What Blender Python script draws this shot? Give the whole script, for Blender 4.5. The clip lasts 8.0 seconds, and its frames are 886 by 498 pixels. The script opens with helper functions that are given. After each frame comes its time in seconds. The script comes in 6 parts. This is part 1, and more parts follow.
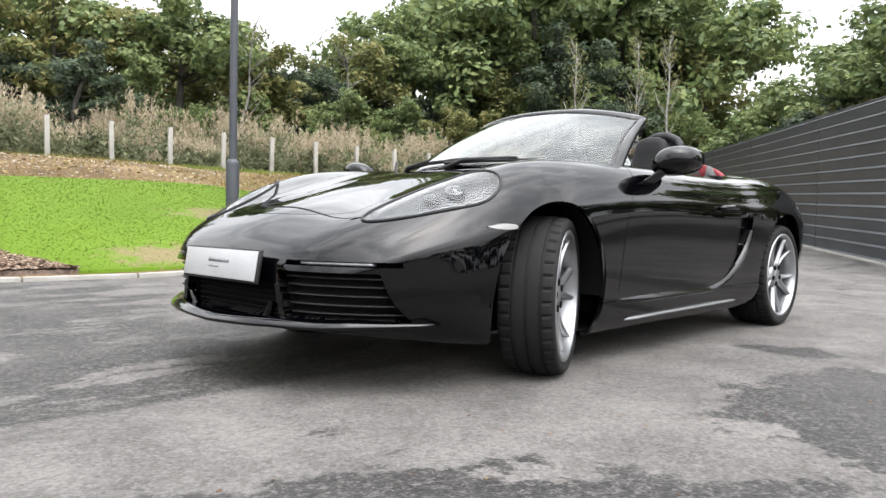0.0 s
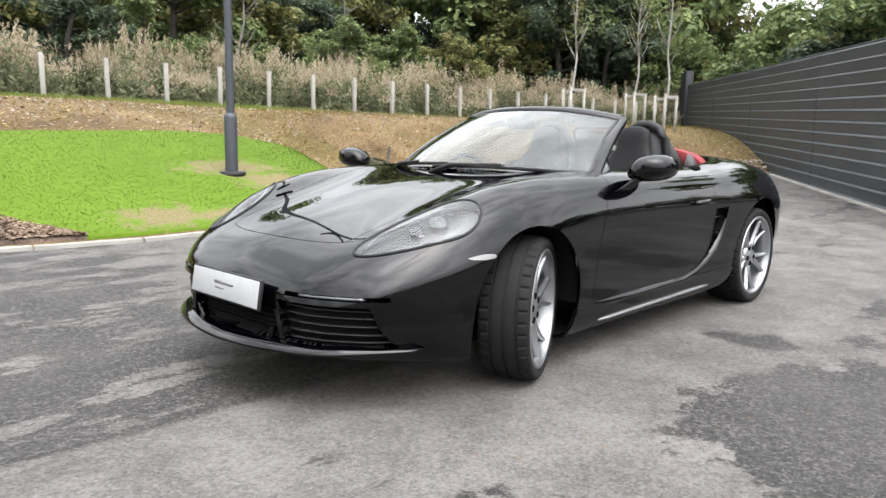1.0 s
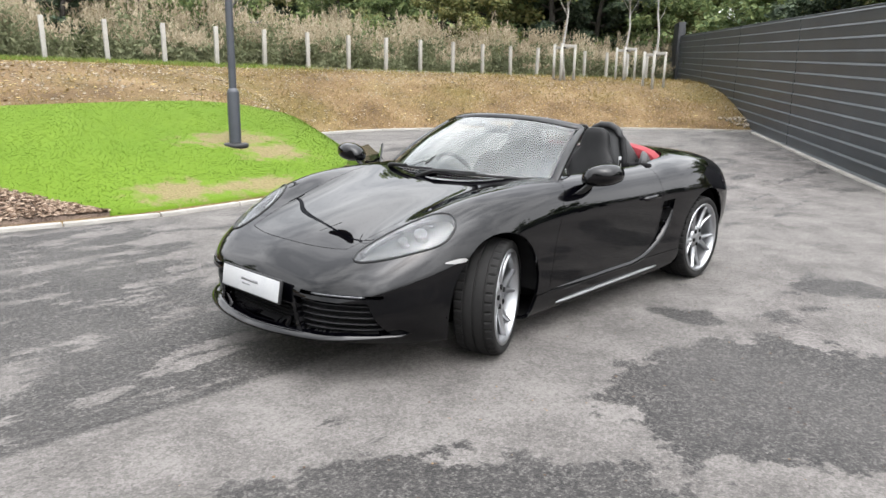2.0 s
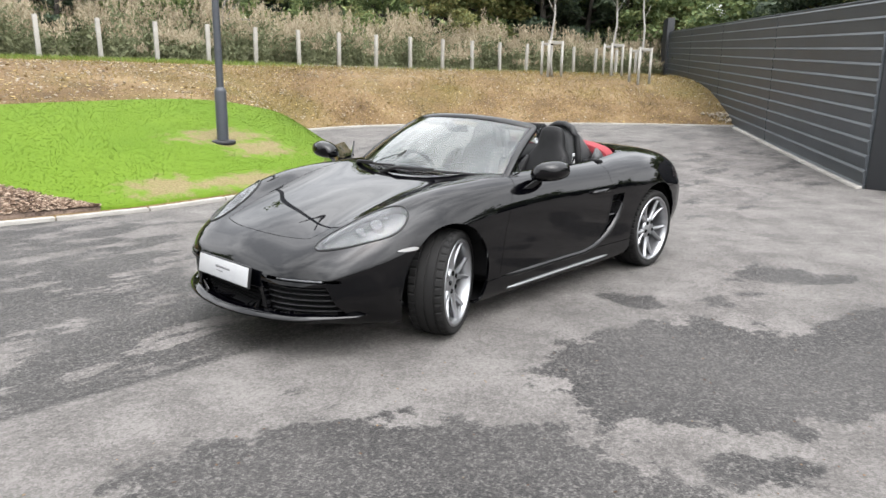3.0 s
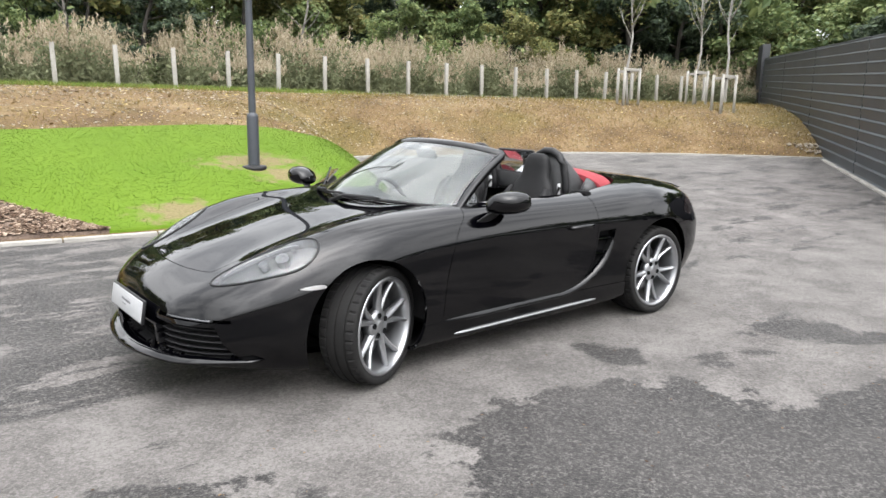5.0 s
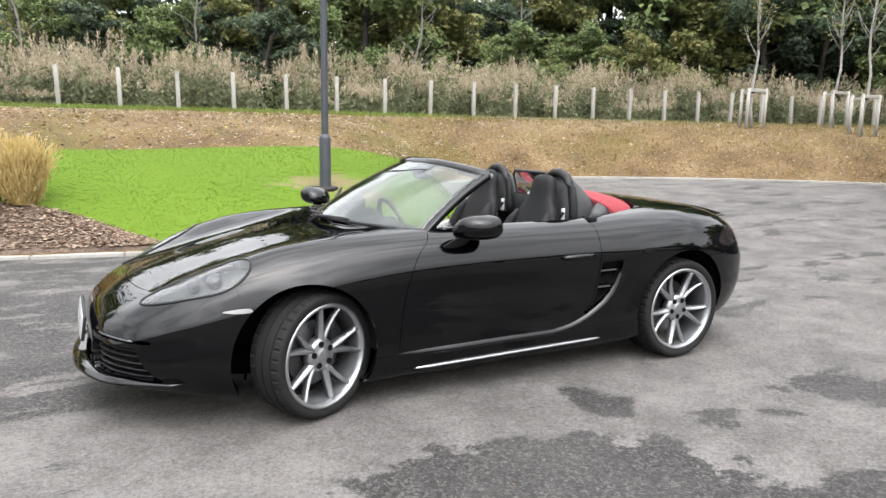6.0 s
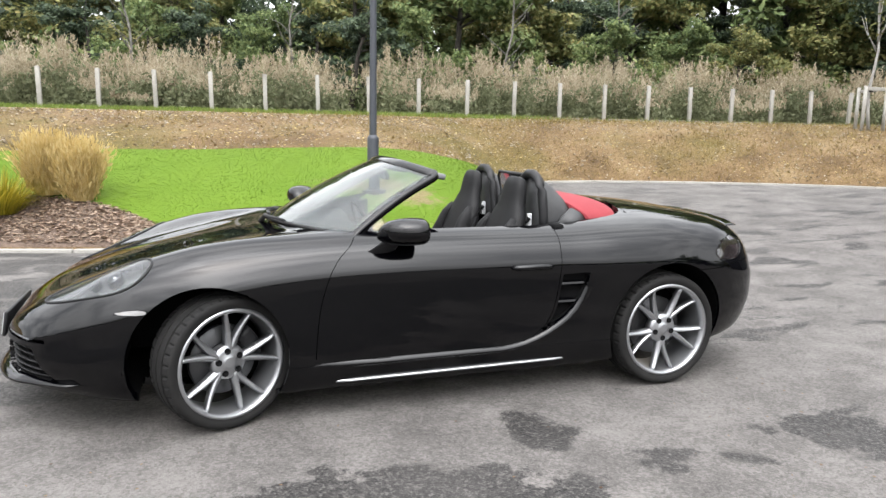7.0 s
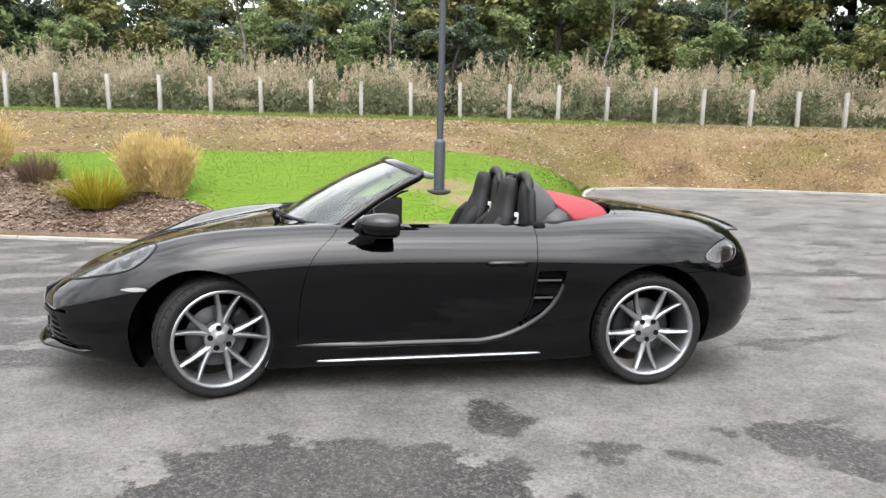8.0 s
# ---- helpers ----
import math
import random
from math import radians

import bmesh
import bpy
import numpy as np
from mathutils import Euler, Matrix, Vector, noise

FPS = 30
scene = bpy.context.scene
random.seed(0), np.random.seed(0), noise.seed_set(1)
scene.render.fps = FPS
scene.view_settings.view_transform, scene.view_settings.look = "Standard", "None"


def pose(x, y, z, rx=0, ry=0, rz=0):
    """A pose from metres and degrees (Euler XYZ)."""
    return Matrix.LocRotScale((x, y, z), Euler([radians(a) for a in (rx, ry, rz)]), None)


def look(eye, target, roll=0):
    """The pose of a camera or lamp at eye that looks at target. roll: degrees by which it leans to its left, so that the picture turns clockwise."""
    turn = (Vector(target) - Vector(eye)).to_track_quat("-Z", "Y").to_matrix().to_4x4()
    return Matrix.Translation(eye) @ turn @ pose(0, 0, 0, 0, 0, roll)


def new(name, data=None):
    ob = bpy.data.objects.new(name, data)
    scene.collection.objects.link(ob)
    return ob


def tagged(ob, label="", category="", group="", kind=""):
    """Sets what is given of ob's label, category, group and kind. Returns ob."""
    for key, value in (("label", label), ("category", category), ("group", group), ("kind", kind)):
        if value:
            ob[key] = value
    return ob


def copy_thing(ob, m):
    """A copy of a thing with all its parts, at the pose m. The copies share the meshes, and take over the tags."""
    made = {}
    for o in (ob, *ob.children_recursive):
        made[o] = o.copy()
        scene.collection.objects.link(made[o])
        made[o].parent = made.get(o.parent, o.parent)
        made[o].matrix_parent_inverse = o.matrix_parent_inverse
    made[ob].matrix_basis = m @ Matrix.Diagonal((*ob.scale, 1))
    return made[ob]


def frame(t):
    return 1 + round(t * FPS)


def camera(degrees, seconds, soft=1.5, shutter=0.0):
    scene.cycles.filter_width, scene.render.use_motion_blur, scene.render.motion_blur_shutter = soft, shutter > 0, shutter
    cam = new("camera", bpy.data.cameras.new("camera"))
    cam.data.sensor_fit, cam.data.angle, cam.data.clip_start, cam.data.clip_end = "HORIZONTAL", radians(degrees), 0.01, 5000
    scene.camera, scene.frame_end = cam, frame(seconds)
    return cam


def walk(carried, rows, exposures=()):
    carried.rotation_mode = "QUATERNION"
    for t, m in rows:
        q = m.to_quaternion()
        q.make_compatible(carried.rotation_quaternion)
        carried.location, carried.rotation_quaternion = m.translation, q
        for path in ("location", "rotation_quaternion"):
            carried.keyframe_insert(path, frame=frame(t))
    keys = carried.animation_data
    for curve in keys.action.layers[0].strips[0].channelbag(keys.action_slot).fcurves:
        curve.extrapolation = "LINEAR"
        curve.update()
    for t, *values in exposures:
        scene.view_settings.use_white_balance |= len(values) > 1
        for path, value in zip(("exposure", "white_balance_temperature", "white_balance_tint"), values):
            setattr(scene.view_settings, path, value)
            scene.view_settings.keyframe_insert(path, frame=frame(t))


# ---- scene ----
cam = camera(64.0, 8.0)
PATH = [
    (0, (-3.547, -2.46, 0.596), (-2.102, -1.079, 0.53), 1.2),
    (0.5, (-3.604, -2.518, 0.77), (-2.162, -1.143, 0.605), 1.3),
    (1, (-3.655, -2.642, 1.035), (-2.224, -1.276, 0.741), 1.0),
    (1.5, (-3.896, -2.87, 1.296), (-2.48, -1.52, 0.879), 1.0),
    (3, (-4.192, -3.577, 1.5), (-2.77, -2.249, 1.038), 0.8),
    (3.5, (-4.079, -3.658, 1.495), (-2.67, -2.313, 1.042), 0.9),
    (4, (-3.847, -3.678, 1.477), (-2.459, -2.303, 1.047), 0.9),
    (4.2, (-3.725, -3.684, 1.475), (-2.35, -2.294, 1.055), 0.9),
    (5.5, (-2.746, -3.98, 1.439), (-1.65, -2.346, 1.08), 0.9),
    (6, (-2.229, -4.089, 1.424), (-1.297, -2.349, 1.099), 0.9),
    (6.5, (-1.733, -4.146, 1.416), (-0.969, -2.326, 1.094), 1.0),
    (7, (-1.248, -4.178, 1.403), (-0.607, -2.311, 1.082), 1.0),
    (7.5, (-0.895, -4.33, 1.392), (-0.398, -2.419, 1.076), 1.2),
    (8, (-0.612, -4.585, 1.395), (-0.279, -2.638, 1.084), 1.3),
]
walk(cam, [(t, look(eye, target, roll)) for t, eye, target, roll in PATH])

# ---- sky and sun: a bright overcast day ----
world = bpy.data.worlds.new("overcast_sky")
scene.world = world
world.use_nodes = True
wn, wl = world.node_tree.nodes, world.node_tree.links
wn.clear()
sky = wn.new("ShaderNodeTexSky")
sky.sky_type, sky.sun_disc = "NISHITA", False
SUN_EL, SUN_AZ = 60.0, 195.0
sky.sun_elevation, sky.sun_rotation = radians(SUN_EL), radians(SUN_AZ)
sky.air_density, sky.dust_density, sky.ozone_density = 1.0, 4.0, 1.0
w_co = wn.new("ShaderNodeTexCoord")
w_map = wn.new("ShaderNodeMapping")
w_map.inputs["Scale"].default_value = (1.0, 1.6, 2.6)
w_noise = wn.new("ShaderNodeTexNoise")
w_noise.inputs["Scale"].default_value, w_noise.inputs["Detail"].default_value, w_noise.inputs["Roughness"].default_value = 2.2, 7.0, 0.58
w_ramp = wn.new("ShaderNodeValToRGB")
w_ramp.color_ramp.elements[0].position, w_ramp.color_ramp.elements[0].color = 0.40, (10.4, 10.7, 11.2, 1)
w_ramp.color_ramp.elements[1].position, w_ramp.color_ramp.elements[1].color = 0.60, (19.0, 19.2, 19.6, 1)
w_mix = wn.new("ShaderNodeMix")
w_mix.data_type = "RGBA"
w_mix.inputs["Factor"].default_value = 0.86
w_bg = wn.new("ShaderNodeBackground")
w_bg.inputs["Strength"].default_value = 0.110
w_out = wn.new("ShaderNodeOutputWorld")
wl.new(w_co.outputs["Generated"], w_map.inputs["Vector"])
wl.new(w_map.outputs["Vector"], w_noise.inputs["Vector"])
wl.new(w_noise.outputs["Fac"], w_ramp.inputs["Fac"])
wl.new(sky.outputs["Color"], w_mix.inputs["A"])
wl.new(w_ramp.outputs["Color"], w_mix.inputs["B"])
# an overcast sky is brightest overhead and dims towards the horizon
w_sep = wn.new("ShaderNodeSeparateXYZ")
w_dim = wn.new("ShaderNodeMath")
w_dim.operation = "MULTIPLY_ADD"
w_dim.inputs[1].default_value, w_dim.inputs[2].default_value = 1.00, 0.66
w_clamp = wn.new("ShaderNodeMath")
w_clamp.operation = "MAXIMUM"
w_clamp.inputs[1].default_value = 0.25
w_scale = wn.new("ShaderNodeVectorMath")
w_scale.operation = "SCALE"
wl.new(w_co.outputs["Generated"], w_sep.inputs[0])
wl.new(w_sep.outputs["Z"], w_dim.inputs[0])
wl.new(w_dim.outputs[0], w_clamp.inputs[0])
wl.new(w_mix.outputs["Result"], w_scale.inputs[0])
# and the cloud is brighter towards the veiled sun
w_glow = wn.new("ShaderNodeVectorMath")
w_glow.operation = "DOT_PRODUCT"
w_glow.inputs[1].default_value = (math.cos(radians(SUN_EL)) * math.sin(radians(SUN_AZ)), math.cos(radians(SUN_EL)) * math.cos(radians(SUN_AZ)), math.sin(radians(SUN_EL)))
w_pow = wn.new("ShaderNodeMath")
w_pow.operation, w_pow.inputs[1].default_value = "POWER", 7.0
w_veil = wn.new("ShaderNodeMath")
w_veil.operation = "MULTIPLY_ADD"
w_veil.inputs[1].default_value, w_veil.inputs[2].default_value = 2.4, 1.0
w_both = wn.new("ShaderNodeMath")
w_both.operation = "MULTIPLY"
w_half = wn.new("ShaderNodeMath")
w_half.operation = "MAXIMUM"
w_half.inputs[1].default_value = 0.0
wl.new(w_co.outputs["Generated"], w_glow.inputs[0])
wl.new(w_glow.outputs["Value"], w_half.inputs[0])
wl.new(w_half.outputs[0], w_pow.inputs[0])
wl.new(w_pow.outputs[0], w_veil.inputs[0])
wl.new(w_clamp.outputs[0], w_both.inputs[0])
wl.new(w_veil.outputs[0], w_both.inputs[1])
wl.new(w_both.outputs[0], w_scale.inputs["Scale"])
wl.new(w_scale.outputs["Vector"], w_bg.inputs["Color"])
wl.new(w_bg.outputs["Background"], w_out.inputs["Surface"])
sun = new("sun", bpy.data.lights.new("sun", "SUN"))
sun.data.energy, sun.data.angle, sun.data.color = 0.6, radians(120), (1.0, 0.97, 0.92)
sun.matrix_world = look((0, 0, 30), (0 - 30 / math.tan(radians(SUN_EL)) * math.sin(radians(SUN_AZ)), -30 / math.tan(radians(SUN_EL)) * math.cos(radians(SUN_AZ)), 0))
scene.view_settings.exposure = 0.66


# ---- materials ----
def mat(name, colour=(0.5, 0.5, 0.5), rough=0.6, metal=0.0, spec=0.5, coat=0.0):
    m = bpy.data.materials.new(name)
    m.use_nodes = True
    b = m.node_tree.nodes["Principled BSDF"]
    b.inputs["Base Color"].default_value = (*colour, 1)
    b.inputs["Roughness"].default_value = rough
    b.inputs["Metallic"].default_value = metal
    b.inputs["Specular IOR Level"].default_value = spec
    b.inputs["Coat Weight"].default_value = coat
    b.inputs["Coat Roughness"].default_value = 0.02
    return m


def nd(m, kind, **values):
    n = m.node_tree.nodes.new(kind)
    for key, value in values.items():
        n.inputs[key.replace("_", " ")].default_value = value
    return n


def ln(m, a, b):
    m.node_tree.links.new(a, b)


def mathn(m, op, a, b=None, clamp=False):
    n = m.node_tree.nodes.new("ShaderNodeMath")
    n.operation, n.use_clamp = op, clamp
    for i, v in enumerate((a, b)):
        if v is None:
            continue
        if isinstance(v, (int, float)):
            n.inputs[i].default_value = v
        else:
            ln(m, v, n.inputs[i])
    return n.outputs[0]


def ramp(m, fac, stops):
    n = m.node_tree.nodes.new("ShaderNodeValToRGB")
    els = n.color_ramp.elements
    while len(els) < len(stops):
        els.new(0.5)
    for e, (p, c) in zip(els, stops):
        e.position, e.color = p, (*c, 1)
    ln(m, fac, n.inputs["Fac"])
    return n.outputs["Color"]


def mixc(m, fac, a, b):
    n = m.node_tree.nodes.new("ShaderNodeMix")
    n.data_type = "RGBA"
    for key, v in (("Factor", fac), ("A", a), ("B", b)):
        if isinstance(v, (int, float)):
            n.inputs[key].default_value = v
        elif isinstance(v, tuple):
            n.inputs[key].default_value = (*v, 1)
        else:
            ln(m, v, n.inputs[key])
    return n.outputs["Result"]


def coords(m, scale=(1, 1, 1)):
    g = m.node_tree.nodes.new("ShaderNodeNewGeometry")
    mp = m.node_tree.nodes.new("ShaderNodeMapping")
    mp.inputs["Scale"].default_value = scale
    ln(m, g.outputs["Position"], mp.inputs["Vector"])
    return mp.outputs["Vector"]


def noisef(m, scale, detail=4.0, rough=0.55, vec=None):
    n = nd(m, "ShaderNodeTexNoise", Scale=scale, Detail=detail, Roughness=rough)
    if vec is None:
        vec = coords(m)
    ln(m, vec, n.inputs["Vector"])
    return n.outputs["Fac"]


def bump(m, height, strength=0.3, distance=0.01):
    n = nd(m, "ShaderNodeBump", Strength=strength, Distance=distance)
    ln(m, height, n.inputs["Height"])
    ln(m, n.outputs["Normal"], m.node_tree.nodes["Principled BSDF"].inputs["Normal"])


def base(m):
    return m.node_tree.nodes["Principled BSDF"].inputs["Base Color"]


def rough_in(m):
    return m.node_tree.nodes["Principled BSDF"].inputs["Roughness"]


def varied(name, dark, light, scale, rough=0.8, fine=40.0, bump_s=0.3, bump_d=0.01, spec=0.4):
    """A two-scale mottled surface."""
    m = mat(name, light, rough, 0, spec)
    big, small = noisef(m, scale, 5), noisef(m, fine, 4)
    f = mathn(m, "ADD", mathn(m, "MULTIPLY", big, 0.6), mathn(m, "MULTIPLY", small, 0.4))
    ln(m, ramp(m, f, [(0.32, dark), (0.68, light)]), base(m))
    bump(m, small, bump_s, bump_d)
    return m


# asphalt with damp patches
asphalt = mat("asphalt", (0.16, 0.16, 0.16), 0.85, 0, 0.35)
a_wide, a_fine = noisef(asphalt, 1.9, 9, 0.68), noisef(asphalt, 85.0, 3, 0.6)
a_speck = nd(asphalt, "ShaderNodeTexVoronoi", Scale=130.0)
ln(asphalt, coords(asphalt), a_speck.inputs["Vector"])
a_cell = asphalt.node_tree.nodes.new("ShaderNodeSeparateXYZ")
ln(asphalt, a_speck.outputs["Color"], a_cell.inputs[0])
a_chip = nd(asphalt, "ShaderNodeTexVoronoi", Scale=62.0)
ln(asphalt, coords(asphalt), a_chip.inputs["Vector"])
a_stone = asphalt.node_tree.nodes.new("ShaderNodeSeparateXYZ")
ln(asphalt, a_chip.outputs["Color"], a_stone.inputs[0])
a_grain = mathn(asphalt, "ADD", mathn(asphalt, "MULTIPLY", a_fine, 0.46), mathn(asphalt, "ADD", mathn(asphalt, "MULTIPLY", a_cell.outputs["X"], 0.28), mathn(asphalt, "MULTIPLY", a_stone.outputs["X"], 0.26)))
PATCHES = [
    (-0.62, -2.05, 0.90, 0.62, -8), (-0.35, -2.55, 0.95, 0.55, -22), (0.55, -2.75, 0.90, 0.36, 4), (-2.56, -1.90, 1.12, 0.64, -47), (-1.44, -2.78, 0.30, 0.15, -50),
    (0.25, -1.28, 0.27, 0.13, -62), (0.66, -1.73, 0.15, 0.11, -20), (1.00, -1.84, 0.12, 0.08, -30), (1.28, -1.58, 0.12, 0.05, -10), (1.74, -1.74, 0.34, 0.24, -30),
    (1.90, -1.50, 0.24, 0.06, 8), (1.85, -2.10, 0.45, 0.14, -20), (-2.9, 1.35, 0.8, 0.28, -5),
]
a_vec = coords(asphalt)
a_warp = nd(asphalt, "ShaderNodeTexNoise", Scale=2.9, Detail=10.0, Roughness=0.76)
ln(asphalt, a_vec, a_warp.inputs["Vector"])
a_off = asphalt.node_tree.nodes.new("ShaderNodeVectorMath")
a_off.operation = "MULTIPLY_ADD"
a_off.inputs[1].default_value, a_off.inputs[2].default_value = (0.60, 0.60, 0.0), (-0.385, -0.385, 0.0)
ln(asphalt, a_warp.outputs["Color"], a_off.inputs[0])
a_warp2 = nd(asphalt, "ShaderNodeTexNoise", Scale=13.0, Detail=6.0, Roughness=0.7)
ln(asphalt, a_vec, a_warp2.inputs["Vector"])
a_off2 = asphalt.node_tree.nodes.new("ShaderNodeVectorMath")
a_off2.operation = "MULTIPLY_ADD"
a_off2.inputs[1].default_value = (0.17, 0.17, 0.0)
ln(asphalt, a_warp2.outputs["Color"], a_off2.inputs[0])
ln(asphalt, a_vec, a_off2.inputs[2])
a_sum = asphalt.node_tree.nodes.new("ShaderNodeVectorMath")
ln(asphalt, a_off2.outputs["Vector"], a_sum.inputs[0])
ln(asphalt, a_off.outputs["Vector"], a_sum.inputs[1])
a_coast = noisef(asphalt, 4.2, 9, 0.66)
wet = None
for px_, py_, rx_, ry_, turn_ in PATCHES:
    mp_ = asphalt.node_tree.nodes.new("ShaderNodeMapping")
    mp_.vector_type = "TEXTURE"
    mp_.inputs["Location"].default_value = (px_, py_, 0)
    mp_.inputs["Rotation"].default_value = (0, 0, radians(turn_))
    mp_.inputs["Scale"].default_value = (rx_, ry_, 1000.0)
    ln(asphalt, a_sum.outputs["Vector"], mp_.inputs["Vector"])
    le_ = asphalt.node_tree.nodes.new("ShaderNodeVectorMath")
    le_.operation = "LENGTH"
    ln(asphalt, mp_.outputs["Vector"], le_.inputs[0])
    in_ = mathn(asphalt, "MULTIPLY", mathn(asphalt, "ADD", mathn(asphalt, "SUBTRACT", 1.0, le_.outputs["Value"]), mathn(asphalt, "ADD", mathn(asphalt, "MULTIPLY", mathn(asphalt, "SUBTRACT", a_coast, 0.5), 1.15), mathn(asphalt, "MULTIPLY", mathn(asphalt, "SUBTRACT", a_grain, 0.5), 0.05 / min(rx_, ry_)))), min(rx_, ry_) * 45.0, True)
    wet = in_ if wet is None else mathn(asphalt, "MAXIMUM", wet, in_)
# drifting damp streaks beyond the car and in front of its nose
a_str = noisef(asphalt, 1.0, 10, 0.68, coords(asphalt, (1.15, 2.9, 1.0)))
a_xyz = asphalt.node_tree.nodes.new("ShaderNodeSeparateXYZ")
ln(asphalt, a_vec, a_xyz.inputs[0])
a_far = mathn(asphalt, "MULTIPLY", mathn(asphalt, "ADD", mathn(asphalt, "ADD", a_xyz.outputs["Y"], 0.32), mathn(asphalt, "MULTIPLY", a_xyz.outputs["X"], 0.03)), 18.0, True)
a_front = mathn(asphalt, "MULTIPLY", mathn(asphalt, "SUBTRACT", -1.0, a_xyz.outputs["X"]), 1.5, True)
a_nose = mathn(asphalt, "MULTIPLY", a_far, a_front)
a_lim = mathn(asphalt, "SUBTRACT", mathn(asphalt, "SUBTRACT", 0.640, mathn(asphalt, "MULTIPLY", a_far, 0.092)), mathn(asphalt, "MULTIPLY", a_nose, 0.092))
a_streak = mathn(asphalt, "MULTIPLY", mathn(asphalt, "SUBTRACT", a_str, a_lim), 46.0, True)
wet = mathn(asphalt, "MAXIMUM", wet, mathn(asphalt, "MULTIPLY", a_streak, 0.95))
# damp gathers along a straight joint of the surfacing ahead of the car
a_joint = mathn(asphalt, "ADD", mathn(asphalt, "ADD", a_xyz.outputs["Y"], 0.32), mathn(asphalt, "MULTIPLY", a_xyz.outputs["X"], 0.03))
a_strip = mathn(asphalt, "MULTIPLY", mathn(asphalt, "SUBTRACT", mathn(asphalt, "ADD", 0.10, mathn(asphalt, "MULTIPLY", a_str, 0.10)), a_joint), 16.0, True)
wet = mathn(asphalt, "MAXIMUM", wet, mathn(asphalt, "MULTIPLY", mathn(asphalt, "MULTIPLY", a_strip, a_nose), 0.9))
a_dry = ramp(asphalt, mathn(asphalt, "ADD", mathn(asphalt, "MULTIPLY", a_wide, 0.58), mathn(asphalt, "MULTIPLY", a_grain, 0.42)), [(0.35, (0.040, 0.0370, 0.0345)), (0.48, (0.0715, 0.0663, 0.0625)), (0.62, (0.120, 0.1120, 0.106))])
a_wetc = ramp(asphalt, a_grain, [(0.31, (0.0045, 0.0042, 0.0040)), (0.48, (0.0150, 0.0140, 0.0132)), (0.60, (0.0330, 0.0306, 0.0288)), (0.70, (0.0700, 0.0655, 0.0620))])
a_deep = mathn(asphalt, "MULTIPLY", wet, mathn(asphalt, "ADD", 0.42, mathn(asphalt, "MULTIPLY", noisef(asphalt, 0.9, 4), 1.05), True))
ln(asphalt, mixc(asphalt, a_deep, a_dry, a_wetc), base(asphalt))
ln(asphalt, mathn(asphalt, "SUBTRACT", 0.88, mathn(asphalt, "MULTIPLY", wet, 0.20)), rough_in(asphalt))
bump(asphalt, mathn(asphalt, "ADD", a_grain, mathn(asphalt, "MULTIPLY", a_speck.outputs["Distance"], 0.8)), 0.5, 0.006)

concrete = varied("pale_kerb_concrete", (0.160, 0.152, 0.136), (0.262, 0.252, 0.230), 3.0, 0.85, 60)
soil = mat("bank_soil", (0.25, 0.17, 0.10), 0.95, 0, 0.2)
s1, s2, s3 = noisef(soil, 0.9, 5), noisef(soil, 13.0, 6, 0.72), noisef(soil, 0.35, 3)
s_brown = ramp(soil, mathn(soil, "ADD", mathn(soil, "MULTIPLY", s1, 0.5), mathn(soil, "MULTIPLY", s2, 0.5)), [(0.34, (0.034, 0.020, 0.009)), (0.5, (0.104, 0.067, 0.031)), (0.66, (0.188, 0.137, 0.076))])
s_green = ramp(soil, s2, [(0.36, (0.04843, 0.03796, 0.009817)), (0.64, (0.1145, 0.08639, 0.02749))])
ln(soil, mixc(soil, mathn(soil, "MULTIPLY", mathn(soil, "SUBTRACT", s3, 0.45), 5.0, True), s_brown, s_green), base(soil))
bump(soil, s2, 0.8, 0.05)
turf = mat("lawn_turf", (0.10, 0.22, 0.03), 0.95, 0, 0.2)
t1, t2 = noisef(turf, 1.3, 4), noisef(turf, 40.0, 4)
ln(turf, ramp(turf, mathn(turf, "ADD", mathn(turf, "MULTIPLY", t1, 0.5), mathn(turf, "MULTIPLY", t2, 0.5)), [(0.35, (0.056, 0.102, 0.005)), (0.65, (0.074, 0.122, 0.008))]), base(turf))
t_vec = coords(turf)
t_bare = None
for bx_, by_, brx_, bry_ in ((-0.40, 4.42, 0.62, 0.30), (1.15, 5.80, 0.85, 0.34), (1.45, 5.25, 0.6, 0.35), (0.6, 4.35, 0.9, 0.22)):
    mp_ = turf.node_tree.nodes.new("ShaderNodeMapping")
    mp_.vector_type = "TEXTURE"
    mp_.inputs["Location"].default_value, mp_.inputs["Scale"].default_value = (bx_, by_, 0), (brx_, bry_, 1000.0)
    ln(turf, t_vec, mp_.inputs["Vector"])
    le_ = turf.node_tree.nodes.new("ShaderNodeVectorMath")
    le_.operation = "LENGTH"
    ln(turf, mp_.outputs["Vector"], le_.inputs[0])
    in_ = mathn(turf, "SUBTRACT", 1.0, le_.outputs["Value"])
    t_bare = in_ if t_bare is None else mathn(turf, "MAXIMUM", t_bare, in_)
t_rag = noisef(turf, 6.0, 5)
t_bare = mathn(turf, "MULTIPLY", mathn(turf, "ADD", t_bare, mathn(turf, "MULTIPLY", mathn(turf, "SUBTRACT", t_rag, 0.5), 2.4)), 1.8, True)
t_green = base(turf).links[0].from_socket
t_soil = ramp(turf, t2, [(0.3, (0.09741, 0.06898, 0.03652)), (0.7, (0.1623, 0.1258, 0.07304))])
ln(turf, mixc(turf, mathn(turf, "MULTIPLY", t_bare, 0.85), t_green, t_soil), base(turf))
bump(turf, t2, 0.25, 0.01)
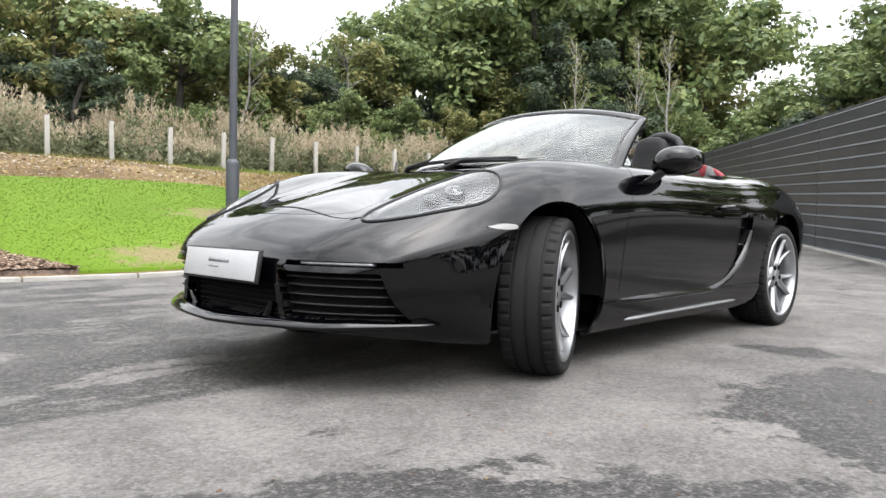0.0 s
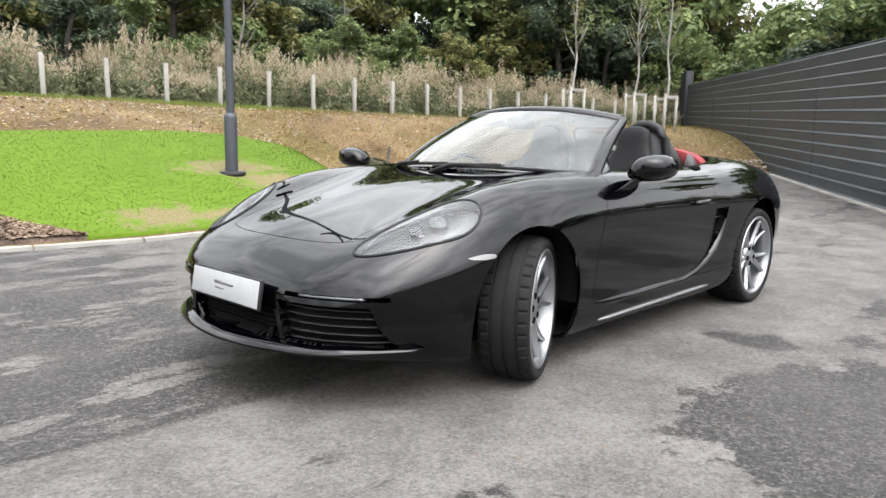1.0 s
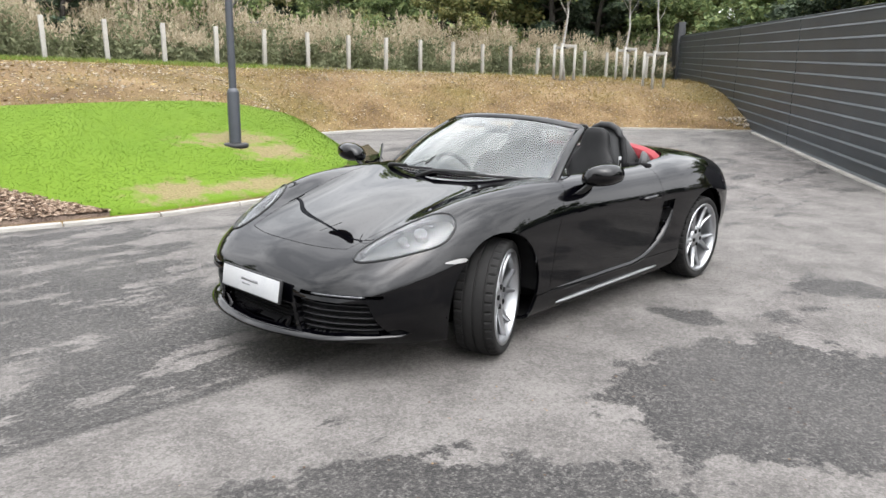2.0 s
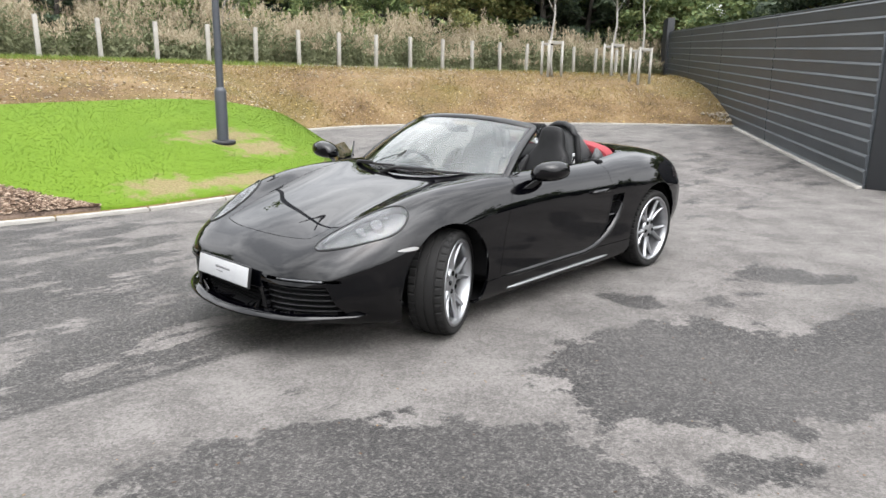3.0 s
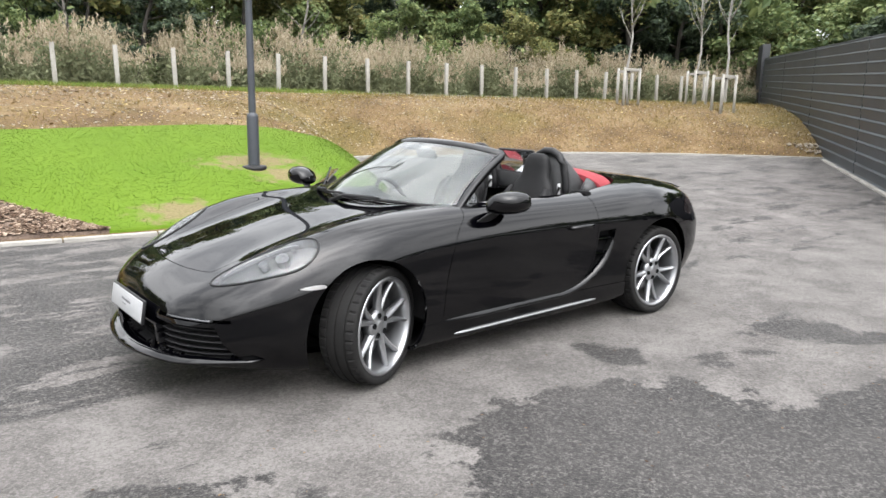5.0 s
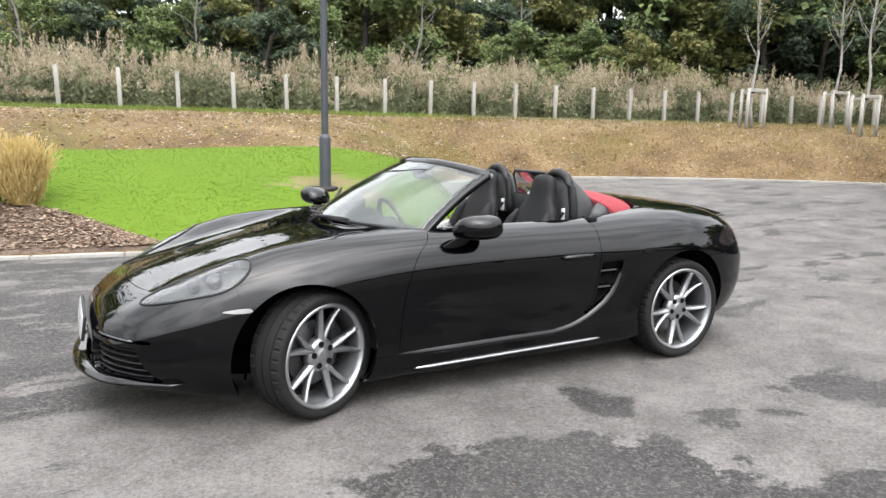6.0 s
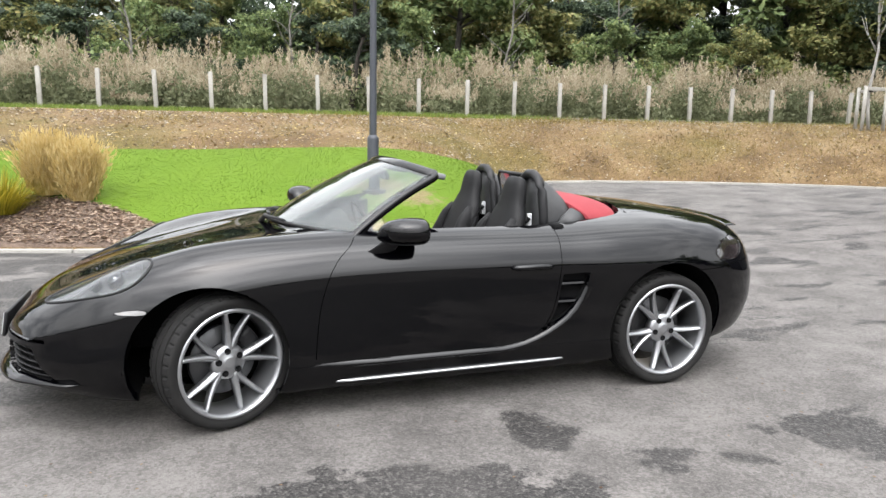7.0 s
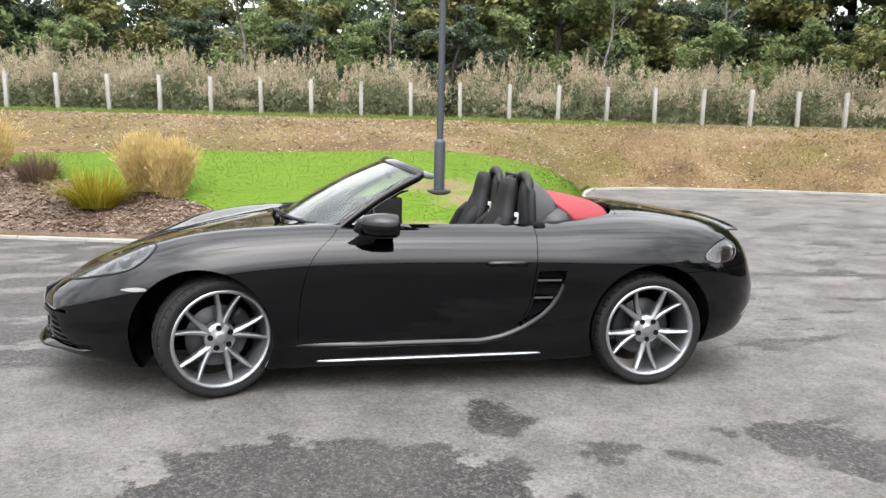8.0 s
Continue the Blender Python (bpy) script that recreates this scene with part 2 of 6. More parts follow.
mulch = varied("bark_mulch_bed", (0.04909, 0.03272, 0.02372), (0.1636, 0.1195, 0.09163), 2.5, 0.95, 35, 0.9, 0.03)
fence_black = varied("slate_grey_boards", (0.0215, 0.0262, 0.0305), (0.0400, 0.0470, 0.0540), 1.2, 0.46, 90, 0.15, 0.003, 0.6)
fence_end = varied("near_black_panel", (0.00924, 0.01001, 0.01155), (0.01848, 0.02002, 0.02233), 1.2, 0.6, 90, 0.1, 0.003)
post_pale = varied("pale_timber", (0.2029, 0.1907, 0.1664), (0.3003, 0.2921, 0.2678), 2.0, 0.85, 30)
pole_grey = varied("lamp_pole_paint", (0.02618, 0.02945, 0.036), (0.04058, 0.04451, 0.05236), 4.0, 0.45, 60, 0.05, 0.002)


def leafy(name, stops, rough=0.6):
    """Foliage whose pieces differ in tone one from another."""
    m = mat(name, stops[0][1], rough, 0, 0.25)
    g = m.node_tree.nodes.new("ShaderNodeNewGeometry")
    big = noisef(m, 0.55, 3)
    f = mathn(m, "ADD", mathn(m, "MULTIPLY", g.outputs["Random Per Island"], 0.55), mathn(m, "MULTIPLY", big, 0.45))
    ln(m, ramp(m, f, stops), base(m))
    b = m.node_tree.nodes["Principled BSDF"]
    b.inputs["Transmission Weight"].default_value = 0.0
    tr = m.node_tree.nodes.new("ShaderNodeBsdfTranslucent")
    ln(m, b.inputs["Base Color"].links[0].from_socket, tr.inputs["Color"])
    mx = m.node_tree.nodes.new("ShaderNodeMixShader")
    mx.inputs["Fac"].default_value = 0.36
    ln(m, b.outputs["BSDF"], mx.inputs[1])
    ln(m, tr.outputs["BSDF"], mx.inputs[2])
    ln(m, mx.outputs["Shader"], m.node_tree.nodes["Material Output"].inputs["Surface"])
    return m


grass_blade = leafy("lawn_blades", [(0.2, (0.062, 0.106, 0.0062)), (0.5, (0.069, 0.115, 0.0076)), (0.8, (0.082, 0.126, 0.0115))])
verge_blade = leafy("verge_blades", [(0.2, (0.105, 0.165, 0.022)), (0.5, (0.140, 0.195, 0.036)), (0.8, (0.185, 0.220, 0.060))])
leaf_green = leafy("woodland_leaves", [(0.2, (0.056, 0.088, 0.035)), (0.5, (0.116, 0.156, 0.059)), (0.8, (0.198, 0.228, 0.090))])
leaf_olive = leafy("olive_autumn_leaves", [(0.2, (0.0594, 0.0738, 0.0261)), (0.5, (0.1224, 0.1332, 0.045)), (0.8, (0.2088, 0.1845, 0.0675))])
leaf_dark = leafy("dark_evergreen_leaves", [(0.2, (0.025, 0.039, 0.027)), (0.5, (0.049, 0.071, 0.041)), (0.8, (0.088, 0.116, 0.063))])
weed_dry = leafy("dry_weed_heads", [(0.2, (0.225, 0.185, 0.125)), (0.5, (0.310, 0.262, 0.182)), (0.8, (0.400, 0.352, 0.260))], 0.9)
weed_green = leafy("weed_foliage", [(0.2, (0.092, 0.106, 0.056)), (0.5, (0.132, 0.146, 0.082)), (0.8, (0.182, 0.190, 0.112))], 0.9)
tuft_straw = leafy("bank_tuft_blades", [(0.2, (0.11, 0.08246, 0.02356)), (0.5, (0.1728, 0.1296, 0.0432)), (0.8, (0.2513, 0.1963, 0.0864))], 0.9)
plume_straw = leafy("straw_plumes", [(0.2, (0.330, 0.235, 0.080)), (0.5, (0.430, 0.322, 0.130)), (0.8, (0.500, 0.395, 0.195))], 0.9)
shrub_yellow = leafy("yellow_green_blades", [(0.2, (0.09817, 0.09817, 0.006545)), (0.5, (0.2094, 0.1767, 0.01178)), (0.8, (0.3142, 0.2422, 0.02618))])
twig_brown = leafy("brown_twigs", [(0.2, (0.05843, 0.0357, 0.02272)), (0.5, (0.1104, 0.07142, 0.04546)), (0.8, (0.1688, 0.1233, 0.0779))], 0.9)
bark = varied("tree_bark", (0.01826, 0.01545, 0.01217), (0.05275, 0.04666, 0.03855), 3.0, 0.95, 25, 0.7, 0.03)
birch = varied("pale_birch_bark", (0.1704, 0.1623, 0.1461), (0.3003, 0.2921, 0.2719), 3.0, 0.85, 20)
chip = leafy("bark_chips", [(0.2, (0.060, 0.034, 0.022)), (0.5, (0.165, 0.112, 0.078)), (0.8, (0.340, 0.265, 0.205))], 0.95)
dead_leaf = leafy("fallen_leaf", [(0.2, (0.16, 0.10, 0.035)), (0.5, (0.30, 0.22, 0.09)), (0.8, (0.46, 0.38, 0.20))], 0.8)
pebble = leafy("bank_stones", [(0.2, (0.1643, 0.1315, 0.09312)), (0.5, (0.263, 0.2246, 0.1752)), (0.8, (0.3835, 0.3506, 0.3012))], 0.9)


# ---- small building tools ----
def link_bm(name, bm, material, smooth=True):
    me = bpy.data.meshes.new(name)
    bm.normal_update()
    bm.to_mesh(me)
    bm.free()
    for m in material if isinstance(material, (list, tuple)) else [material]:
        me.materials.append(m)
    me.polygons.foreach_set("use_smooth", [smooth] * len(me.polygons))
    return new(name, me)


def part(name, bm, material, parent, label="", smooth=True):
    ob = link_bm(name, bm, material, smooth)
    ob.parent = parent
    return tagged(ob, label)


def mesh_np(name, verts, faces, material, smooth=False):
    """One mesh from arrays; material may be a list with an index for each face in faces[1]."""
    me = bpy.data.meshes.new(name)
    me.from_pydata(verts, [], faces)
    me.materials.append(material)
    me.polygons.foreach_set("use_smooth", [smooth] * len(me.polygons))
    me.update()
    return new(name, me)


def box(bm, c, size, m=None, bevel=0.0):
    r = bmesh.ops.create_cube(bm, size=1.0)
    vs = r["verts"]
    bmesh.ops.scale(bm, vec=size, verts=vs)
    if bevel:
        es = list({e for v in vs for e in v.link_edges})
        r2 = bmesh.ops.bevel(bm, geom=es, offset=bevel, segments=2, affect="EDGES", profile=0.5)
        vs = list({v for f in r2["faces"] for v in f.verts} | {v for v in vs if v.is_valid})
    bmesh.ops.translate(bm, vec=c, verts=vs)
    if m is not None:
        bmesh.ops.transform(bm, matrix=m, verts=vs)
    return vs


def tube(bm, pts, radii, seg=8, caps=True):
    """A tapered tube along a line of points."""
    pts = [Vector(p) for p in pts]
    rings = []
    for i, p in enumerate(pts):
        d = (pts[min(i + 1, len(pts) - 1)] - pts[max(i - 1, 0)]).normalized()
        a = d.cross(Vector((0, 0, 1)) if abs(d.z) < 0.9 else Vector((1, 0, 0))).normalized()
        b = d.cross(a)
        r = radii[i] if isinstance(radii, (list, tuple)) else radii
        rings.append([bm.verts.new(p + a * (r * math.cos(2 * math.pi * k / seg)) + b * (r * math.sin(2 * math.pi * k / seg))) for k in range(seg)])
    for r0, r1 in zip(rings, rings[1:]):
        for k in range(seg):
            bm.faces.new((r0[k], r0[(k + 1) % seg], r1[(k + 1) % seg], r1[k]))
    if caps:
        bm.faces.new(rings[0][::-1])
        bm.faces.new(rings[-1])


def lathe(bm, prof, seg=48, axis="y"):
    """Turns a profile of (radius, along) round an axis through the origin."""
    rings = []
    for k in range(seg):
        a = 2 * math.pi * k / seg
        c, s_ = math.cos(a), math.sin(a)
        rings.append([bm.verts.new((r * c, l, r * s_) if axis == "y" else (r * c, r * s_, l)) for r, l in prof])
    for k in range(seg):
        p, q = rings[k], rings[(k + 1) % seg]
        for i in range(len(prof) - 1):
            bm.faces.new((p[i], p[i + 1], q[i + 1], q[i]))


def pchip(knots, x):
    """A smooth curve through (x, value) knots that never overshoots them."""
    k = np.array(knots, float)
    xs, ys = k[:, 0], k[:, 1]
    dx, dy = np.diff(xs), np.diff(ys)
    sl = dy / dx
    d = np.zeros(len(xs))
    d[0], d[-1] = sl[0], sl[-1]
    for i in range(1, len(xs) - 1):
        if sl[i - 1] * sl[i] > 0:
            w1, w2 = 2 * dx[i] + dx[i - 1], dx[i] + 2 * dx[i - 1]
            d[i] = (w1 + w2) / (w1 / sl[i - 1] + w2 / sl[i])
    x = np.asarray(x, float)
    i = np.clip(np.searchsorted(xs, x) - 1, 0, len(xs) - 2)
    t = np.clip((x - xs[i]) / dx[i], 0, 1)
    return (2 * t**3 - 3 * t**2 + 1) * ys[i] + (t**3 - 2 * t**2 + t) * dx[i] * d[i] + (-2 * t**3 + 3 * t**2) * ys[i + 1] + (t**3 - t**2) * dx[i] * d[i + 1]


# ---- the lie of the land ----
KERB = [(-60, 21), (-12, 7.1), (-8, 5.9), (-4.57, 4.93), (-2.14, 4.25), (-0.5, 3.98), (1.5, 4.05), (2.9, 4.95), (3.7, 6.6), (4.2, 8.1), (4.8, 8.85), (6.0, 8.72), (8.0, 8.08), (9.7, 7.33), (12.3, 5.72), (14.64, 3.84), (20, -0.2), (60, -26)]


def road_z(x, y):
    return 0.04 * np.log1p(np.exp(np.minimum((0.025 * np.clip(x, -40, 16) + 0.05 * np.minimum(y, 9.0) - 0.13) / 0.04, 30)))


def kerb_y(x):
    return pchip(KERB, x)


def post_y(x):
    return 14.66 - 0.1295 * (np.asarray(x, float) - 1.72)


def land_z(x, y):
    """Height of the lawn, bank and wood floor beyond the kerb."""
    x, y = np.asarray(x, float), np.asarray(y, float)
    yk, yp = kerb_y(x), post_y(x)
    s = np.clip((y - yk - 0.12) / (yp - yk - 0.12), 0, 1)
    zk = road_z(x, yk) + 0.035
    return zk + (1.83 - zk) * (1 - (1 - s) ** 2.1) + np.maximum(y - yp, 0) * 0.012


def ground_sheet():
    xs = np.concatenate([[-600, -300, -120, -60], np.arange(-40, 40.1, 1.0), [60, 120, 300, 600]])
    ys = np.concatenate([[-600, -300, -120, -60], np.arange(-40, 20.1, 1.0), [60, 120, 300, 600]])
    X, Y = np.meshgrid(xs, ys)
    Z = road_z(X, Y)
    n, m_ = X.shape
    idx = np.arange(n * m_).reshape(n, m_)
    faces = np.stack([idx[:-1, :-1], idx[:-1, 1:], idx[1:, 1:], idx[1:, :-1]], -1).reshape(-1, 4)
    ob = mesh_np("ground", np.stack([X, Y, Z], -1).reshape(-1, 3).tolist(), faces.tolist(), asphalt, True)
    tagged(ob, "grey asphalt drive with dark damp patches", "asphalt", kind="structure")


def land_patch(name, x0, x1, nx, low, high, ns, material, lift=0.0, label="", category="ground", rough=0.02, far=()):
    """A sheet of land between two curves y = low(x) and y = high(x), and on to further lines."""
    xs = np.linspace(x0, x1, nx)
    rows = []
    for j in range(ns + 1):
        rows.append(low(xs) + (high(xs) - low(xs)) * j / ns)
    for y_far in far:
        rows.append(high(xs) + y_far)
    Y = np.array(rows)
    X = np.broadcast_to(xs, Y.shape)
    Z = land_z(X, Y) + lift
    if rough:
        Z = Z + rough * np.array([[noise.fractal(Vector((a * 0.9, b * 0.9, 0)), 0.8, 2.0, 4) for a, b in zip(ra, rb)] for ra, rb in zip(X, Y)])
    # the edge at the kerb turns down into the ground
    X, Y, Z = np.vstack([X[:1], X]), np.vstack([Y[:1] - 0.004, Y]), np.vstack([Z[:1] - 0.15, Z])
    n, m_ = X.shape
    idx = np.arange(n * m_).reshape(n, m_)
    faces = np.stack([idx[:-1, :-1], idx[:-1, 1:], idx[1:, 1:], idx[1:, :-1]], -1).reshape(-1, 4)
    ob = mesh_np(name, np.stack([X, Y, Z], -1).reshape(-1, 3).tolist(), faces.tolist(), material, True)
    return tagged(ob, label, category, kind="structure")


ground_sheet()
bank_ob = land_patch("bank", -45, 45, 260, lambda x: kerb_y(x) + 0.04, lambda x: post_y(x), 46, soil, 0.0, "brown stony earth bank with thin dry grass", "bank", 0.012, far=(1, 2, 4, 8, 14, 22, 40, 90, 250))


def lawn_top(x):
    return pchip([(-14, 8.7), (-6, 8.2), (-2.7, 7.9), (-1, 7.65), (1, 7.7), (2.2, 7.58), (3.0, 7.38), (3.6, 7.5), (4.2, 8.2), (4.8, 8.90)], x)


def mulch_top(x):
    return pchip([(-14, 8.3), (-8, 8.0), (-5.6, 7.6), (-4.0, 6.35), (-2.7, 5.65), (-2.4, 5.45), (-1.9, 4.92), (-1.53, 4.47), (-1.2, 4.12)], x)


def over_kerb(x):
    return kerb_y(x) + 0.112


land_patch("lawn", -14, 4.75, 140, over_kerb, lambda x: np.maximum(lawn_top(x), kerb_y(x) + 0.13), 60, turf, 0.040, "bright green mown lawn with a bare patch", "lawn", 0.0)
land_patch("mulch_bed", -14, -1.25, 90, over_kerb, lambda x: np.maximum(mulch_top(x), kerb_y(x) + 0.13), 30, mulch, 0.055, "brown bark mulch planting bed", "mulch", 0.008)


def kerb_run(name, pts, width, height, label):
    """Kerb stones end to end along a line, each an object under the run."""
    top = tagged(new(name), label, "kerb", kind="structure")
    P = [Vector((x, y, 0)) for x, y in pts]
    for a, b in zip(P, P[1:]):
        d = (b - a)
        c = (a + b) / 2
        bm = bmesh.new()
        box(bm, (0, 0, 0), (d.length - 0.008, width, 0.24), None, 0.012)
        ob = part("kerb_stone", bm, concrete, top)
        za, zb = float(road_z(a.x, a.y)), float(road_z(b.x, b.y))
        ob.matrix_basis = Matrix.Translation((c.x, c.y, (za + zb) / 2 + height - 0.12)) @ Matrix.Rotation(math.atan2(d.y, d.x), 4, "Z") @ Matrix.Rotation(-math.atan2(zb - za, d.length), 4, "Y")
    return top


def along(fn, x0, x1, step):
    """Points about one step apart on y = fn(x)."""
    xs = np.linspace(x0, x1, 4000)
    ys = fn(xs)
    s = np.concatenate([[0], np.cumsum(np.hypot(np.diff(xs), np.diff(ys)))])
    at = np.arange(0, s[-1], step)
    return list(zip(np.interp(at, s, xs), np.interp(at, s, ys)))


kerb_run("kerb", along(lambda x: kerb_y(x) + 0.06, -14, 15.5, 0.915), 0.12, 0.040, "pale concrete kerb edging lawn and bank")

# ---- dark board fence ----
WALL_A, WALL_B = Vector((7.62, -1.0, 0)), Vector((22.5, 8.9, 0))
WALL_D = (WALL_B - WALL_A).normalized()
WALL_N = Vector((WALL_D.y, -WALL_D.x, 0))
kerb_run("kerb_along_fence", [(WALL_A + WALL_D * s - WALL_N * 0.07)[:2] for s in np.arange(-0.02, 8.6, 0.915)], 0.10, 0.035, "pale concrete kerb at the foot of the fence")


def board_fence():
    """Panels of shaped boards between slim posts."""
    fence = tagged(new("board_fence"), "tall slate-grey horizontal board fence", "fence", kind="structure")
    prof = [(-0.040, 0.000), (0.002, 0.000), (0.008, 0.016), (0.028, 0.158), (0.036, 0.170), (0.035, 0.180), (0.006, 0.208), (0.002, 0.2166), (-0.040, 0.2166)]
    PANEL, N, SLOPE = 5.52, 13, 0.045
    bm0 = bmesh.new()
    ends = []
    for x in (0.012, PANEL - 0.012):
        ends.append([bm0.verts.new((x, d, z)) for d, z in prof])
    k = len(prof)
    for i in range(k):
        bm0.faces.new((ends[0][i], ends[0][(i + 1) % k], ends[1][(i + 1) % k], ends[1][i]))
    bm0.faces.new(ends[0][::-1])
    bm0.faces.new(ends[1])
    bmesh.ops.recalc_face_normals(bm0, faces=bm0.faces)
    board = link_bm("board", bm0, fence_black, False)
    me = board.data
    bpy.data.objects.remove(board)
    ang = math.atan2(WALL_D.y, WALL_D.x)
    tilt = Matrix.Rotation(ang, 4, "Z") @ Matrix.Rotation(-math.atan(SLOPE), 4, "Y")
    for p in range(5):
        a = WALL_A + WALL_D * (p * PANEL)
        foot = -0.12 + SLOPE * PANEL * p
        for i in range(N):
            ob = new("board", me)
            ob.parent = fence
            ob.matrix_basis = Matrix.Translation((a.x, a.y, foot + i * 0.2166)) @ tilt
        if p:
            bm = bmesh.new()
            box(bm, (0, -0.012, 1.40), (0.045, 0.06, 2.80), None, 0.006)
            po = part("fence_post", bm, fence_black, fence)
            po.matrix_basis = Matrix.Translation((a.x, a.y, foot)) @ Matrix.Rotation(ang, 4, "Z")
        bm = bmesh.new()
        box(bm, (PANEL / 2, -0.014, 13 * 0.2166 + 0.014), (PANEL - 0.01, 0.055, 0.030), None, 0.006)
        part("fence_capping", bm, fence_black, fence).matrix_basis = Matrix.Translation((a.x, a.y, foot)) @ tilt
    bm = bmesh.new()
    box(bm, (0.6, -0.02, 1.85), (1.5, 0.3, 3.7), None, 0.01)
    e = part("end_block", bm, fence_end, fence, "dark end pier")
    e.matrix_basis = Matrix.Translation(WALL_A + WALL_D * 22.6 + Vector((0, 0, 0.62))) @ Matrix.Rotation(ang, 4, "Z")
    bm = bmesh.new()
    box(bm, (0, 0, 1.45), (0.16, 2.2, 3.0), None, 0.01)
    e = part("return_panel", bm, fence_end, fence, "smooth near-black end panel")
    e.matrix_basis = Matrix.Translation((WALL_A.x + 0.15, WALL_A.y - 1.12, -0.03)) @ Matrix.Rotation(radians(4), 4, "Z")


board_fence()

# ---- car materials ----
paint = mat("black_car_paint", (0.0005, 0.0005, 0.0009), 0.40, 0.0, 0.0, 1.0)
paint.node_tree.nodes["Principled BSDF"].inputs["Coat IOR"].default_value = 1.41
p_dust = noisef(paint, 7.0, 6, 0.65)
ln(paint, mathn(paint, "ADD", 0.16, mathn(paint, "MULTIPLY", p_dust, 0.14)), rough_in(paint))
trim_black = varied("black_trim_plastic", (0.007, 0.007, 0.0075), (0.015, 0.015, 0.016), 8.0, 0.5, 300, 0.1, 0.001, 0.25)
liner_black = varied("matt_black_liner", (0.0025, 0.0025, 0.003), (0.006, 0.006, 0.006), 6.0, 0.9, 120, 0.2, 0.002, 0.1)
rubber = varied("tyre_rubber", (0.0055, 0.0055, 0.0055), (0.0125, 0.012, 0.0115), 9.0, 0.8, 140, 0.25, 0.002, 0.2)
alloy = mat("silver_alloy", (0.33, 0.335, 0.345), 0.40, 0.88, 0.5)
ln(alloy, mathn(alloy, "ADD", 0.26, mathn(alloy, "MULTIPLY", noisef(alloy, 30.0, 4), 0.16)), rough_in(alloy))
disc_steel = mat("brake_steel", (0.07, 0.07, 0.072), 0.5, 0.8)
ln(disc_steel, mathn(disc_steel, "ADD", 0.3, mathn(disc_steel, "MULTIPLY", noisef(disc_steel, 60.0, 3), 0.3)), rough_in(disc_steel))
chrome = mat("bright_metal", (0.75, 0.75, 0.76), 0.12, 1.0)
leather = varied("black_leather", (0.0035, 0.0035, 0.0038), (0.0085, 0.0085, 0.009), 12.0, 0.6, 220, 0.25, 0.001, 0.18)
cloth_black = varied("black_fabric", (0.006, 0.006, 0.0065), (0.013, 0.013, 0.0135), 10.0, 0.9, 260, 0.3, 0.001, 0.15)
red_cloth = varied("red_roof_fabric", (0.140, 0.0125, 0.018), (0.205, 0.024, 0.030), 5.0, 0.85, 320, 0.25, 0.001)
plate_white = varied("white_plate", (0.28, 0.288, 0.296), (0.35, 0.35, 0.35), 6.0, 0.35, 80, 0.02, 0.001)
plate_ink = mat("plate_print", (0.15, 0.15, 0.155), 0.5)
amber = mat("clear_indicator_lens", (0.19, 0.187, 0.184), 0.12, 0.0, 0.6)
lamp_red = mat("dark_red_lens", (0.007, 0.0042, 0.0042), 0.12, 0.0, 0.6, 1.0)
crest_gold = mat("gold_badge", (0.55, 0.36, 0.08), 0.35, 0.8)


def glass_mat(name, tint, rough=0.0):
    m = mat(name, tint, rough, 0, 0.5)
    b = m.node_tree.nodes["Principled BSDF"]
    b.inputs["Transmission Weight"].default_value = 1.0
    b.inputs["IOR"].default_value = 1.45
    return m


screen_glass = glass_mat("windscreen_glass", (0.47, 0.52, 0.51))
screen_glass.node_tree.nodes["Principled BSDF"].inputs["IOR"].default_value = 1.47
lens_glass = glass_mat("lamp_lens_glass", (0.93, 0.95, 0.97))

# ---- the roadster's shell: section curves from nose to tail ----
XS = [-2.150, -2.105, -2.01, -1.86, -1.66, -1.45, -1.24, -0.95, -0.60, -0.20, 0.30, 0.60, 0.90, 1.24, 1.60, 1.81, 1.925, 2.00, 2.045]


def key(*vals):
    return list(zip(XS, vals))


TOP_Z = key(.475, .545, .612, .675, .735, .788, .836, .882, .920, .935, .935, .945, .985, 1.000, .972, .930, .885, .760, .600)
IN_W = key(.20, .26, .34, .42, .46, .48, .50, .54, .58, .60, .60, .60, .52, .50, .50, .48, .44, .38, .30)
IN_Z = key(.468, .528, .590, .648, .708, .764, .814, .872, .915, .930, .930, .935, .965, .985, .955, .912, .865, .745, .590)
CR_W = key(.36, .46, .55, .61, .655, .675, .685, .690, .705, .715, .715, .715, .705, .690, .670, .630, .570, .500, .420)
CR_Z = key(.455, .518, .578, .655, .765, .845, .893, .912, .915, .915, .915, .918, .940, .958, .932, .885, .835, .720, .570)
SH_W = key(.39, .505, .630, .720, .782, .812, .824, .822, .820, .820, .822, .830, .846, .858, .832, .768, .690, .606, .512)
SH_Z = key(.430, .480, .530, .600, .700, .775, .820, .852, .865, .868, .868, .870, .885, .892, .860, .812, .765, .660, .530)
WA_W = key(.42, .545, .680, .772, .845, .880, .900, .890, .880, .878, .882, .892, .915, .928, .900, .835, .755, .665, .560)
WA_Z = key(.385, .415, .460, .510, .565, .620, .668, .708, .730, .738, .738, .738, .735, .728, .680, .640, .605, .540, .470)
LO_W = key(.42, .545, .680, .775, .855, .885, .900, .885, .868, .862, .866, .876, .900, .915, .890, .835, .755, .665, .560)
LO_Z = key(.310, .315, .325, .340, .362, .390, .400, .400, .380, .370, .370, .380, .400, .420, .430, .430, .430, .425, .400)
BO_W = key(.38, .500, .625, .720, .805, .845, .860, .852, .840, .836, .840, .852, .868, .872, .835, .765, .685, .600, .500)
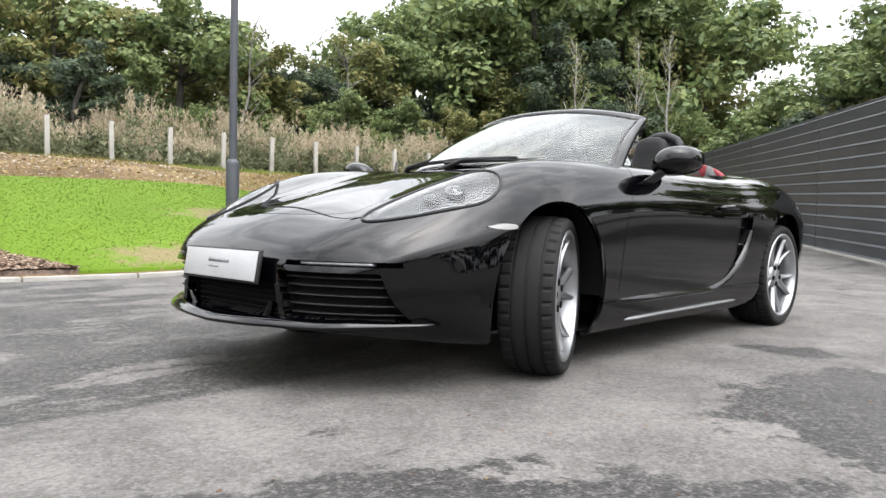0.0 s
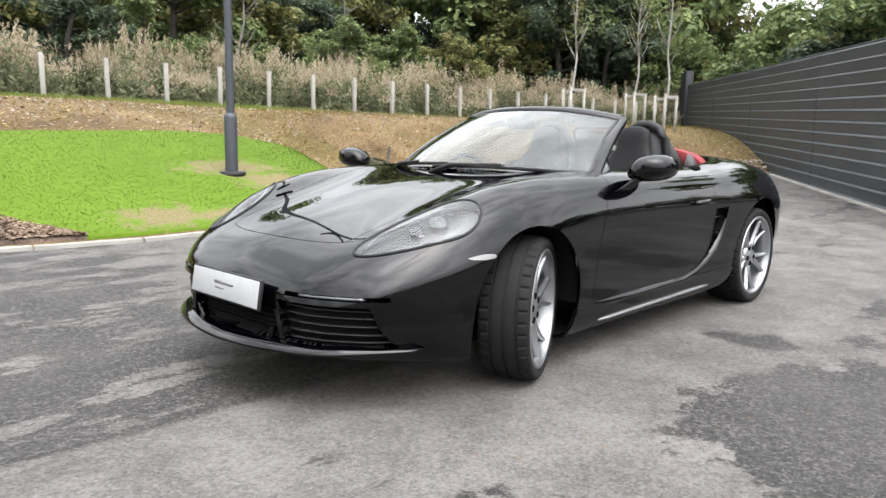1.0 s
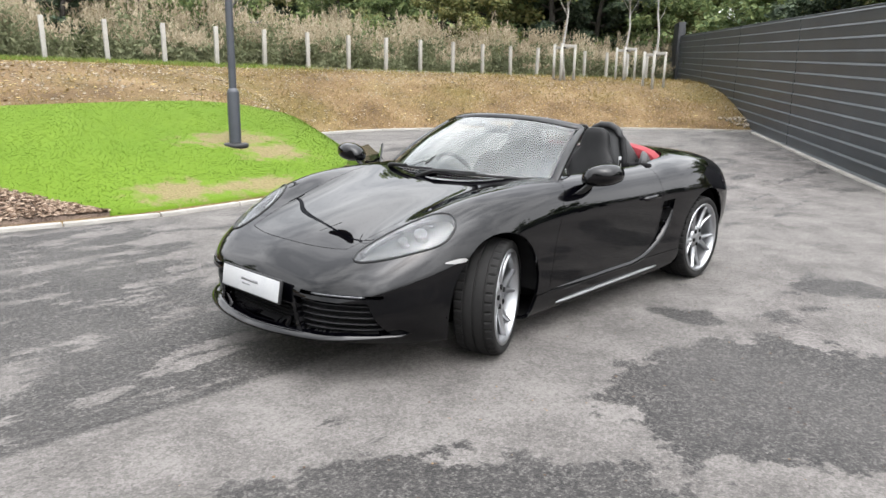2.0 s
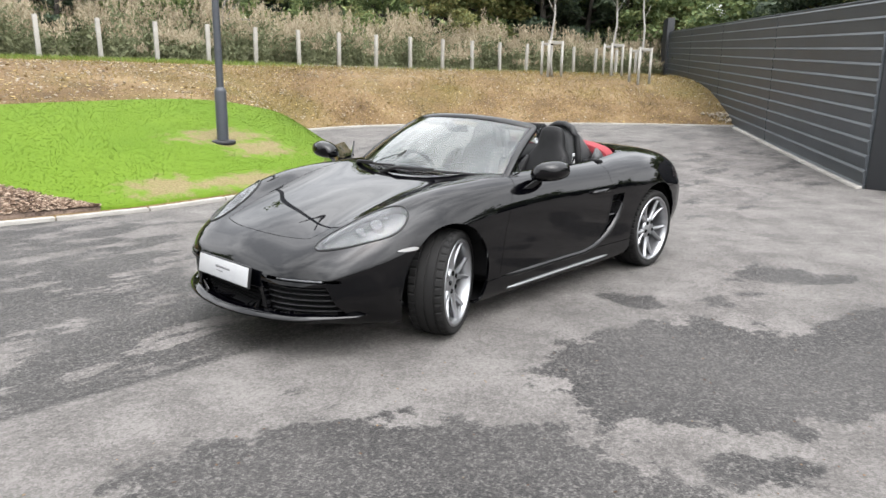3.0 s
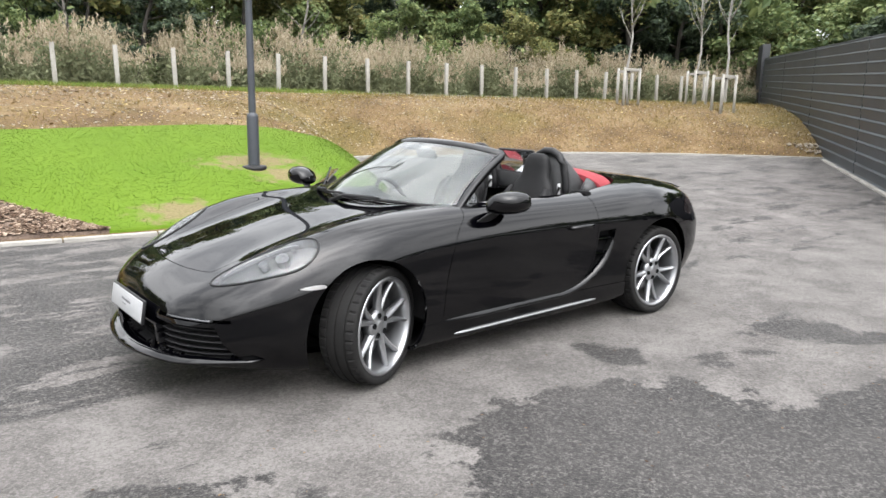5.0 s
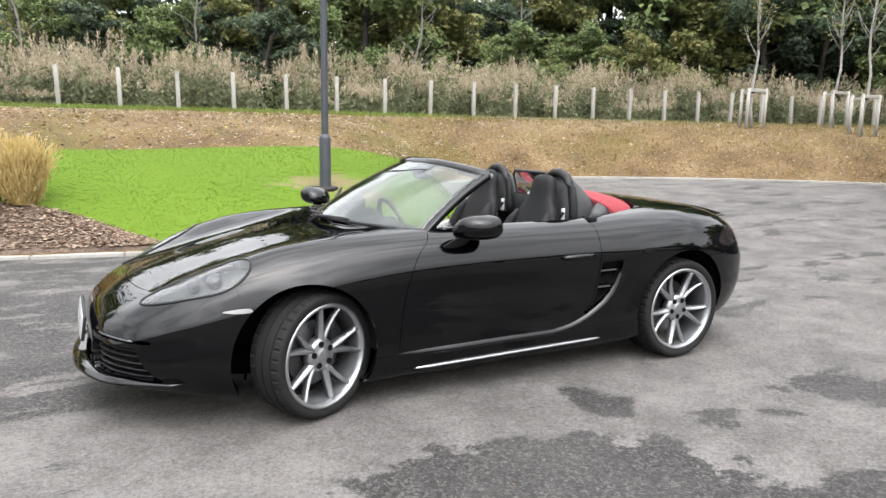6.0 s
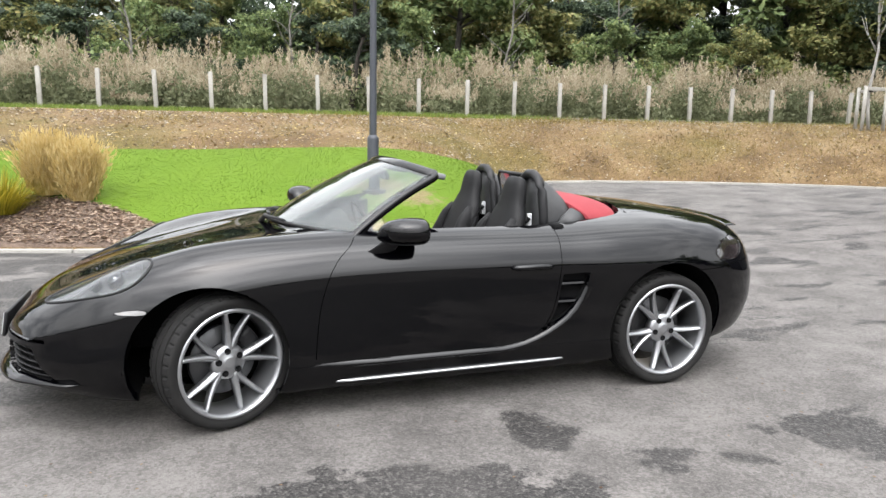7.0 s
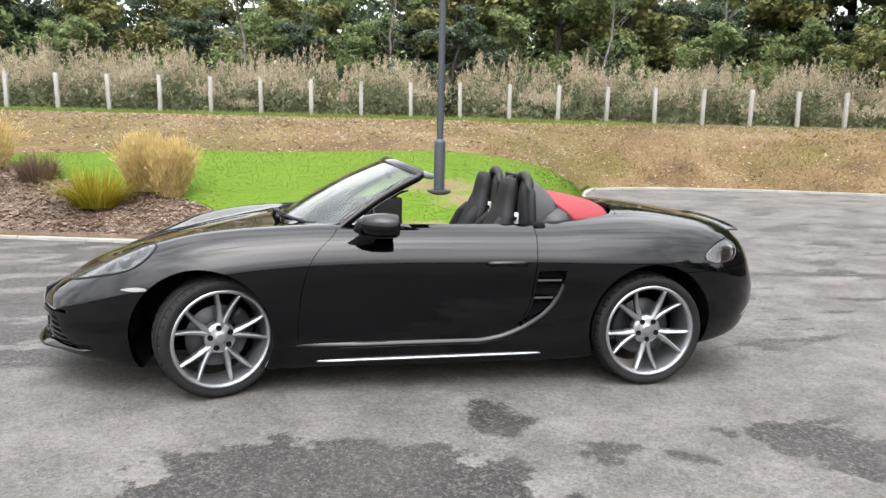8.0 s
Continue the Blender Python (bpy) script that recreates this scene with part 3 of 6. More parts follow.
BO_Z = key(.250, .236, .222, .205, .180, .160, .150, .150, .150, .150, .150, .155, .170, .190, .225, .255, .285, .325, .360)
NV = 124


def smoothed(knots, x, sigma=0.045):
    """The key curve, evened out over a few centimetres."""
    offs = np.linspace(-2.2, 2.2, 23)
    wts = np.exp(-offs**2 / 2)
    out = sum(w_ * pchip(knots, np.clip(x + o * sigma, XS[0], XS[-1])) for o, w_ in zip(offs, wts)) / wts.sum()
    edge = np.clip(np.minimum(x - XS[0], XS[-1] - x) / 0.10, 0, 1)
    return edge * out + (1 - edge) * pchip(knots, x)


def bspline(ctrl, n):
    """A uniform cubic B-spline through a fan of control points; ctrl is (m, stations, 2)."""
    m_ = len(ctrl)
    ts = np.linspace(0, m_ - 3 - 1e-6, n)
    rows = []
    for t in ts:
        i = int(t)
        u = t - i
        b = [(1 - u)**3 / 6, (3 * u**3 - 6 * u**2 + 4) / 6, (-3 * u**3 + 3 * u**2 + 3 * u + 1) / 6, u**3 / 6]
        rows.append(sum(bb * ctrl[i + k] for k, bb in enumerate(b)))
    return np.array(rows)


def shell_grid():
    """Half of the shell as a grid of (x, w, z): stations from nose to tail, rows from the top round to the floor."""
    u = np.linspace(0, 1, 230)
    x = XS[0] + (XS[-1] - XS[0]) * (u - 0.085 * np.sin(2 * np.pi * u))
    c = lambda kn: smoothed(kn, x)
    zero = np.zeros_like(x)
    pt = lambda w_, z_: np.stack([w_, z_], -1)
    top, iw = c(TOP_Z), c(IN_W)
    p1 = pt(iw * 0.5, top * 0.55 + c(IN_Z) * 0.45)
    ring = [pt(-iw * 0.5, p1[:, 1]), pt(zero, top), p1, pt(iw, c(IN_Z)), pt(c(CR_W), c(CR_Z)), pt(c(SH_W), c(SH_Z)), pt(c(WA_W) * 0.80 + c(SH_W) * 0.20, c(WA_Z) * 0.78 + c(SH_Z) * 0.22), pt(c(WA_W), c(WA_Z)), pt(c(WA_W) * 0.94 + c(LO_W) * 0.06 + 0.002, c(WA_Z) * 0.88 + c(LO_Z) * 0.12),
            pt(c(WA_W) * 0.5 + c(LO_W) * 0.5, c(WA_Z) * 0.5 + c(LO_Z) * 0.5), pt(c(LO_W), c(LO_Z)), pt(c(BO_W), c(BO_Z)), pt(c(BO_W) - 0.06, c(BO_Z) - 0.02), pt(c(BO_W) * 0.5, c(BO_Z)), pt(zero, c(BO_Z)), pt(-c(BO_W) * 0.5, c(BO_Z))]
    G = bspline(ring, NV)                     # rows, stations, (w, z)
    X = np.broadcast_to(x, G.shape[:2])
    P = np.stack([X, np.abs(G[..., 0]), G[..., 1]], -1)
    P[0, :, 1] = 0
    P[-1, :, 1] = 0
    caps = []
    for end, sgn, mid in ((0, -1, 0.335), (-1, 1, 0.50)):
        last, rings = P[:, end], []
        for j in range(1, 15):
            k = 1 - j / 14
            r = last.copy()
            r[:, 1] *= k
            r[:, 2] = mid + (r[:, 2] - mid) * k
            r[:, 0] += sgn * (0.016 if end == 0 else 0.03) * (1 - k * k)
            rings.append(r[:, None])
        caps.append(rings[::-1] if end == 0 else rings)
    return np.concatenate(caps[0] + [P] + caps[1], 1)


GRID = shell_grid()


def shell_bm():
    bm = bmesh.new()
    n, m_ = GRID.shape[:2]
    vs = [[bm.verts.new(GRID[i, j]) for j in range(m_)] for i in range(n)]
    for i in range(n - 1):
        for j in range(m_ - 1):
            bm.faces.new((vs[i][j], vs[i + 1][j], vs[i + 1][j + 1], vs[i][j + 1]))
    bmesh.ops.remove_doubles(bm, verts=bm.verts, dist=1e-6)
    return bm


def cut(bm, fn):
    """Splits the faces along the line where fn(x, w, z) is nought."""
    d = {}
    for v in bm.verts:
        q = fn(*v.co)
        d[v] = 0.0 if abs(q) < 2e-5 else q
    for e in list(bm.edges):
        a, b = e.verts
        if d[a] * d[b] < 0:
            _, nv = bmesh.utils.edge_split(e, a, d[a] / (d[a] - d[b]))
            d[nv] = 0.0
    for f in list(bm.faces):
        z = [v for v in f.verts if d[v] == 0.0]
        if len(z) == 2 and any(d[v] > 0 for v in f.verts) and any(d[v] < 0 for v in f.verts):
            bmesh.utils.face_split(f, z[0], z[1])


def fast(knots):
    """A key curve as a quick table look-up."""
    xs = np.linspace(knots[0][0], knots[-1][0], 400)
    ys = pchip(knots, xs)
    x0, k, last = float(xs[0]), 399 / float(xs[-1] - xs[0]), ys.tolist()

    def at(x):
        t = min(max((x - x0) * k, 0.0), 398.999)
        i = int(t)
        return last[i] + (last[i + 1] - last[i]) * (t - i)
    return at


FA, RA = (-1.2375, 0.337, 0.363), (1.2375, 0.347, 0.368)     # wheel arches: x, z, radius
BIG = 9.0
door_f = fast([(0.10, -0.735), (0.29, -0.748), (0.50, -0.735), (0.71, -0.685), (0.80, -0.630), (0.86, -0.565), (0.95, -0.50)])
door_r = fast([(0.10, 0.28), (0.295, 0.29), (0.34, 0.40), (0.42, 0.487), (0.50, 0.520), (0.68, 0.545), (0.90, 0.562), (1.0, 0.57)])
cock_w = fast([(-0.9, 0.690), (-0.45, 0.692), (0.50, 0.690), (0.75, 0.668), (0.93, 0.645), (1.05, 0.600), (1.12, 0.50), (1.16, 0.36), (1.3, 0.2)])
bon_w = fast([(-2.0, 0.36), (-1.93, 0.41), (-1.80, 0.445), (-1.55, 0.485), (-1.2, 0.545), (-0.85, 0.610), (-0.4, 0.66)])
bump_z = fast([(-2.2, 0.95), (-1.60, 0.95), (-1.56, 0.72), (-1.535, 0.615), (-1.50, 0.597), (-1.4, 0.595)])
rear_z = fast([(1.3, 0.665), (1.55, 0.672), (1.70, 0.690), (1.84, 0.70), (1.95, 0.76), (2.2, 0.80)])
int_r = fast([(0.30, 0.33), (0.34, 0.395), (0.37, 0.455), (0.42, 0.560), (0.50, 0.645), (0.60, 0.700), (0.66, 0.715), (0.70, 0.718)])


def f_arch(x, w, z):
    if w < 0.55:
        return BIG
    return min(math.hypot(x - FA[0], z - FA[1]) - FA[2], math.hypot(x - RA[0], z - RA[1]) - RA[2])


def f_cock(x, w, z):
    if z < 0.80 or w > 0.75:
        return -BIG
    return min(cock_w(x) - w, x + 0.84 - 0.60 * w * w, 1.17 - x)


def f_bonnet(x, w, z):
    if z < 0.5:
        return -BIG
    return min(bon_w(x) - w, x + 1.962 - 0.36 * w * w, -0.915 + 0.62 * w * w - x)


def f_head(x, w, z):
    if z < 0.45 or x > -1.2:
        return -BIG
    a, b = x + 1.700, w - 0.632
    p, q = 0.868 * a + 0.496 * b, -0.496 * a + 0.868 * b
    B = 0.106 * (1 + 0.16 * p / 0.262)
    P, Q = p / 0.262, (q - 0.022 + 0.012 * p / 0.262) / B
    r = max(math.hypot(P, Q), 0.05)
    return (1.0 - r) * r / math.hypot(P / 0.262, Q / B)


def f_tail(x, w, z):
    if w < 0.45 or x < 1.3 or z < 0.5:
        return -BIG
    a, b = x - 1.675, z - 0.772 - 0.16 * (x - 1.675)
    return (1.0 - math.hypot(a / 0.130, b / (0.060 + 0.12 * a))) * 0.06


def f_door(x, w, z):
    if w < 0.5:
        return -BIG
    return min(x - door_f(z), door_r(z) - x, z - 0.292 - 0.008 * x)


def f_intake(x, w, z):
    if w < 0.6 or z < 0.33:
        return -BIG
    return min(int_r(z) - x, x - door_r(z) - 0.016, 0.676 - z + 0.05 * (x - 0.55))


def f_bump(x, w, z):
    return bump_z(x) - z if x < -1.3 else -BIG


def f_rear(x, w, z):
    return rear_z(x) - z if x > 1.3 else -BIG


def f_lid(x, w, z):
    if z < 0.7:
        return -BIG
    return min(0.60 - 0.10 * max(x - 1.5, 0) - w, x - 1.20 + 0.25 * w * w, 1.90 - 0.10 * w * w - x)


def f_grille(x, w, z):
    """The openings at the front: a wide one under the plate and one at each side."""
    if x > -1.80 or z > 0.6:
        return -BIG
    mid = min(0.300 + 0.25 * (0.44 - z) - w, z - 0.258, 0.385 - z)
    side = min(w - 0.330 - 0.25 * (0.44 - z), 0.715 - w - 0.25 * (z - 0.33), z - 0.262, 0.430 - z)
    slot = min(w - 0.36, 0.735 - w, z - 0.450, 0.468 - z)
    return max(mid, side, slot)


def f_sill(x, w, z):
    if w < 0.5 or abs(x) > 1.05:
        return -BIG
    return 0.285 + 0.008 * x - z


def f_ind(x, w, z):
    """The slim side indicator ahead of the front wheel and the reflector on the rear bumper."""
    if w < 0.5 or z > 0.66:
        return -BIG
    a, b = x + 1.560, z - 0.596 - 0.03 * (x + 1.560)
    front = (1.0 - math.hypot(a / 0.068, b / (0.0105 + 0.05 * a))) * 0.05
    c, d = x - 1.945, z - 0.395 - 0.25 * (x - 1.945)
    return max(front, (1.0 - math.hypot(c / 0.070, d / 0.013)) * 0.05) if x < -1 or x > 1.7 else -BIG


GAP = 0.0019
SEAMS = [f_ind, f_bonnet, f_head, f_tail, f_door, f_bump, f_rear, f_lid]
WHOLE = shell_bm()
cut(WHOLE, f_arch)
cut(WHOLE, f_cock)
cut(WHOLE, f_intake)
cut(WHOLE, f_grille)
cut(WHOLE, f_sill)
for fn_ in SEAMS:
    cut(WHOLE, lambda x, w, z, fn_=fn_: fn_(x, w, z) - GAP)
    cut(WHOLE, lambda x, w, z, fn_=fn_: fn_(x, w, z) + GAP)


def panel_of(c):
    """Which panel a spot of the shell belongs to; None for gaps and openings."""
    if f_arch(*c) < 0 or f_cock(*c) > 0 or f_intake(*c) > 0 or f_grille(*c) > 0:
        return None
    for fn, name in ((f_ind, "indicator"), (f_head, "headlamp_lens"), (f_tail, "tail_lamp_lens"), (f_bonnet, "bonnet"), (f_lid, "rear_lid"), (f_door, "door")):
        q = fn(*c)
        if q > GAP:
            return "reflector" if name == "indicator" and c[0] > 0 else name
        if q > -GAP:
            return None
    q = f_bump(*c)
    if abs(q) < GAP:
        return None
    if q > 0:
        return "front_bumper"
    q = f_rear(*c)
    if abs(q) < GAP:
        return None
    if q > 0:
        return "rear_bumper"
    if f_sill(*c) > 0:
        return "sill"
    return "front_wing" if c[0] < -0.1 else "rear_wing"


SORTED = {}
for f_ in WHOLE.faces:
    c_ = f_.calc_center_median()
    SORTED.setdefault(panel_of(c_), []).append(f_)
    if f_grille(*c_) > 0:
        SORTED.setdefault("grille_backing", []).append(f_)
    if f_intake(*c_) > 0:
        SORTED.setdefault("intake_backing", []).append(f_)


def take(name, side, lift=0.0, rim=0.014):
    """A panel of the shell as a bmesh; side -1 is the car's left, +1 its right, 0 both halves joined."""
    bm = bmesh.new()
    for sg in ((-1, 1) if side == 0 else (side,)):
        made = {}
        for f in SORTED[name]:
            vs = []
            for v in f.verts:
                if v not in made:
                    made[v] = bm.verts.new((v.co.x, sg * v.co.y, v.co.z))
                vs.append(made[v])
            if len(set(vs)) > 2:
                bm.faces.new(vs if sg > 0 else vs[::-1])
    bmesh.ops.remove_doubles(bm, verts=bm.verts, dist=2e-5)
    bm.normal_update()
    probe = max(bm.faces, key=lambda f: f.calc_area())
    if probe.normal.dot(probe.calc_center_median() - Vector((probe.calc_center_median().x * 0.8, 0, 0.45))) < 0:
        bmesh.ops.reverse_faces(bm, faces=bm.faces)
        bm.normal_update()
    if lift:
        for v, n_ in [(v, v.normal.copy()) for v in bm.verts]:
            v.co += n_ * lift
    if rim:
        low = {}
        for e in [e for e in bm.edges if e.is_boundary]:
            e.smooth = False
            for v in e.verts:
                if v not in low:
                    low[v] = bm.verts.new(v.co - v.normal * rim)
            a, b = e.verts
            bm.faces.new((b, a, low[a], low[b]))
    return bm


car = tagged(new("sports_car"), "glossy black open roadster, red roof folded, far door ajar, wheels turned", "car")
LEFT, RIGHT = -1, 1
rear_wings = []
part("bonnet", take("bonnet", 0), paint, car)
part("rear_lid", take("rear_lid", 0), paint, car)
bumper = part("front_bumper", take("front_bumper", 0, 0, 0.035), paint, car)
rear_bumper = part("rear_bumper", take("rear_bumper", 0), paint, car)
for sd in (LEFT, RIGHT):
    part("front_wing", take("front_wing", sd), paint, car)
    wing_ = part("rear_wing", take("rear_wing", sd, 0, 0.03), paint, car)
    rear_wings.append(wing_)
    part("sill", take("sill", sd, 0.004), paint, car)
doors = [part("door", take("door", sd), paint, car) for sd in (LEFT, RIGHT)]


def inner_shell():
    """A dark skin just under the panels, so that no gap shows through."""
    bm = bmesh.new()
    for sg in (-1, 1):
        made = {}
        for name, faces in SORTED.items():
            if name == "door" and sg > 0:
                continue
            if name in ("headlamp_lens", "tail_lamp_lens", "grille_backing", "intake_backing"):
                continue
            for f in faces:
                c = f.calc_center_median()
                if name is None and (f_arch(*c) < 0 or f_cock(*c) > 0 or f_intake(*c) > 0 or f_grille(*c) > 0):
                    continue
                vs = []
                for v in f.verts:
                    if v not in made:
                        co = v.co - v.normal * 0.016
                        made[v] = bm.verts.new((co.x, sg * co.y, co.z))
                    vs.append(made[v])
                if len(set(vs)) > 2:
                    bm.faces.new(vs)
    return bm


WHOLE.normal_update()
probe_ = max(WHOLE.faces, key=lambda f: f.calc_area())
if probe_.normal.dot(probe_.calc_center_median() - Vector((0, 0, 0.5))) < 0:
    bmesh.ops.reverse_faces(WHOLE, faces=WHOLE.faces)
    WHOLE.normal_update()
part("inner_body", inner_shell(), liner_black, car, "matt black underbody")


# wheel wells
def well(cx, cz, r, sg):
    bm = bmesh.new()
    n = 40
    rows = []
    for w_ in (0.40, 0.852):
        rows.append([bm.verts.new((cx + r * math.cos(a), sg * w_, cz + r * math.sin(a))) for a in np.linspace(-0.08, math.pi + 0.08, n)])
    for i in range(n - 1):
        bm.faces.new((rows[0][i], rows[0][i + 1], rows[1][i + 1], rows[1][i]))
    bm.faces.new(rows[0])
    return bm


for cx_, cz_, r_ in (FA, RA):
    for sd in (LEFT, RIGHT):
        part("wheel_arch_liner", well(cx_, cz_, r_ + 0.012, sd), liner_black, car, "matt black wheel arch liner")


# ---- wheels ----
def tyre_bm(R, half, rim_r):
    """A low-profile tyre with ribs, blocks and a rounded sidewall."""
    bm = bmesh.new()
    seg = 200
    ribs = [(-0.86, 0), (-0.60, 0), (-0.585, 1), (-0.49, 1), (-0.475, 2), (-0.10, 2), (-0.085, 3), (0.025, 3), (0.04, 2), (0.40, 2), (0.415, 3), (0.52, 3), (0.535, 4), (0.86, 4)]
    side = []
    for t in np.linspace(0, 1, 9)[1:]:
        a = t * math.pi / 2
        side.append((R - 0.012 - (R - 0.012 - rim_r) * (1 - math.cos(a)) ** 0.85, half * (0.90 + 0.10 * math.sin(a * 1.9))))
    rings = []
    for k in range(seg):
        a = 2 * math.pi * k / seg
        ring = [(r, -l) for r, l in side[::-1]]
        for pos, kind in ribs:
            r = R - 0.012 * (abs(pos) ** 3)
            if kind in (1, 3):
                r -= 0.008
            elif kind in (0, 4) and k % 5 == 0:
                r -= 0.007
            ring.append((r, pos * half))
        ring += side
        rings.append([bm.verts.new((r * math.cos(a), l, r * math.sin(a))) for r, l in ring])
    for k in range(seg):
        p, q = rings[k], rings[(k + 1) % seg]
        for i in range(len(p) - 1):
            bm.faces.new((p[i], p[i + 1], q[i + 1], q[i]))
    bmesh.ops.recalc_face_normals(bm, faces=bm.faces)
    return bm


def spoke_bm(sgn):
    """One tapered spoke of a pair, leaning away from its partner towards the rim (outer side is -y)."""
    bm = bmesh.new()
    rings = []
    for t in np.linspace(0, 1, 9):
        r = 0.052 + t * 0.200
        a = sgn * radians(4.5 + 11.0 * t ** 0.8)
        wd = 0.0170 - 0.0075 * t
        y_out = -0.072 - 0.028 * t ** 2.2
        dep = 0.040 - 0.008 * t
        d, n_ = Vector((math.cos(a), 0, math.sin(a))), Vector((-math.sin(a), 0, math.cos(a)))
        c = d * r
        rings.append([bm.verts.new(c + n_ * o + Vector((0, y, 0))) for o, y in ((-wd * 1.25, y_out + dep), (-wd, y_out + 0.012), (-wd * 0.30 - sgn * wd * 0.3, y_out), (wd * 0.30 - sgn * wd * 0.3, y_out), (wd, y_out + 0.012), (wd * 1.25, y_out + dep))])
    for p, q in zip(rings, rings[1:]):
        for i in range(6):
            bm.faces.new((p[i], p[(i + 1) % 6], q[(i + 1) % 6], q[i]))
    bm.faces.new(rings[0][::-1])
    bm.faces.new(rings[-1])
    bmesh.ops.recalc_face_normals(bm, faces=bm.faces)
    return bm


def wheel(R, half, at, spin):
    """Rim barrel as the part; tyre, spokes, hub, bolts and brake under it. Its outer side is -y."""
    rim_r = 0.262
    bm = bmesh.new()
    k = half
    lathe(bm, [(rim_r - 0.004, -k * 0.80), (rim_r + 0.004, -k * 0.90), (rim_r + 0.003, -k * 0.96), (rim_r - 0.008, -k * 0.985), (rim_r - 0.016, -k * 0.93), (rim_r - 0.022, -k * 0.70), (rim_r - 0.030, -k * 0.3), (rim_r - 0.030, k * 0.6), (rim_r - 0.006, k * 0.85), (rim_r + 0.002, k * 0.9)], 96)
    bmesh.ops.recalc_face_normals(bm, faces=bm.faces)
    rim = part("wheel", bm, alloy, car, "silver twin-spoke alloy wheel")
    part("tyre", tyre_bm(R, half, rim_r - 0.002), rubber, rim, "black low-profile tyre", False)
    off = 0.115 - half
    for i in range(5):
        for sgn in (-1, 1):
            sp = part("spoke", spoke_bm(sgn), alloy, rim)
            sp.matrix_basis = Matrix.Translation((0, off, 0)) @ Matrix.Rotation(radians(72 * i + spin), 4, "Y")
    bm = bmesh.new()
    lathe(bm, [(0.0, -0.078), (0.020, -0.080), (0.030, -0.077), (0.034, -0.074), (0.058, -0.073), (0.080, -0.066), (0.086, -0.052), (0.086, -0.02), (0.0, -0.02)], 48)
    bmesh.ops.recalc_face_normals(bm, faces=bm.faces)
    hub = part("hub", bm, alloy, rim)
    hub.location = (0, off, 0)
    # black caps proud of the hub; their colour stands for shade in the bolt holes
    for i in range(5):
        a = radians(72 * i + spin + 36)
        bm = bmesh.new()
        lathe(bm, [(0.0, -0.062), (0.008, -0.062), (0.0125, -0.066), (0.0150, -0.0665), (0.0155, -0.050)], 14)
        bo = part("wheel_bolt", bm, liner_black, rim, "matt black cap, coloured as the shade in a bolt hole")
        bo.location = (0.056 * math.cos(a), off - 0.012, 0.056 * math.sin(a))
    bm = bmesh.new()
    lathe(bm, [(0.06, -0.012), (0.165, -0.012), (0.168, -0.008), (0.168, 0.014), (0.06, 0.014)], 64)
    bmesh.ops.recalc_face_normals(bm, faces=bm.faces)
    part("brake_disc", bm, disc_steel, rim, "grey steel brake disc").location = (0, 0.012, 0)
    bm = bmesh.new()
    rows = []
    for a in np.linspace(-0.55, 0.55, 9):
        rows.append([bm.verts.new((r * math.cos(a), y, r * math.sin(a))) for r, y in ((0.105, -0.032), (0.180, -0.036), (0.190, -0.02), (0.190, 0.05), (0.105, 0.05))])
    for p, q in zip(rows, rows[1:]):
        for i in range(5):
            bm.faces.new((p[i], p[(i + 1) % 5], q[(i + 1) % 5], q[i]))
    bm.faces.new(rows[0][::-1])
    bm.faces.new(rows[-1])
    bmesh.ops.recalc_face_normals(bm, faces=bm.faces)
    cal = part("brake_caliper", bm, trim_black, rim, "black brake caliper")
    cal.rotation_euler = (0, radians(-20 if at.translation.x < 0 else 200), 0)
    rim.matrix_basis = at
    return rim


STEER = 24.0


def hub_pose(x, w, z, side, steer):
    king = Matrix.Translation((x, side * (w - 0.10), z)) @ Matrix.Rotation(radians(-steer), 4, "Z") @ Matrix.Translation((0, side * 0.10, 0))
    return king @ (Matrix.Rotation(math.pi, 4, "Z") if side > 0 else Matrix.Identity(4))


for sd in (LEFT, RIGHT):
    wheel(0.322, 0.110, hub_pose(-1.215, 0.766, 0.322, sd, -STEER), -8 if sd < 0 else 40)
    wheel(0.324, 0.134, hub_pose(1.232, 0.772, 0.324, sd, 0), 18 if sd < 0 else 10)

# ---- lamps, grilles and trim of the car ----
lamp_bowl = mat("lamp_bowl_silver", (0.16, 0.165, 0.172), 0.35, 0.5)
lamp_metal = mat("lamp_metal", (0.12, 0.123, 0.128), 0.22, 0.9)
bezel_dark = varied("lamp_bezel_grey", (0.040, 0.042, 0.045), (0.075, 0.077, 0.080), 20.0, 0.4, 160, 0.1, 0.001)
ln(lamp_bowl, mathn(lamp_bowl, "ADD", 0.22, mathn(lamp_bowl, "MULTIPLY", noisef(lamp_bowl, 24.0, 3), 0.3)), rough_in(lamp_bowl))
FRONT = GRID[:80, 14:120].reshape(-1, 3)


def skin_frame(x, w, sg, sink):
    """A frame that stands on the front wing at (x, w), sunk below the skin, its z axis outwards."""
    def height(x_, w_):
        d = np.abs(FRONT[:, 0] - x_) + np.abs(FRONT[:, 1] - w_)
        k = np.argsort(d)[:5]
        wt = 1 / (d[k] + 1e-4)
        return float((FRONT[k, 2] * wt).sum() / wt.sum())
    z = height(x, w)
    sx, sw = (height(x + 0.05, w) - height(x - 0.05, w)) / 0.1, (height(x, w + 0.05) - height(x, w - 0.05)) / 0.1
    n_ = Vector((-sx, -sw * sg, 1.0)).normalized()
    m = n_.to_track_quat("Z", "Y").to_matrix().to_4x4()
    m.translation = Vector((x, sg * w, z)) - n_ * sink
    return m


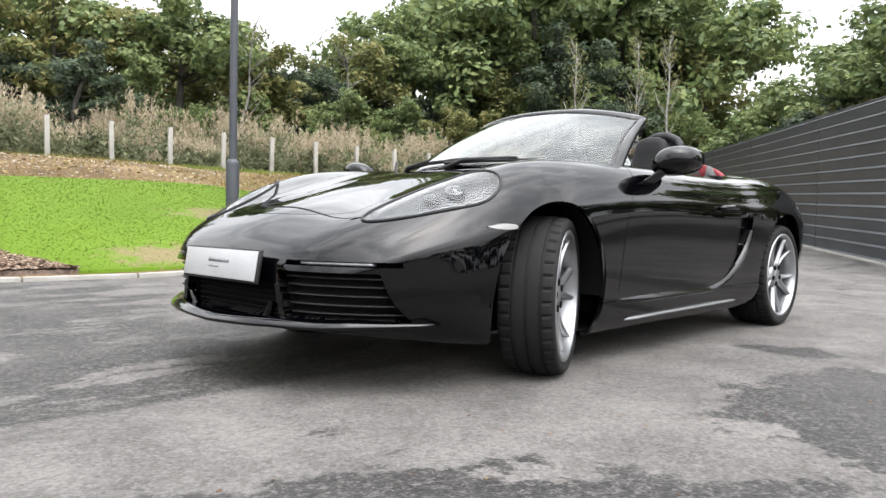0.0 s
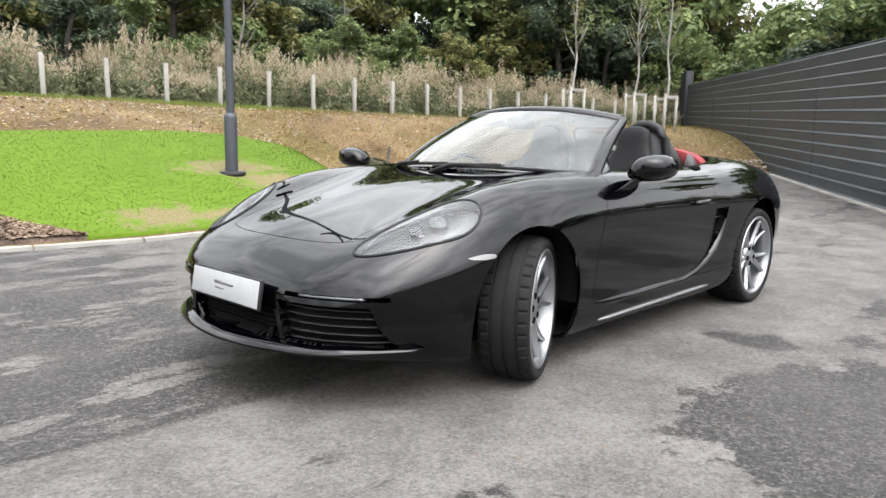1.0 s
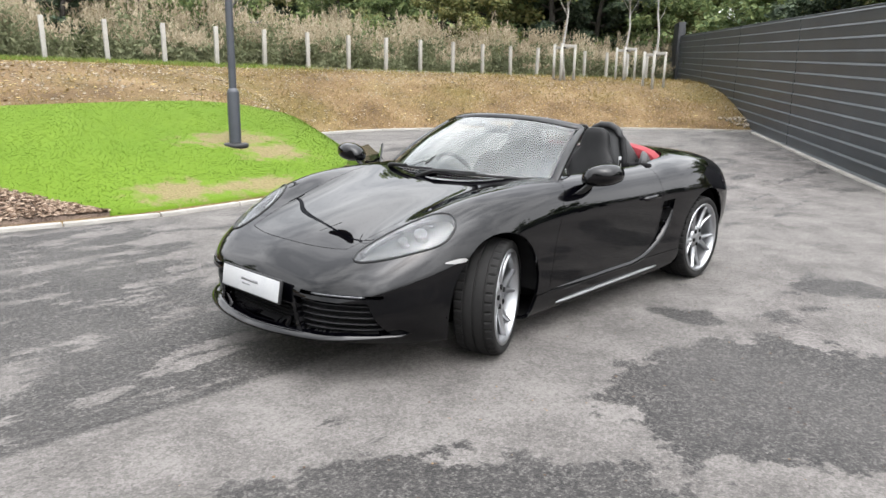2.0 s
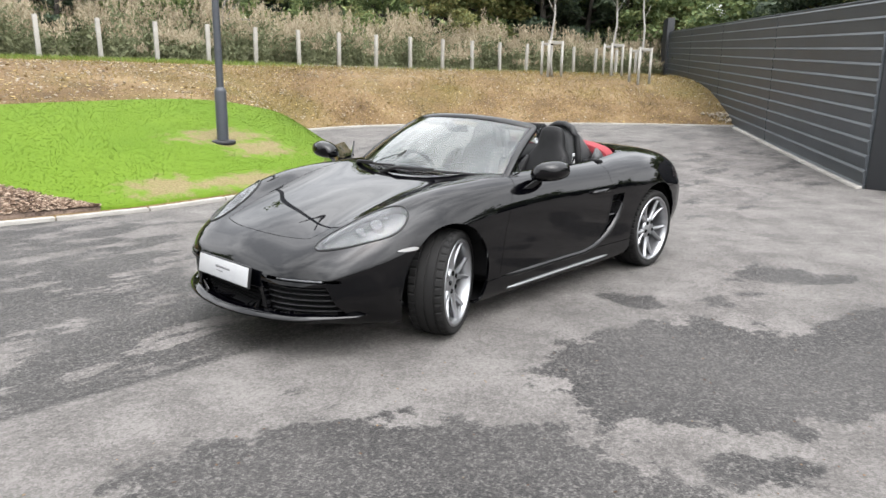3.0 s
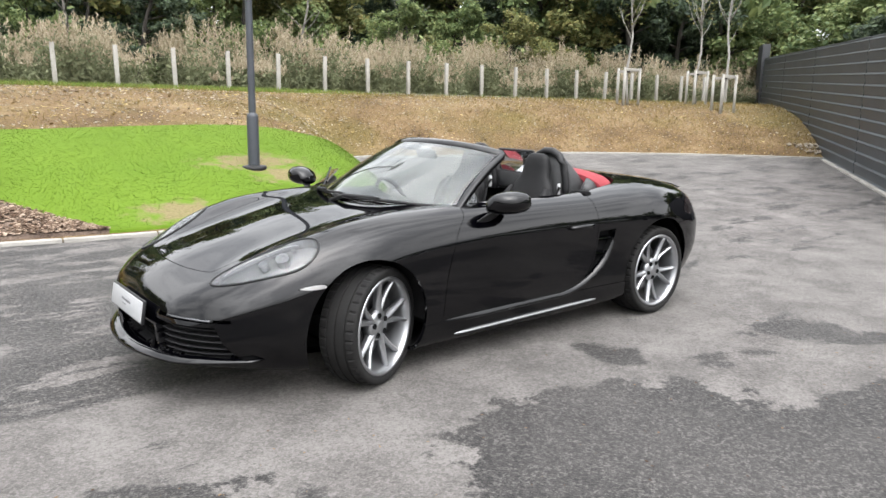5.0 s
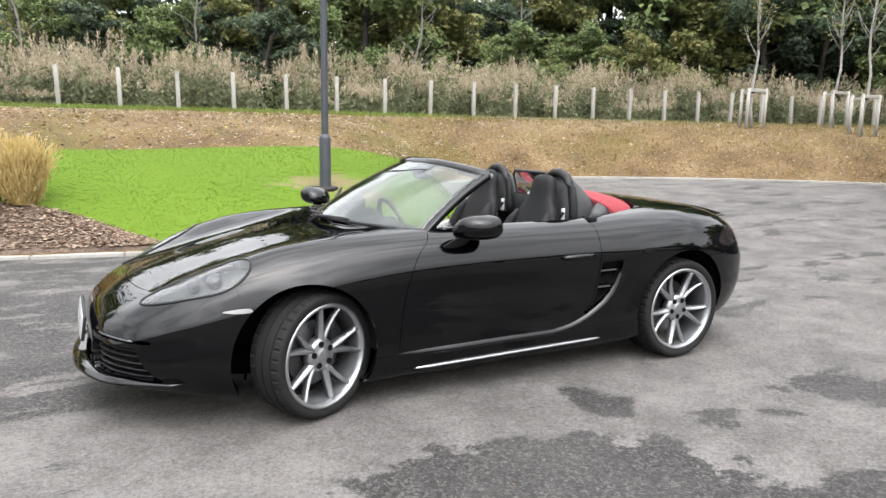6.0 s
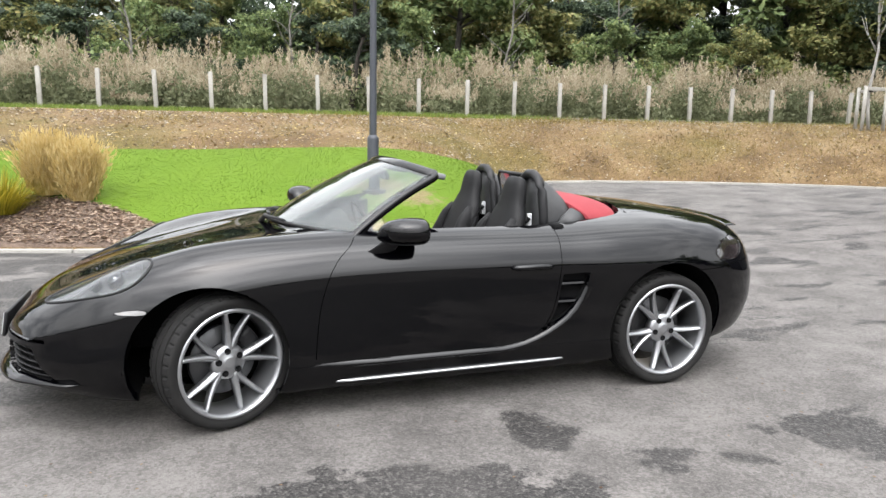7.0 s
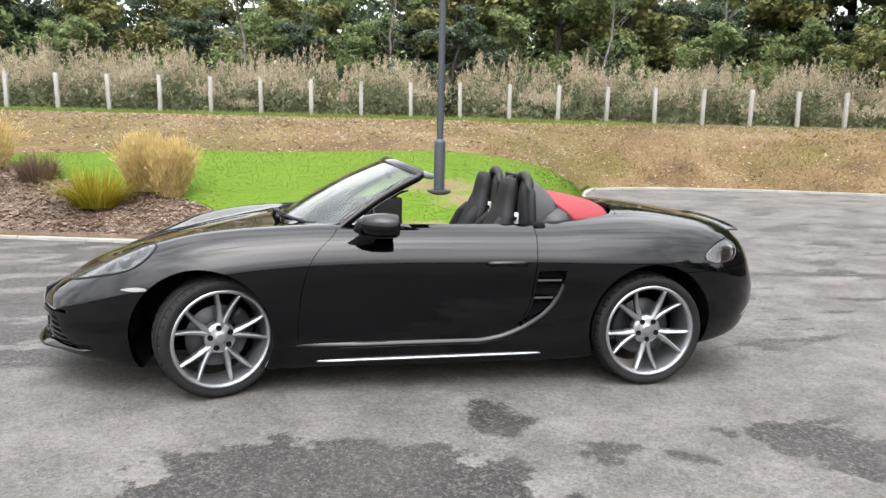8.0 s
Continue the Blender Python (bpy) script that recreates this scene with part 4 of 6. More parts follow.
for sd in (LEFT, RIGHT):
    bowl = part("headlamp", take("headlamp_lens", sd, -0.085, 0), bezel_dark, car, "dark grey headlamp bowl")
    part("lens", take("headlamp_lens", sd, 0.001, 0.006), lens_glass, bowl, "clear headlamp lens").visible_shadow = False
    # a thin black seal round the lens
    rim_bm = take("headlamp_lens", sd, 0.001, 0)
    near = {}
    for e in rim_bm.edges:
        if e.is_boundary:
            p, q = e.verts
            near.setdefault(p, []).append(q)
            near.setdefault(q, []).append(p)
    first = next(iter(near))
    ring, last, here = [first.co.copy()], None, first
    while True:
        step = [v for v in near[here] if v is not last][0]
        if step is first or len(ring) > 2000:
            break
        ring.append(step.co.copy())
        last, here = here, step
    bm = bmesh.new()
    spaced = [ring[0]]
    for p in ring[1:]:
        if (p - spaced[-1]).length > 0.006:
            spaced.append(p)
    tube(bm, spaced + [spaced[0]], 0.0062, 6, False)
    rim_bm.free()
    part("lamp_seal", bm, trim_black, bowl, "thin black lamp seal")
    # the dark walls of the bowl
    bm = take("headlamp_lens", sd, -0.003, 0.080)
    bmesh.ops.delete(bm, geom=[f for f in bm.faces if all(abs(e.calc_length()) < 0.06 for e in f.edges)], context="FACES")
    part("bowl_wall", bm, lamp_bowl, bowl, "silver inner wall")
    for u_, v_, rad_, sink in ((0.075, 0.020, 0.034, 0.044), (-0.020, 0.024, 0.024, 0.042)):
        m_ = skin_frame(-1.700 + 0.868 * u_ - 0.496 * v_, 0.632 + 0.496 * u_ + 0.868 * v_, sd, sink)
        bm = bmesh.new()
        q = rad_ / 0.045
        lathe(bm, [(0.0, 0.012 * q), (0.014 * q, 0.010 * q), (0.026 * q, 0.002 * q), (0.030 * q, -0.006), (0.038 * q, 0.004), (0.045 * q, 0.000), (0.045 * q, -0.045), (0.0, -0.045)], 32, "z")
        bmesh.ops.recalc_face_normals(bm, faces=bm.faces)
        part("projector", bm, lamp_metal, bowl, "silver round projector").matrix_basis = m_
    for u_, v_ in ((0.005, -0.035), (0.075, -0.050), (-0.005, 0.075), (0.135, 0.010)):
        m_ = skin_frame(-1.700 + 0.868 * u_ - 0.496 * v_, 0.632 + 0.496 * u_ + 0.868 * v_, sd, 0.030)
        bm = bmesh.new()
        box(bm, (0, 0, 0), (0.026, 0.016, 0.012), None, 0.004)
        part("light_block", bm, lamp_metal, bowl).matrix_basis = m_
    # a slim pale guide along the upper edge of the lamp
    bm = bmesh.new()
    pts_ = []
    for t in np.linspace(0, 1, 16):
        a = radians(185 + 135 * t)
        u_, v_ = 0.205 * math.cos(a), 0.020 + 0.072 * math.sin(a)
        pts_.append(skin_frame(-1.700 + 0.868 * u_ - 0.496 * v_, 0.632 + 0.496 * u_ + 0.868 * v_, sd, 0.022).translation)
    tube(bm, pts_, 0.006, 8)
    part("light_guide", bm, lamp_bowl, bowl, "silver light surround")
    tail = part("tail_lamp", take("tail_lamp_lens", sd, -0.030, 0), lamp_red, car, "dark red tail lamp")
    part("lens", take("tail_lamp_lens", sd, 0.001, 0.006), lens_glass, tail, "clear glossy tail lamp lens").visible_shadow = False
    part("side_indicator", take("indicator", sd, 0.003, 0.008), amber, car, "pale slim side indicator lens")
    part("rear_reflector", take("reflector", sd, 0.003, 0.008), amber, car, "pale slim rear reflector")
    part("side_intake", take("intake_backing", sd, -0.055, -0.052), liner_black, rear_wings[0 if sd < 0 else 1], "recessed matt black air intake")
    for z_, x0_, x1_, w_ in ((0.618, 0.558, 0.700, 0.868), (0.520, 0.540, 0.655, 0.866)):
        bm = bmesh.new()
        vs = []
        for x_ in (x0_, x1_):
            vs.append([bm.verts.new((x_, sd * (w_ + o), z_ + h_)) for o, h_ in ((0.004, 0.0), (0.000, 0.010), (-0.070, 0.022), (-0.070, 0.000), (-0.004, -0.010))])
        for i in range(5):
            bm.faces.new((vs[0][i], vs[0][(i + 1) % 5], vs[1][(i + 1) % 5], vs[1][i]))
        bm.faces.new(vs[0][::-1])
        bm.faces.new(vs[1])
        bmesh.ops.recalc_face_normals(bm, faces=bm.faces)
        part("intake_blade", bm, paint, rear_wings[0 if sd < 0 else 1], "", False)
part("grille_backing", take("grille_backing", 0, -0.060, -0.057), liner_black, bumper, "matt black grille recess")

NOSE = GRID[:, :150].reshape(-1, 3)


def nose_x(w, z):
    """Where the front skin stands at this half-width and height."""
    d = np.abs(NOSE[:, 1] - w) + np.abs(NOSE[:, 2] - z)
    k = np.argsort(d)[:6]
    wt = 1 / (d[k] + 1e-4)
    return float((NOSE[k, 0] * wt).sum() / wt.sum())


def slat(bm, z, w0, w1, sg, inset, tall, deep, n=14):
    rows = []
    for w_ in np.linspace(w0, w1, n):
        x = nose_x(abs(w_), z) + inset
        rows.append([bm.verts.new((x + dx, sg * w_, z + dz)) for dx, dz in ((0, -tall / 2), (-0.004, 0), (0, tall / 2), (deep, tall / 2), (deep, -tall / 2))])
    for p, q in zip(rows, rows[1:]):
        for i in range(5):
            bm.faces.new((p[i], p[(i + 1) % 5], q[(i + 1) % 5], q[i]))
    bm.faces.new(rows[0][::-1])
    bm.faces.new(rows[-1])
    bmesh.ops.recalc_face_normals(bm, faces=bm.faces)


for sd in (LEFT, RIGHT):
    for z_ in (0.288, 0.318, 0.350, 0.382, 0.410):
        bm = bmesh.new()
        slat(bm, z_, 0.335 + 0.25 * (0.44 - z_), 0.710 - 0.25 * (z_ - 0.33), sd, 0.032, 0.0055, 0.026)
        part("grille_slat", bm, trim_black, bumper, "satin black slat")
    bm = bmesh.new()
    slat(bm, 0.459, 0.430, 0.665, sd, 0.008, 0.011, 0.02)
    part("running_light", bm, lamp_bowl, bumper, "pale slim running light")
    bm = bmesh.new()
    rows = []
    for t in np.linspace(0, 1, 6):
        w_ = 0.262 + 0.035 * t
        x_ = nose_x(w_, 0.25) - 0.004
        rows.append([bm.verts.new((x_ + dx, sd * (w_ + dw), 0.258 + 0.05 * t + dz)) for dx, dw, dz in ((0, -0.03 + 0.02 * t, 0), (-0.010, 0, 0.006), (0, 0.03 - 0.02 * t, 0.012), (0.03, 0, 0))])
    for p, q in zip(rows, rows[1:]):
        for i in range(4):
            bm.faces.new((p[i], p[(i + 1) % 4], q[(i + 1) % 4], q[i]))
    bmesh.ops.recalc_face_normals(bm, faces=bm.faces)
    part("intake_fin", bm, paint, bumper)
for z_ in (0.280, 0.302, 0.324, 0.346):
    bm = bmesh.new()
    slat(bm, z_, -0.300, 0.300, 1, 0.044, 0.006, 0.014, 20)
    part("grille_slat", bm, liner_black, bumper, "satin black slat")


def lip_bm():
    """The projecting lower lip that follows the nose in plan."""
    bm = bmesh.new()
    rows = []
    ws = np.linspace(-0.775, 0.775, 91)
    for w_ in ws:
        a = abs(w_)
        x = -2.172 + 0.10 * (a / 0.5) ** 2.4 if a < 0.5 else -2.072 + 0.48 * (a - 0.5) + 1.4 * (a - 0.5) ** 2
        t = max(0.0, (a - 0.60) / 0.18)
        k = 1 - 0.75 * t
        up = 0.012 * min(1.0, a / 0.35) + 0.05 * max(0.0, a - 0.5)
        rows.append([bm.verts.new((x + dx * 1.0, w_, 0.228 + up + dz * k)) for dx, dz in ((-0.060 * k, -0.008), (-0.076 * k, -0.002), (-0.072 * k, 0.008), (-0.042 * k, 0.028), (0.08, 0.024), (0.0, -0.016))])
    for p, q in zip(rows, rows[1:]):
        for i in range(6):
            bm.faces.new((p[i], p[(i + 1) % 6], q[(i + 1) % 6], q[i]))
    bm.faces.new(rows[0][::-1])
    bm.faces.new(rows[-1])
    bmesh.ops.recalc_face_normals(bm, faces=bm.faces)
    return bm


part("front_lip", lip_bm(), paint, bumper)


def plate():
    bm = bmesh.new()
    box(bm, (0, 0, 0), (0.016, 0.540, 0.124), None, 0.005)
    pl = part("number_plate", bm, trim_black, car, "white show plate in a black surround")
    pl.matrix_basis = Matrix.Translation((-2.188, 0.0, 0.436)) @ Matrix.Rotation(radians(9), 4, "Y")
    bm = bmesh.new()
    box(bm, (-0.0095, 0, 0), (0.005, 0.522, 0.108), None, 0.002)
    part("plate_face", bm, plate_white, pl, "plain white plate face")
    for y_, z_, w_, h_ in ((0.0, 0.012, 0.150, 0.014), (0.03, -0.012, 0.07, 0.007)):
        bm = bmesh.new()
        box(bm, (-0.0125, y_, z_), (0.0016, w_, h_))
        part("print_bar", bm, plate_ink, pl, "grey printed bar")


plate()
for sd in (LEFT, RIGHT):
    # bright edge along the sill
    bm = bmesh.new()
    rows = []
    for x_ in np.linspace(-0.70, 0.66, 24):
        w_ = 0.850 + 0.006 * (x_ / 0.7) - 0.030 * max(0.0, (-0.55 - x_) / 0.15) ** 2 - 0.030 * max(0.0, (x_ - 0.52) / 0.14) ** 2
        rows.append([bm.verts.new((x_, sd * (w_ + o), 0.184 + 0.018 * (x_ + 0.7) / 1.36 + h_)) for o, h_ in ((-0.03, 0.010), (-0.006, 0.010), (0.008, 0.005), (0.009, -0.003), (-0.03, -0.010))])
    for p, q in zip(rows, rows[1:]):
        for i in range(5):
            bm.faces.new((p[i], p[(i + 1) % 5], q[(i + 1) % 5], q[i]))
    bm.faces.new(rows[0][::-1])
    bm.faces.new(rows[-1])
    bmesh.ops.recalc_face_normals(bm, faces=bm.faces)
    part("sill_trim", bm, alloy, car, "bright slim sill edge strip")
    # door handle
    bm = bmesh.new()
    pts = [(0.262 + 0.236 * t, sd * (0.884 + 0.032 * math.sin(math.pi * t) ** 0.5), 0.722 + 0.006 * math.sin(math.pi * t)) for t in np.linspace(0, 1, 13)]
    tube(bm, pts, [0.006] + [0.015] * 11 + [0.006], 10)
    part("door_handle", bm, paint, doors[0 if sd < 0 else 1], "glossy black door handle")
    # washer jet below the lamp
    bm = bmesh.new()
    bmesh.ops.create_uvsphere(bm, u_segments=12, v_segments=8, radius=0.010)
    part("washer_jet", bm, lamp_bowl, bumper).location = (-1.925, sd * 0.575, 0.545)


mirrors = []


def mirror(sd):
    """A rounded housing on a forked foot, with its glass facing back."""
    bm = bmesh.new()
    rings = []
    for x_, ry, rz in ((-0.445, 0.012, 0.010), (-0.435, 0.045, 0.034), (-0.405, 0.080, 0.056), (-0.35, 0.104, 0.069), (-0.29, 0.110, 0.072), (-0.245, 0.106, 0.069), (-0.232, 0.100, 0.064), (-0.236, 0.094, 0.058)):
        ring = []
        for k in range(28):
            a = 2 * math.pi * k / 28
            c, s_ = math.cos(a), math.sin(a)
            e = 1.0 if s_ > 0 else 0.85
            ring.append(bm.verts.new((x_ + 0.10 * (0.1 * c), sd * (0.905 + ry * math.copysign(abs(c) ** e, c)), 0.922 + (0.006 if s_ > 0 else -0.004) + (1.0 if s_ > 0 else 0.78) * rz * math.copysign(abs(s_) ** e, s_) + 0.014 * c)))
        rings.append(ring)
    for p, q in zip(rings, rings[1:]):
        for k in range(28):
            bm.faces.new((p[k], p[(k + 1) % 28], q[(k + 1) % 28], q[k]))
    bm.faces.new(rings[0][::-1])
    bmesh.ops.recalc_face_normals(bm, faces=bm.faces)
    body = part("door_mirror", bm, paint, car, "glossy black door mirror")
    mirrors.append(body)
    bm = bmesh.new()
    vs = [bm.verts.new((-0.240, sd * (0.905 + 0.094 * math.cos(a)), 0.918 + 0.044 * math.sin(a) + 0.012 * math.cos(a))) for a in np.linspace(0, 2 * math.pi, 28, endpoint=False)]
    bm.faces.new(vs)
    part("mirror_glass", bm, chrome, body, "silvered mirror glass", False)
    bm = bmesh.new()
    rings = []
    for x_, w_, z_, rx, ry in ((-0.430, 0.800, 0.795, 0.090, 0.036), (-0.425, 0.818, 0.820, 0.072, 0.030), (-0.400, 0.848, 0.850, 0.060, 0.030), (-0.365, 0.872, 0.880, 0.062, 0.034)):
        rings.append([bm.verts.new((x_ + rx * math.cos(a), sd * (w_ + ry * math.sin(a)), z_ + 0.014 * math.sin(a))) for a in np.linspace(0, 2 * math.pi, 18, endpoint=False)])
    for p, q in zip(rings, rings[1:]):
        for k in range(18):
            bm.faces.new((p[k], p[(k + 1) % 18], q[(k + 1) % 18], q[k]))
    bm.faces.new(rings[0])
    bm.faces.new(rings[-1])
    bmesh.ops.recalc_face_normals(bm, faces=bm.faces)
    part("mirror_foot", bm, trim_black, body, "black mirror foot")


mirror(LEFT)
mirror(RIGHT)
for sd in (LEFT, RIGHT):
    # the small fixed pane ahead of each door's window
    tri = [Vector((-0.575, sd * 0.716, 0.866)), Vector((-0.345, sd * 0.708, 0.880)), Vector((-0.385, sd * 0.672, 1.000))]
    bm = bmesh.new()
    tube(bm, tri + [tri[0]], 0.008, 6, False)
    qf = part("quarter_frame", bm, trim_black, doors[0 if sd < 0 else 1], "black quarter window frame")
    bm = bmesh.new()
    bm.faces.new([bm.verts.new(p + Vector((0, o, 0))) for o in (0.0,) for p in tri])
    bm.faces.new([bm.verts.new(p + Vector((0, o, 0))) for o in (0.004,) for p in tri[::-1]])
    part("quarter_pane", bm, lens_glass, doors[0 if sd < 0 else 1], "small clear quarter pane", False).visible_shadow = False


# ---- windscreen ----
def screen_at(s, t):
    """A spot on the glass: s across from -1 to 1, t from the foot to the header."""
    a = abs(s)
    lo = Vector((-0.890 + 0.320 * a ** 2.2, 0.728 * s, 0.893 - 0.034 * a ** 2.5))
    hi = Vector((-0.215 + 0.165 * a ** 2.4, 0.585 * s, 1.250 - 0.060 * a ** 2.6))
    p = lo.lerp(hi, t)
    return p + Vector((-0.030, 0, 0.034)) * (4 * t * (1 - t)) * 0.55


def screen_bm():
    bm = bmesh.new()
    ss, ts = np.linspace(-0.985, 0.985, 41), np.linspace(0.0, 0.985, 21)
    lay = []
    for off in (0.0, 0.005):
        lay.append([[bm.verts.new(screen_at(s, t) - Vector((-0.45, 0, 0.89)) * off) for s in ss] for t in ts])
    for q, L in enumerate(lay):
        for i in range(20):
            for j in range(40):
                f = (L[i][j], L[i][j + 1], L[i + 1][j + 1], L[i + 1][j])
                bm.faces.new(f if q == 0 else f[::-1])
    rim_ = lambda L: [L[0][j] for j in range(41)] + [L[i][40] for i in range(1, 21)] + [L[20][j] for j in range(39, -1, -1)] + [L[i][0] for i in range(19, 0, -1)]
    a, b = rim_(lay[0]), rim_(lay[1])
    for k in range(len(a)):
        bm.faces.new((a[k], b[k], b[(k + 1) % len(a)], a[(k + 1) % len(a)]))
    bmesh.ops.recalc_face_normals(bm, faces=bm.faces)
    return bm


windscreen = part("windscreen", screen_bm(), screen_glass, car, "clear windscreen glass")
windscreen.visible_shadow = False
SCREEN_EDGE = [(1.0, t) for t in np.linspace(-0.05, 0.93, 24)] + [(math.cos(a) * 0.06 + 0.94, 0.93 + 0.07 * math.sin(a)) for a in np.linspace(0.2, math.pi / 2, 6)] + [(s, 1.0) for s in np.linspace(0.90, -0.90, 40)] + [(-math.cos(a) * 0.06 - 0.94, 0.93 + 0.07 * math.sin(a)) for a in np.linspace(math.pi / 2, 0.2, 6)] + [(-1.0, t) for t in np.linspace(0.93, -0.05, 24)]
bm = bmesh.new()
edge_pts = [screen_at(s, t) for s, t in SCREEN_EDGE]
rows_ = []
for i_, p_ in enumerate(edge_pts):
    d_ = (edge_pts[min(i_ + 1, len(edge_pts) - 1)] - edge_pts[max(i_ - 1, 0)]).normalized()
    n_ = Vector((-0.47, 0.0, 0.88))
    c_ = d_.cross(n_).normalized()
    n_ = c_.cross(d_).normalized()
    rows_.append([bm.verts.new(p_ + c_ * o_ + n_ * h_) for o_, h_ in ((-0.022, 0.004), (-0.014, 0.010), (0.022, 0.012), (0.038, 0.002), (0.040, -0.018), (0.020, -0.036), (-0.016, -0.024))])
for p_, q_ in zip(rows_, rows_[1:]):
    for i_ in range(7):
        bm.faces.new((p_[i_], p_[(i_ + 1) % 7], q_[(i_ + 1) % 7], q_[i_]))
bm.faces.new(rows_[0][::-1])
bm.faces.new(rows_[-1])
bmesh.ops.recalc_face_normals(bm, faces=bm.faces)
part("windscreen_frame", bm, paint, car, "glossy black windscreen frame")
bm = bmesh.new()
rows_ = []
for s_ in np.linspace(-1.02, 1.02, 40):
    p_ = screen_at(s_, 0.0)
    rows_.append([bm.verts.new(p_ + Vector((dx, 0, dz))) for dx, dz in ((-0.052, -0.040), (-0.046, -0.022), (0.012, -0.002), (0.03, -0.05))])
for p_, q_ in zip(rows_, rows_[1:]):
    for i_ in range(3):
        bm.faces.new((p_[i_], p_[i_ + 1], q_[i_ + 1], q_[i_]))
bmesh.ops.recalc_face_normals(bm, faces=bm.faces)
part("scuttle_panel", bm, trim_black, car, "black plastic scuttle below the screen")
for s0_, s1_, t1_ in ((0.10, -0.86, 0.06), (0.78, -0.02, 0.075)):
    bm = bmesh.new()
    pts_ = [screen_at(s0_ + (s1_ - s0_) * k_, 0.005 + t1_ * 0.45 * k_) + Vector((-0.012, 0, 0.022)) for k_ in np.linspace(0, 1, 12)]
    tube(bm, pts_, 0.010, 6)
    wip = part("wiper", bm, trim_black, car, "black windscreen wiper")
    bm = bmesh.new()
    tube(bm, [screen_at(s0_, -0.06) + Vector((0, 0, 0.012)), screen_at(s0_ + (s1_ - s0_) * 0.2, 0.0) + Vector((-0.02, 0, 0.034)), screen_at(s0_ + (s1_ - s0_) * 0.60, 0.02) + Vector((-0.016, 0, 0.036))], [0.014, 0.012, 0.008], 8)
    part("wiper_arm", bm, trim_black, wip)
bm = bmesh.new()
box(bm, (0, 0, 0), (0.024, 0.20, 0.058), None, 0.010)
im_ = part("interior_mirror", bm, trim_black, car, "black interior mirror")
im_.matrix_basis = Matrix.Translation((-0.20, 0.02, 1.155)) @ Matrix.Rotation(radians(-18), 4, "Y")
# sun visors folded on the header, thickened to stand in for a pale latch
visor_grey = varied("visor_fabric", (0.09, 0.092, 0.096), (0.14, 0.142, 0.146), 10.0, 0.7, 220, 0.1, 0.001)
for sd in (LEFT, RIGHT):
    bm = bmesh.new()
    box(bm, (0, 0, 0), (0.11, 0.26, 0.034), None, 0.012)
    vi = part("visor_latch", bm, visor_grey, car, "pale grey folded sun visor, thickened to stand for a latch")
    vi.matrix_basis = Matrix.Translation((-0.030, sd * 0.38, 1.178)) @ Matrix.Rotation(radians(12), 4, "Y")

# ---- cabin ----
bm = bmesh.new()
box(bm, (0.05, 0, 0.24), (1.55, 1.36, 0.06))
part("cabin_floor", bm, cloth_black, car, "black carpeted floor")
for sd in (LEFT, RIGHT):
    bm = bmesh.new()
    box(bm, (-0.09, sd * 0.725, 0.57), (1.12, 0.07, 0.58), None, 0.02)
    box(bm, (0.05, sd * 0.665, 0.60), (0.75, 0.09, 0.07), None, 0.025)
    dc = part("door_card", bm, leather, doors[0 if sd < 0 else 1], "black leather door lining")
bm = bmesh.new()
rows_ = []
for y_ in np.linspace(-0.70, 0.70, 36):
    a_ = abs(y_)
    hood_ = 0.045 * math.exp(-((y_ - 0.36) / 0.17) ** 2) + 0.015 * math.exp(-(y_ / 0.10) ** 2)
    bow_ = 0.24 * (a_ / 0.7) ** 2.2
    rows_.append([bm.verts.new((x_ + bow_ * k_, y_, z_)) for x_, z_, k_ in ((-0.84, 0.868, 1.0), (-0.60, 0.880 + hood_ * 0.5, 0.8), (-0.44, 0.875 + hood_, 0.5), (-0.38, 0.845 + hood_, 0.3), (-0.36, 0.78, 0.2), (-0.42, 0.66, 0.2), (-0.50, 0.45, 0.1), (-0.70, 0.25, 0.1))])
for p_, q_ in zip(rows_, rows_[1:]):
    for i_ in range(7):
        bm.faces.new((p_[i_], p_[i_ + 1], q_[i_ + 1], q_[i_]))
bmesh.ops.recalc_face_normals(bm, faces=bm.faces)
part("dashboard", bm, leather, car, "black leather dashboard")
bm = bmesh.new()
box(bm, (-0.02, 0, 0.44), (0.95, 0.20, 0.36), None, 0.03)
part("centre_console", bm, leather, car, "black centre console")
bm = bmesh.new()
box(bm, (0.80, 0, 0.60), (0.10, 1.34, 0.66), None, 0.02)
box(bm, (0.74, 0, 0.885), (0.16, 1.30, 0.05), None, 0.015)
part("rear_bulkhead", bm, cloth_black, car, "black bulkhead behind the seats")
for sd in (LEFT, RIGHT):
    bm = bmesh.new()
    box(bm, (0.600, sd * 0.690, 0.74), (0.07, 0.11, 0.37), None, 0.015)
    part("door_jamb", bm, liner_black, car, "black door jamb trim")
# steering wheel
bm = bmesh.new()
ring_ = [Vector((0, 0.178 * math.cos(a), 0.178 * math.sin(a))) for a in np.linspace(0, 2 * math.pi, 41)]
tube(bm, ring_, 0.016, 10, False)
box(bm, (0.0, 0, 0), (0.05, 0.12, 0.10), None, 0.02)
for a_ in (0, 180, 270):
    box(bm, (0.0, 0.11 * math.cos(radians(a_)), 0.11 * math.sin(radians(a_))), (0.016, 0.12 if a_ != 270 else 0.03, 0.03 if a_ != 270 else 0.12), None, 0.006)
sw_ = part("steering_wheel", bm, leather, car, "black leather steering wheel")
sw_.matrix_basis = Matrix.Translation((-0.24, 0.37, 0.80)) @ Matrix.Rotation(radians(-22), 4, "Y")


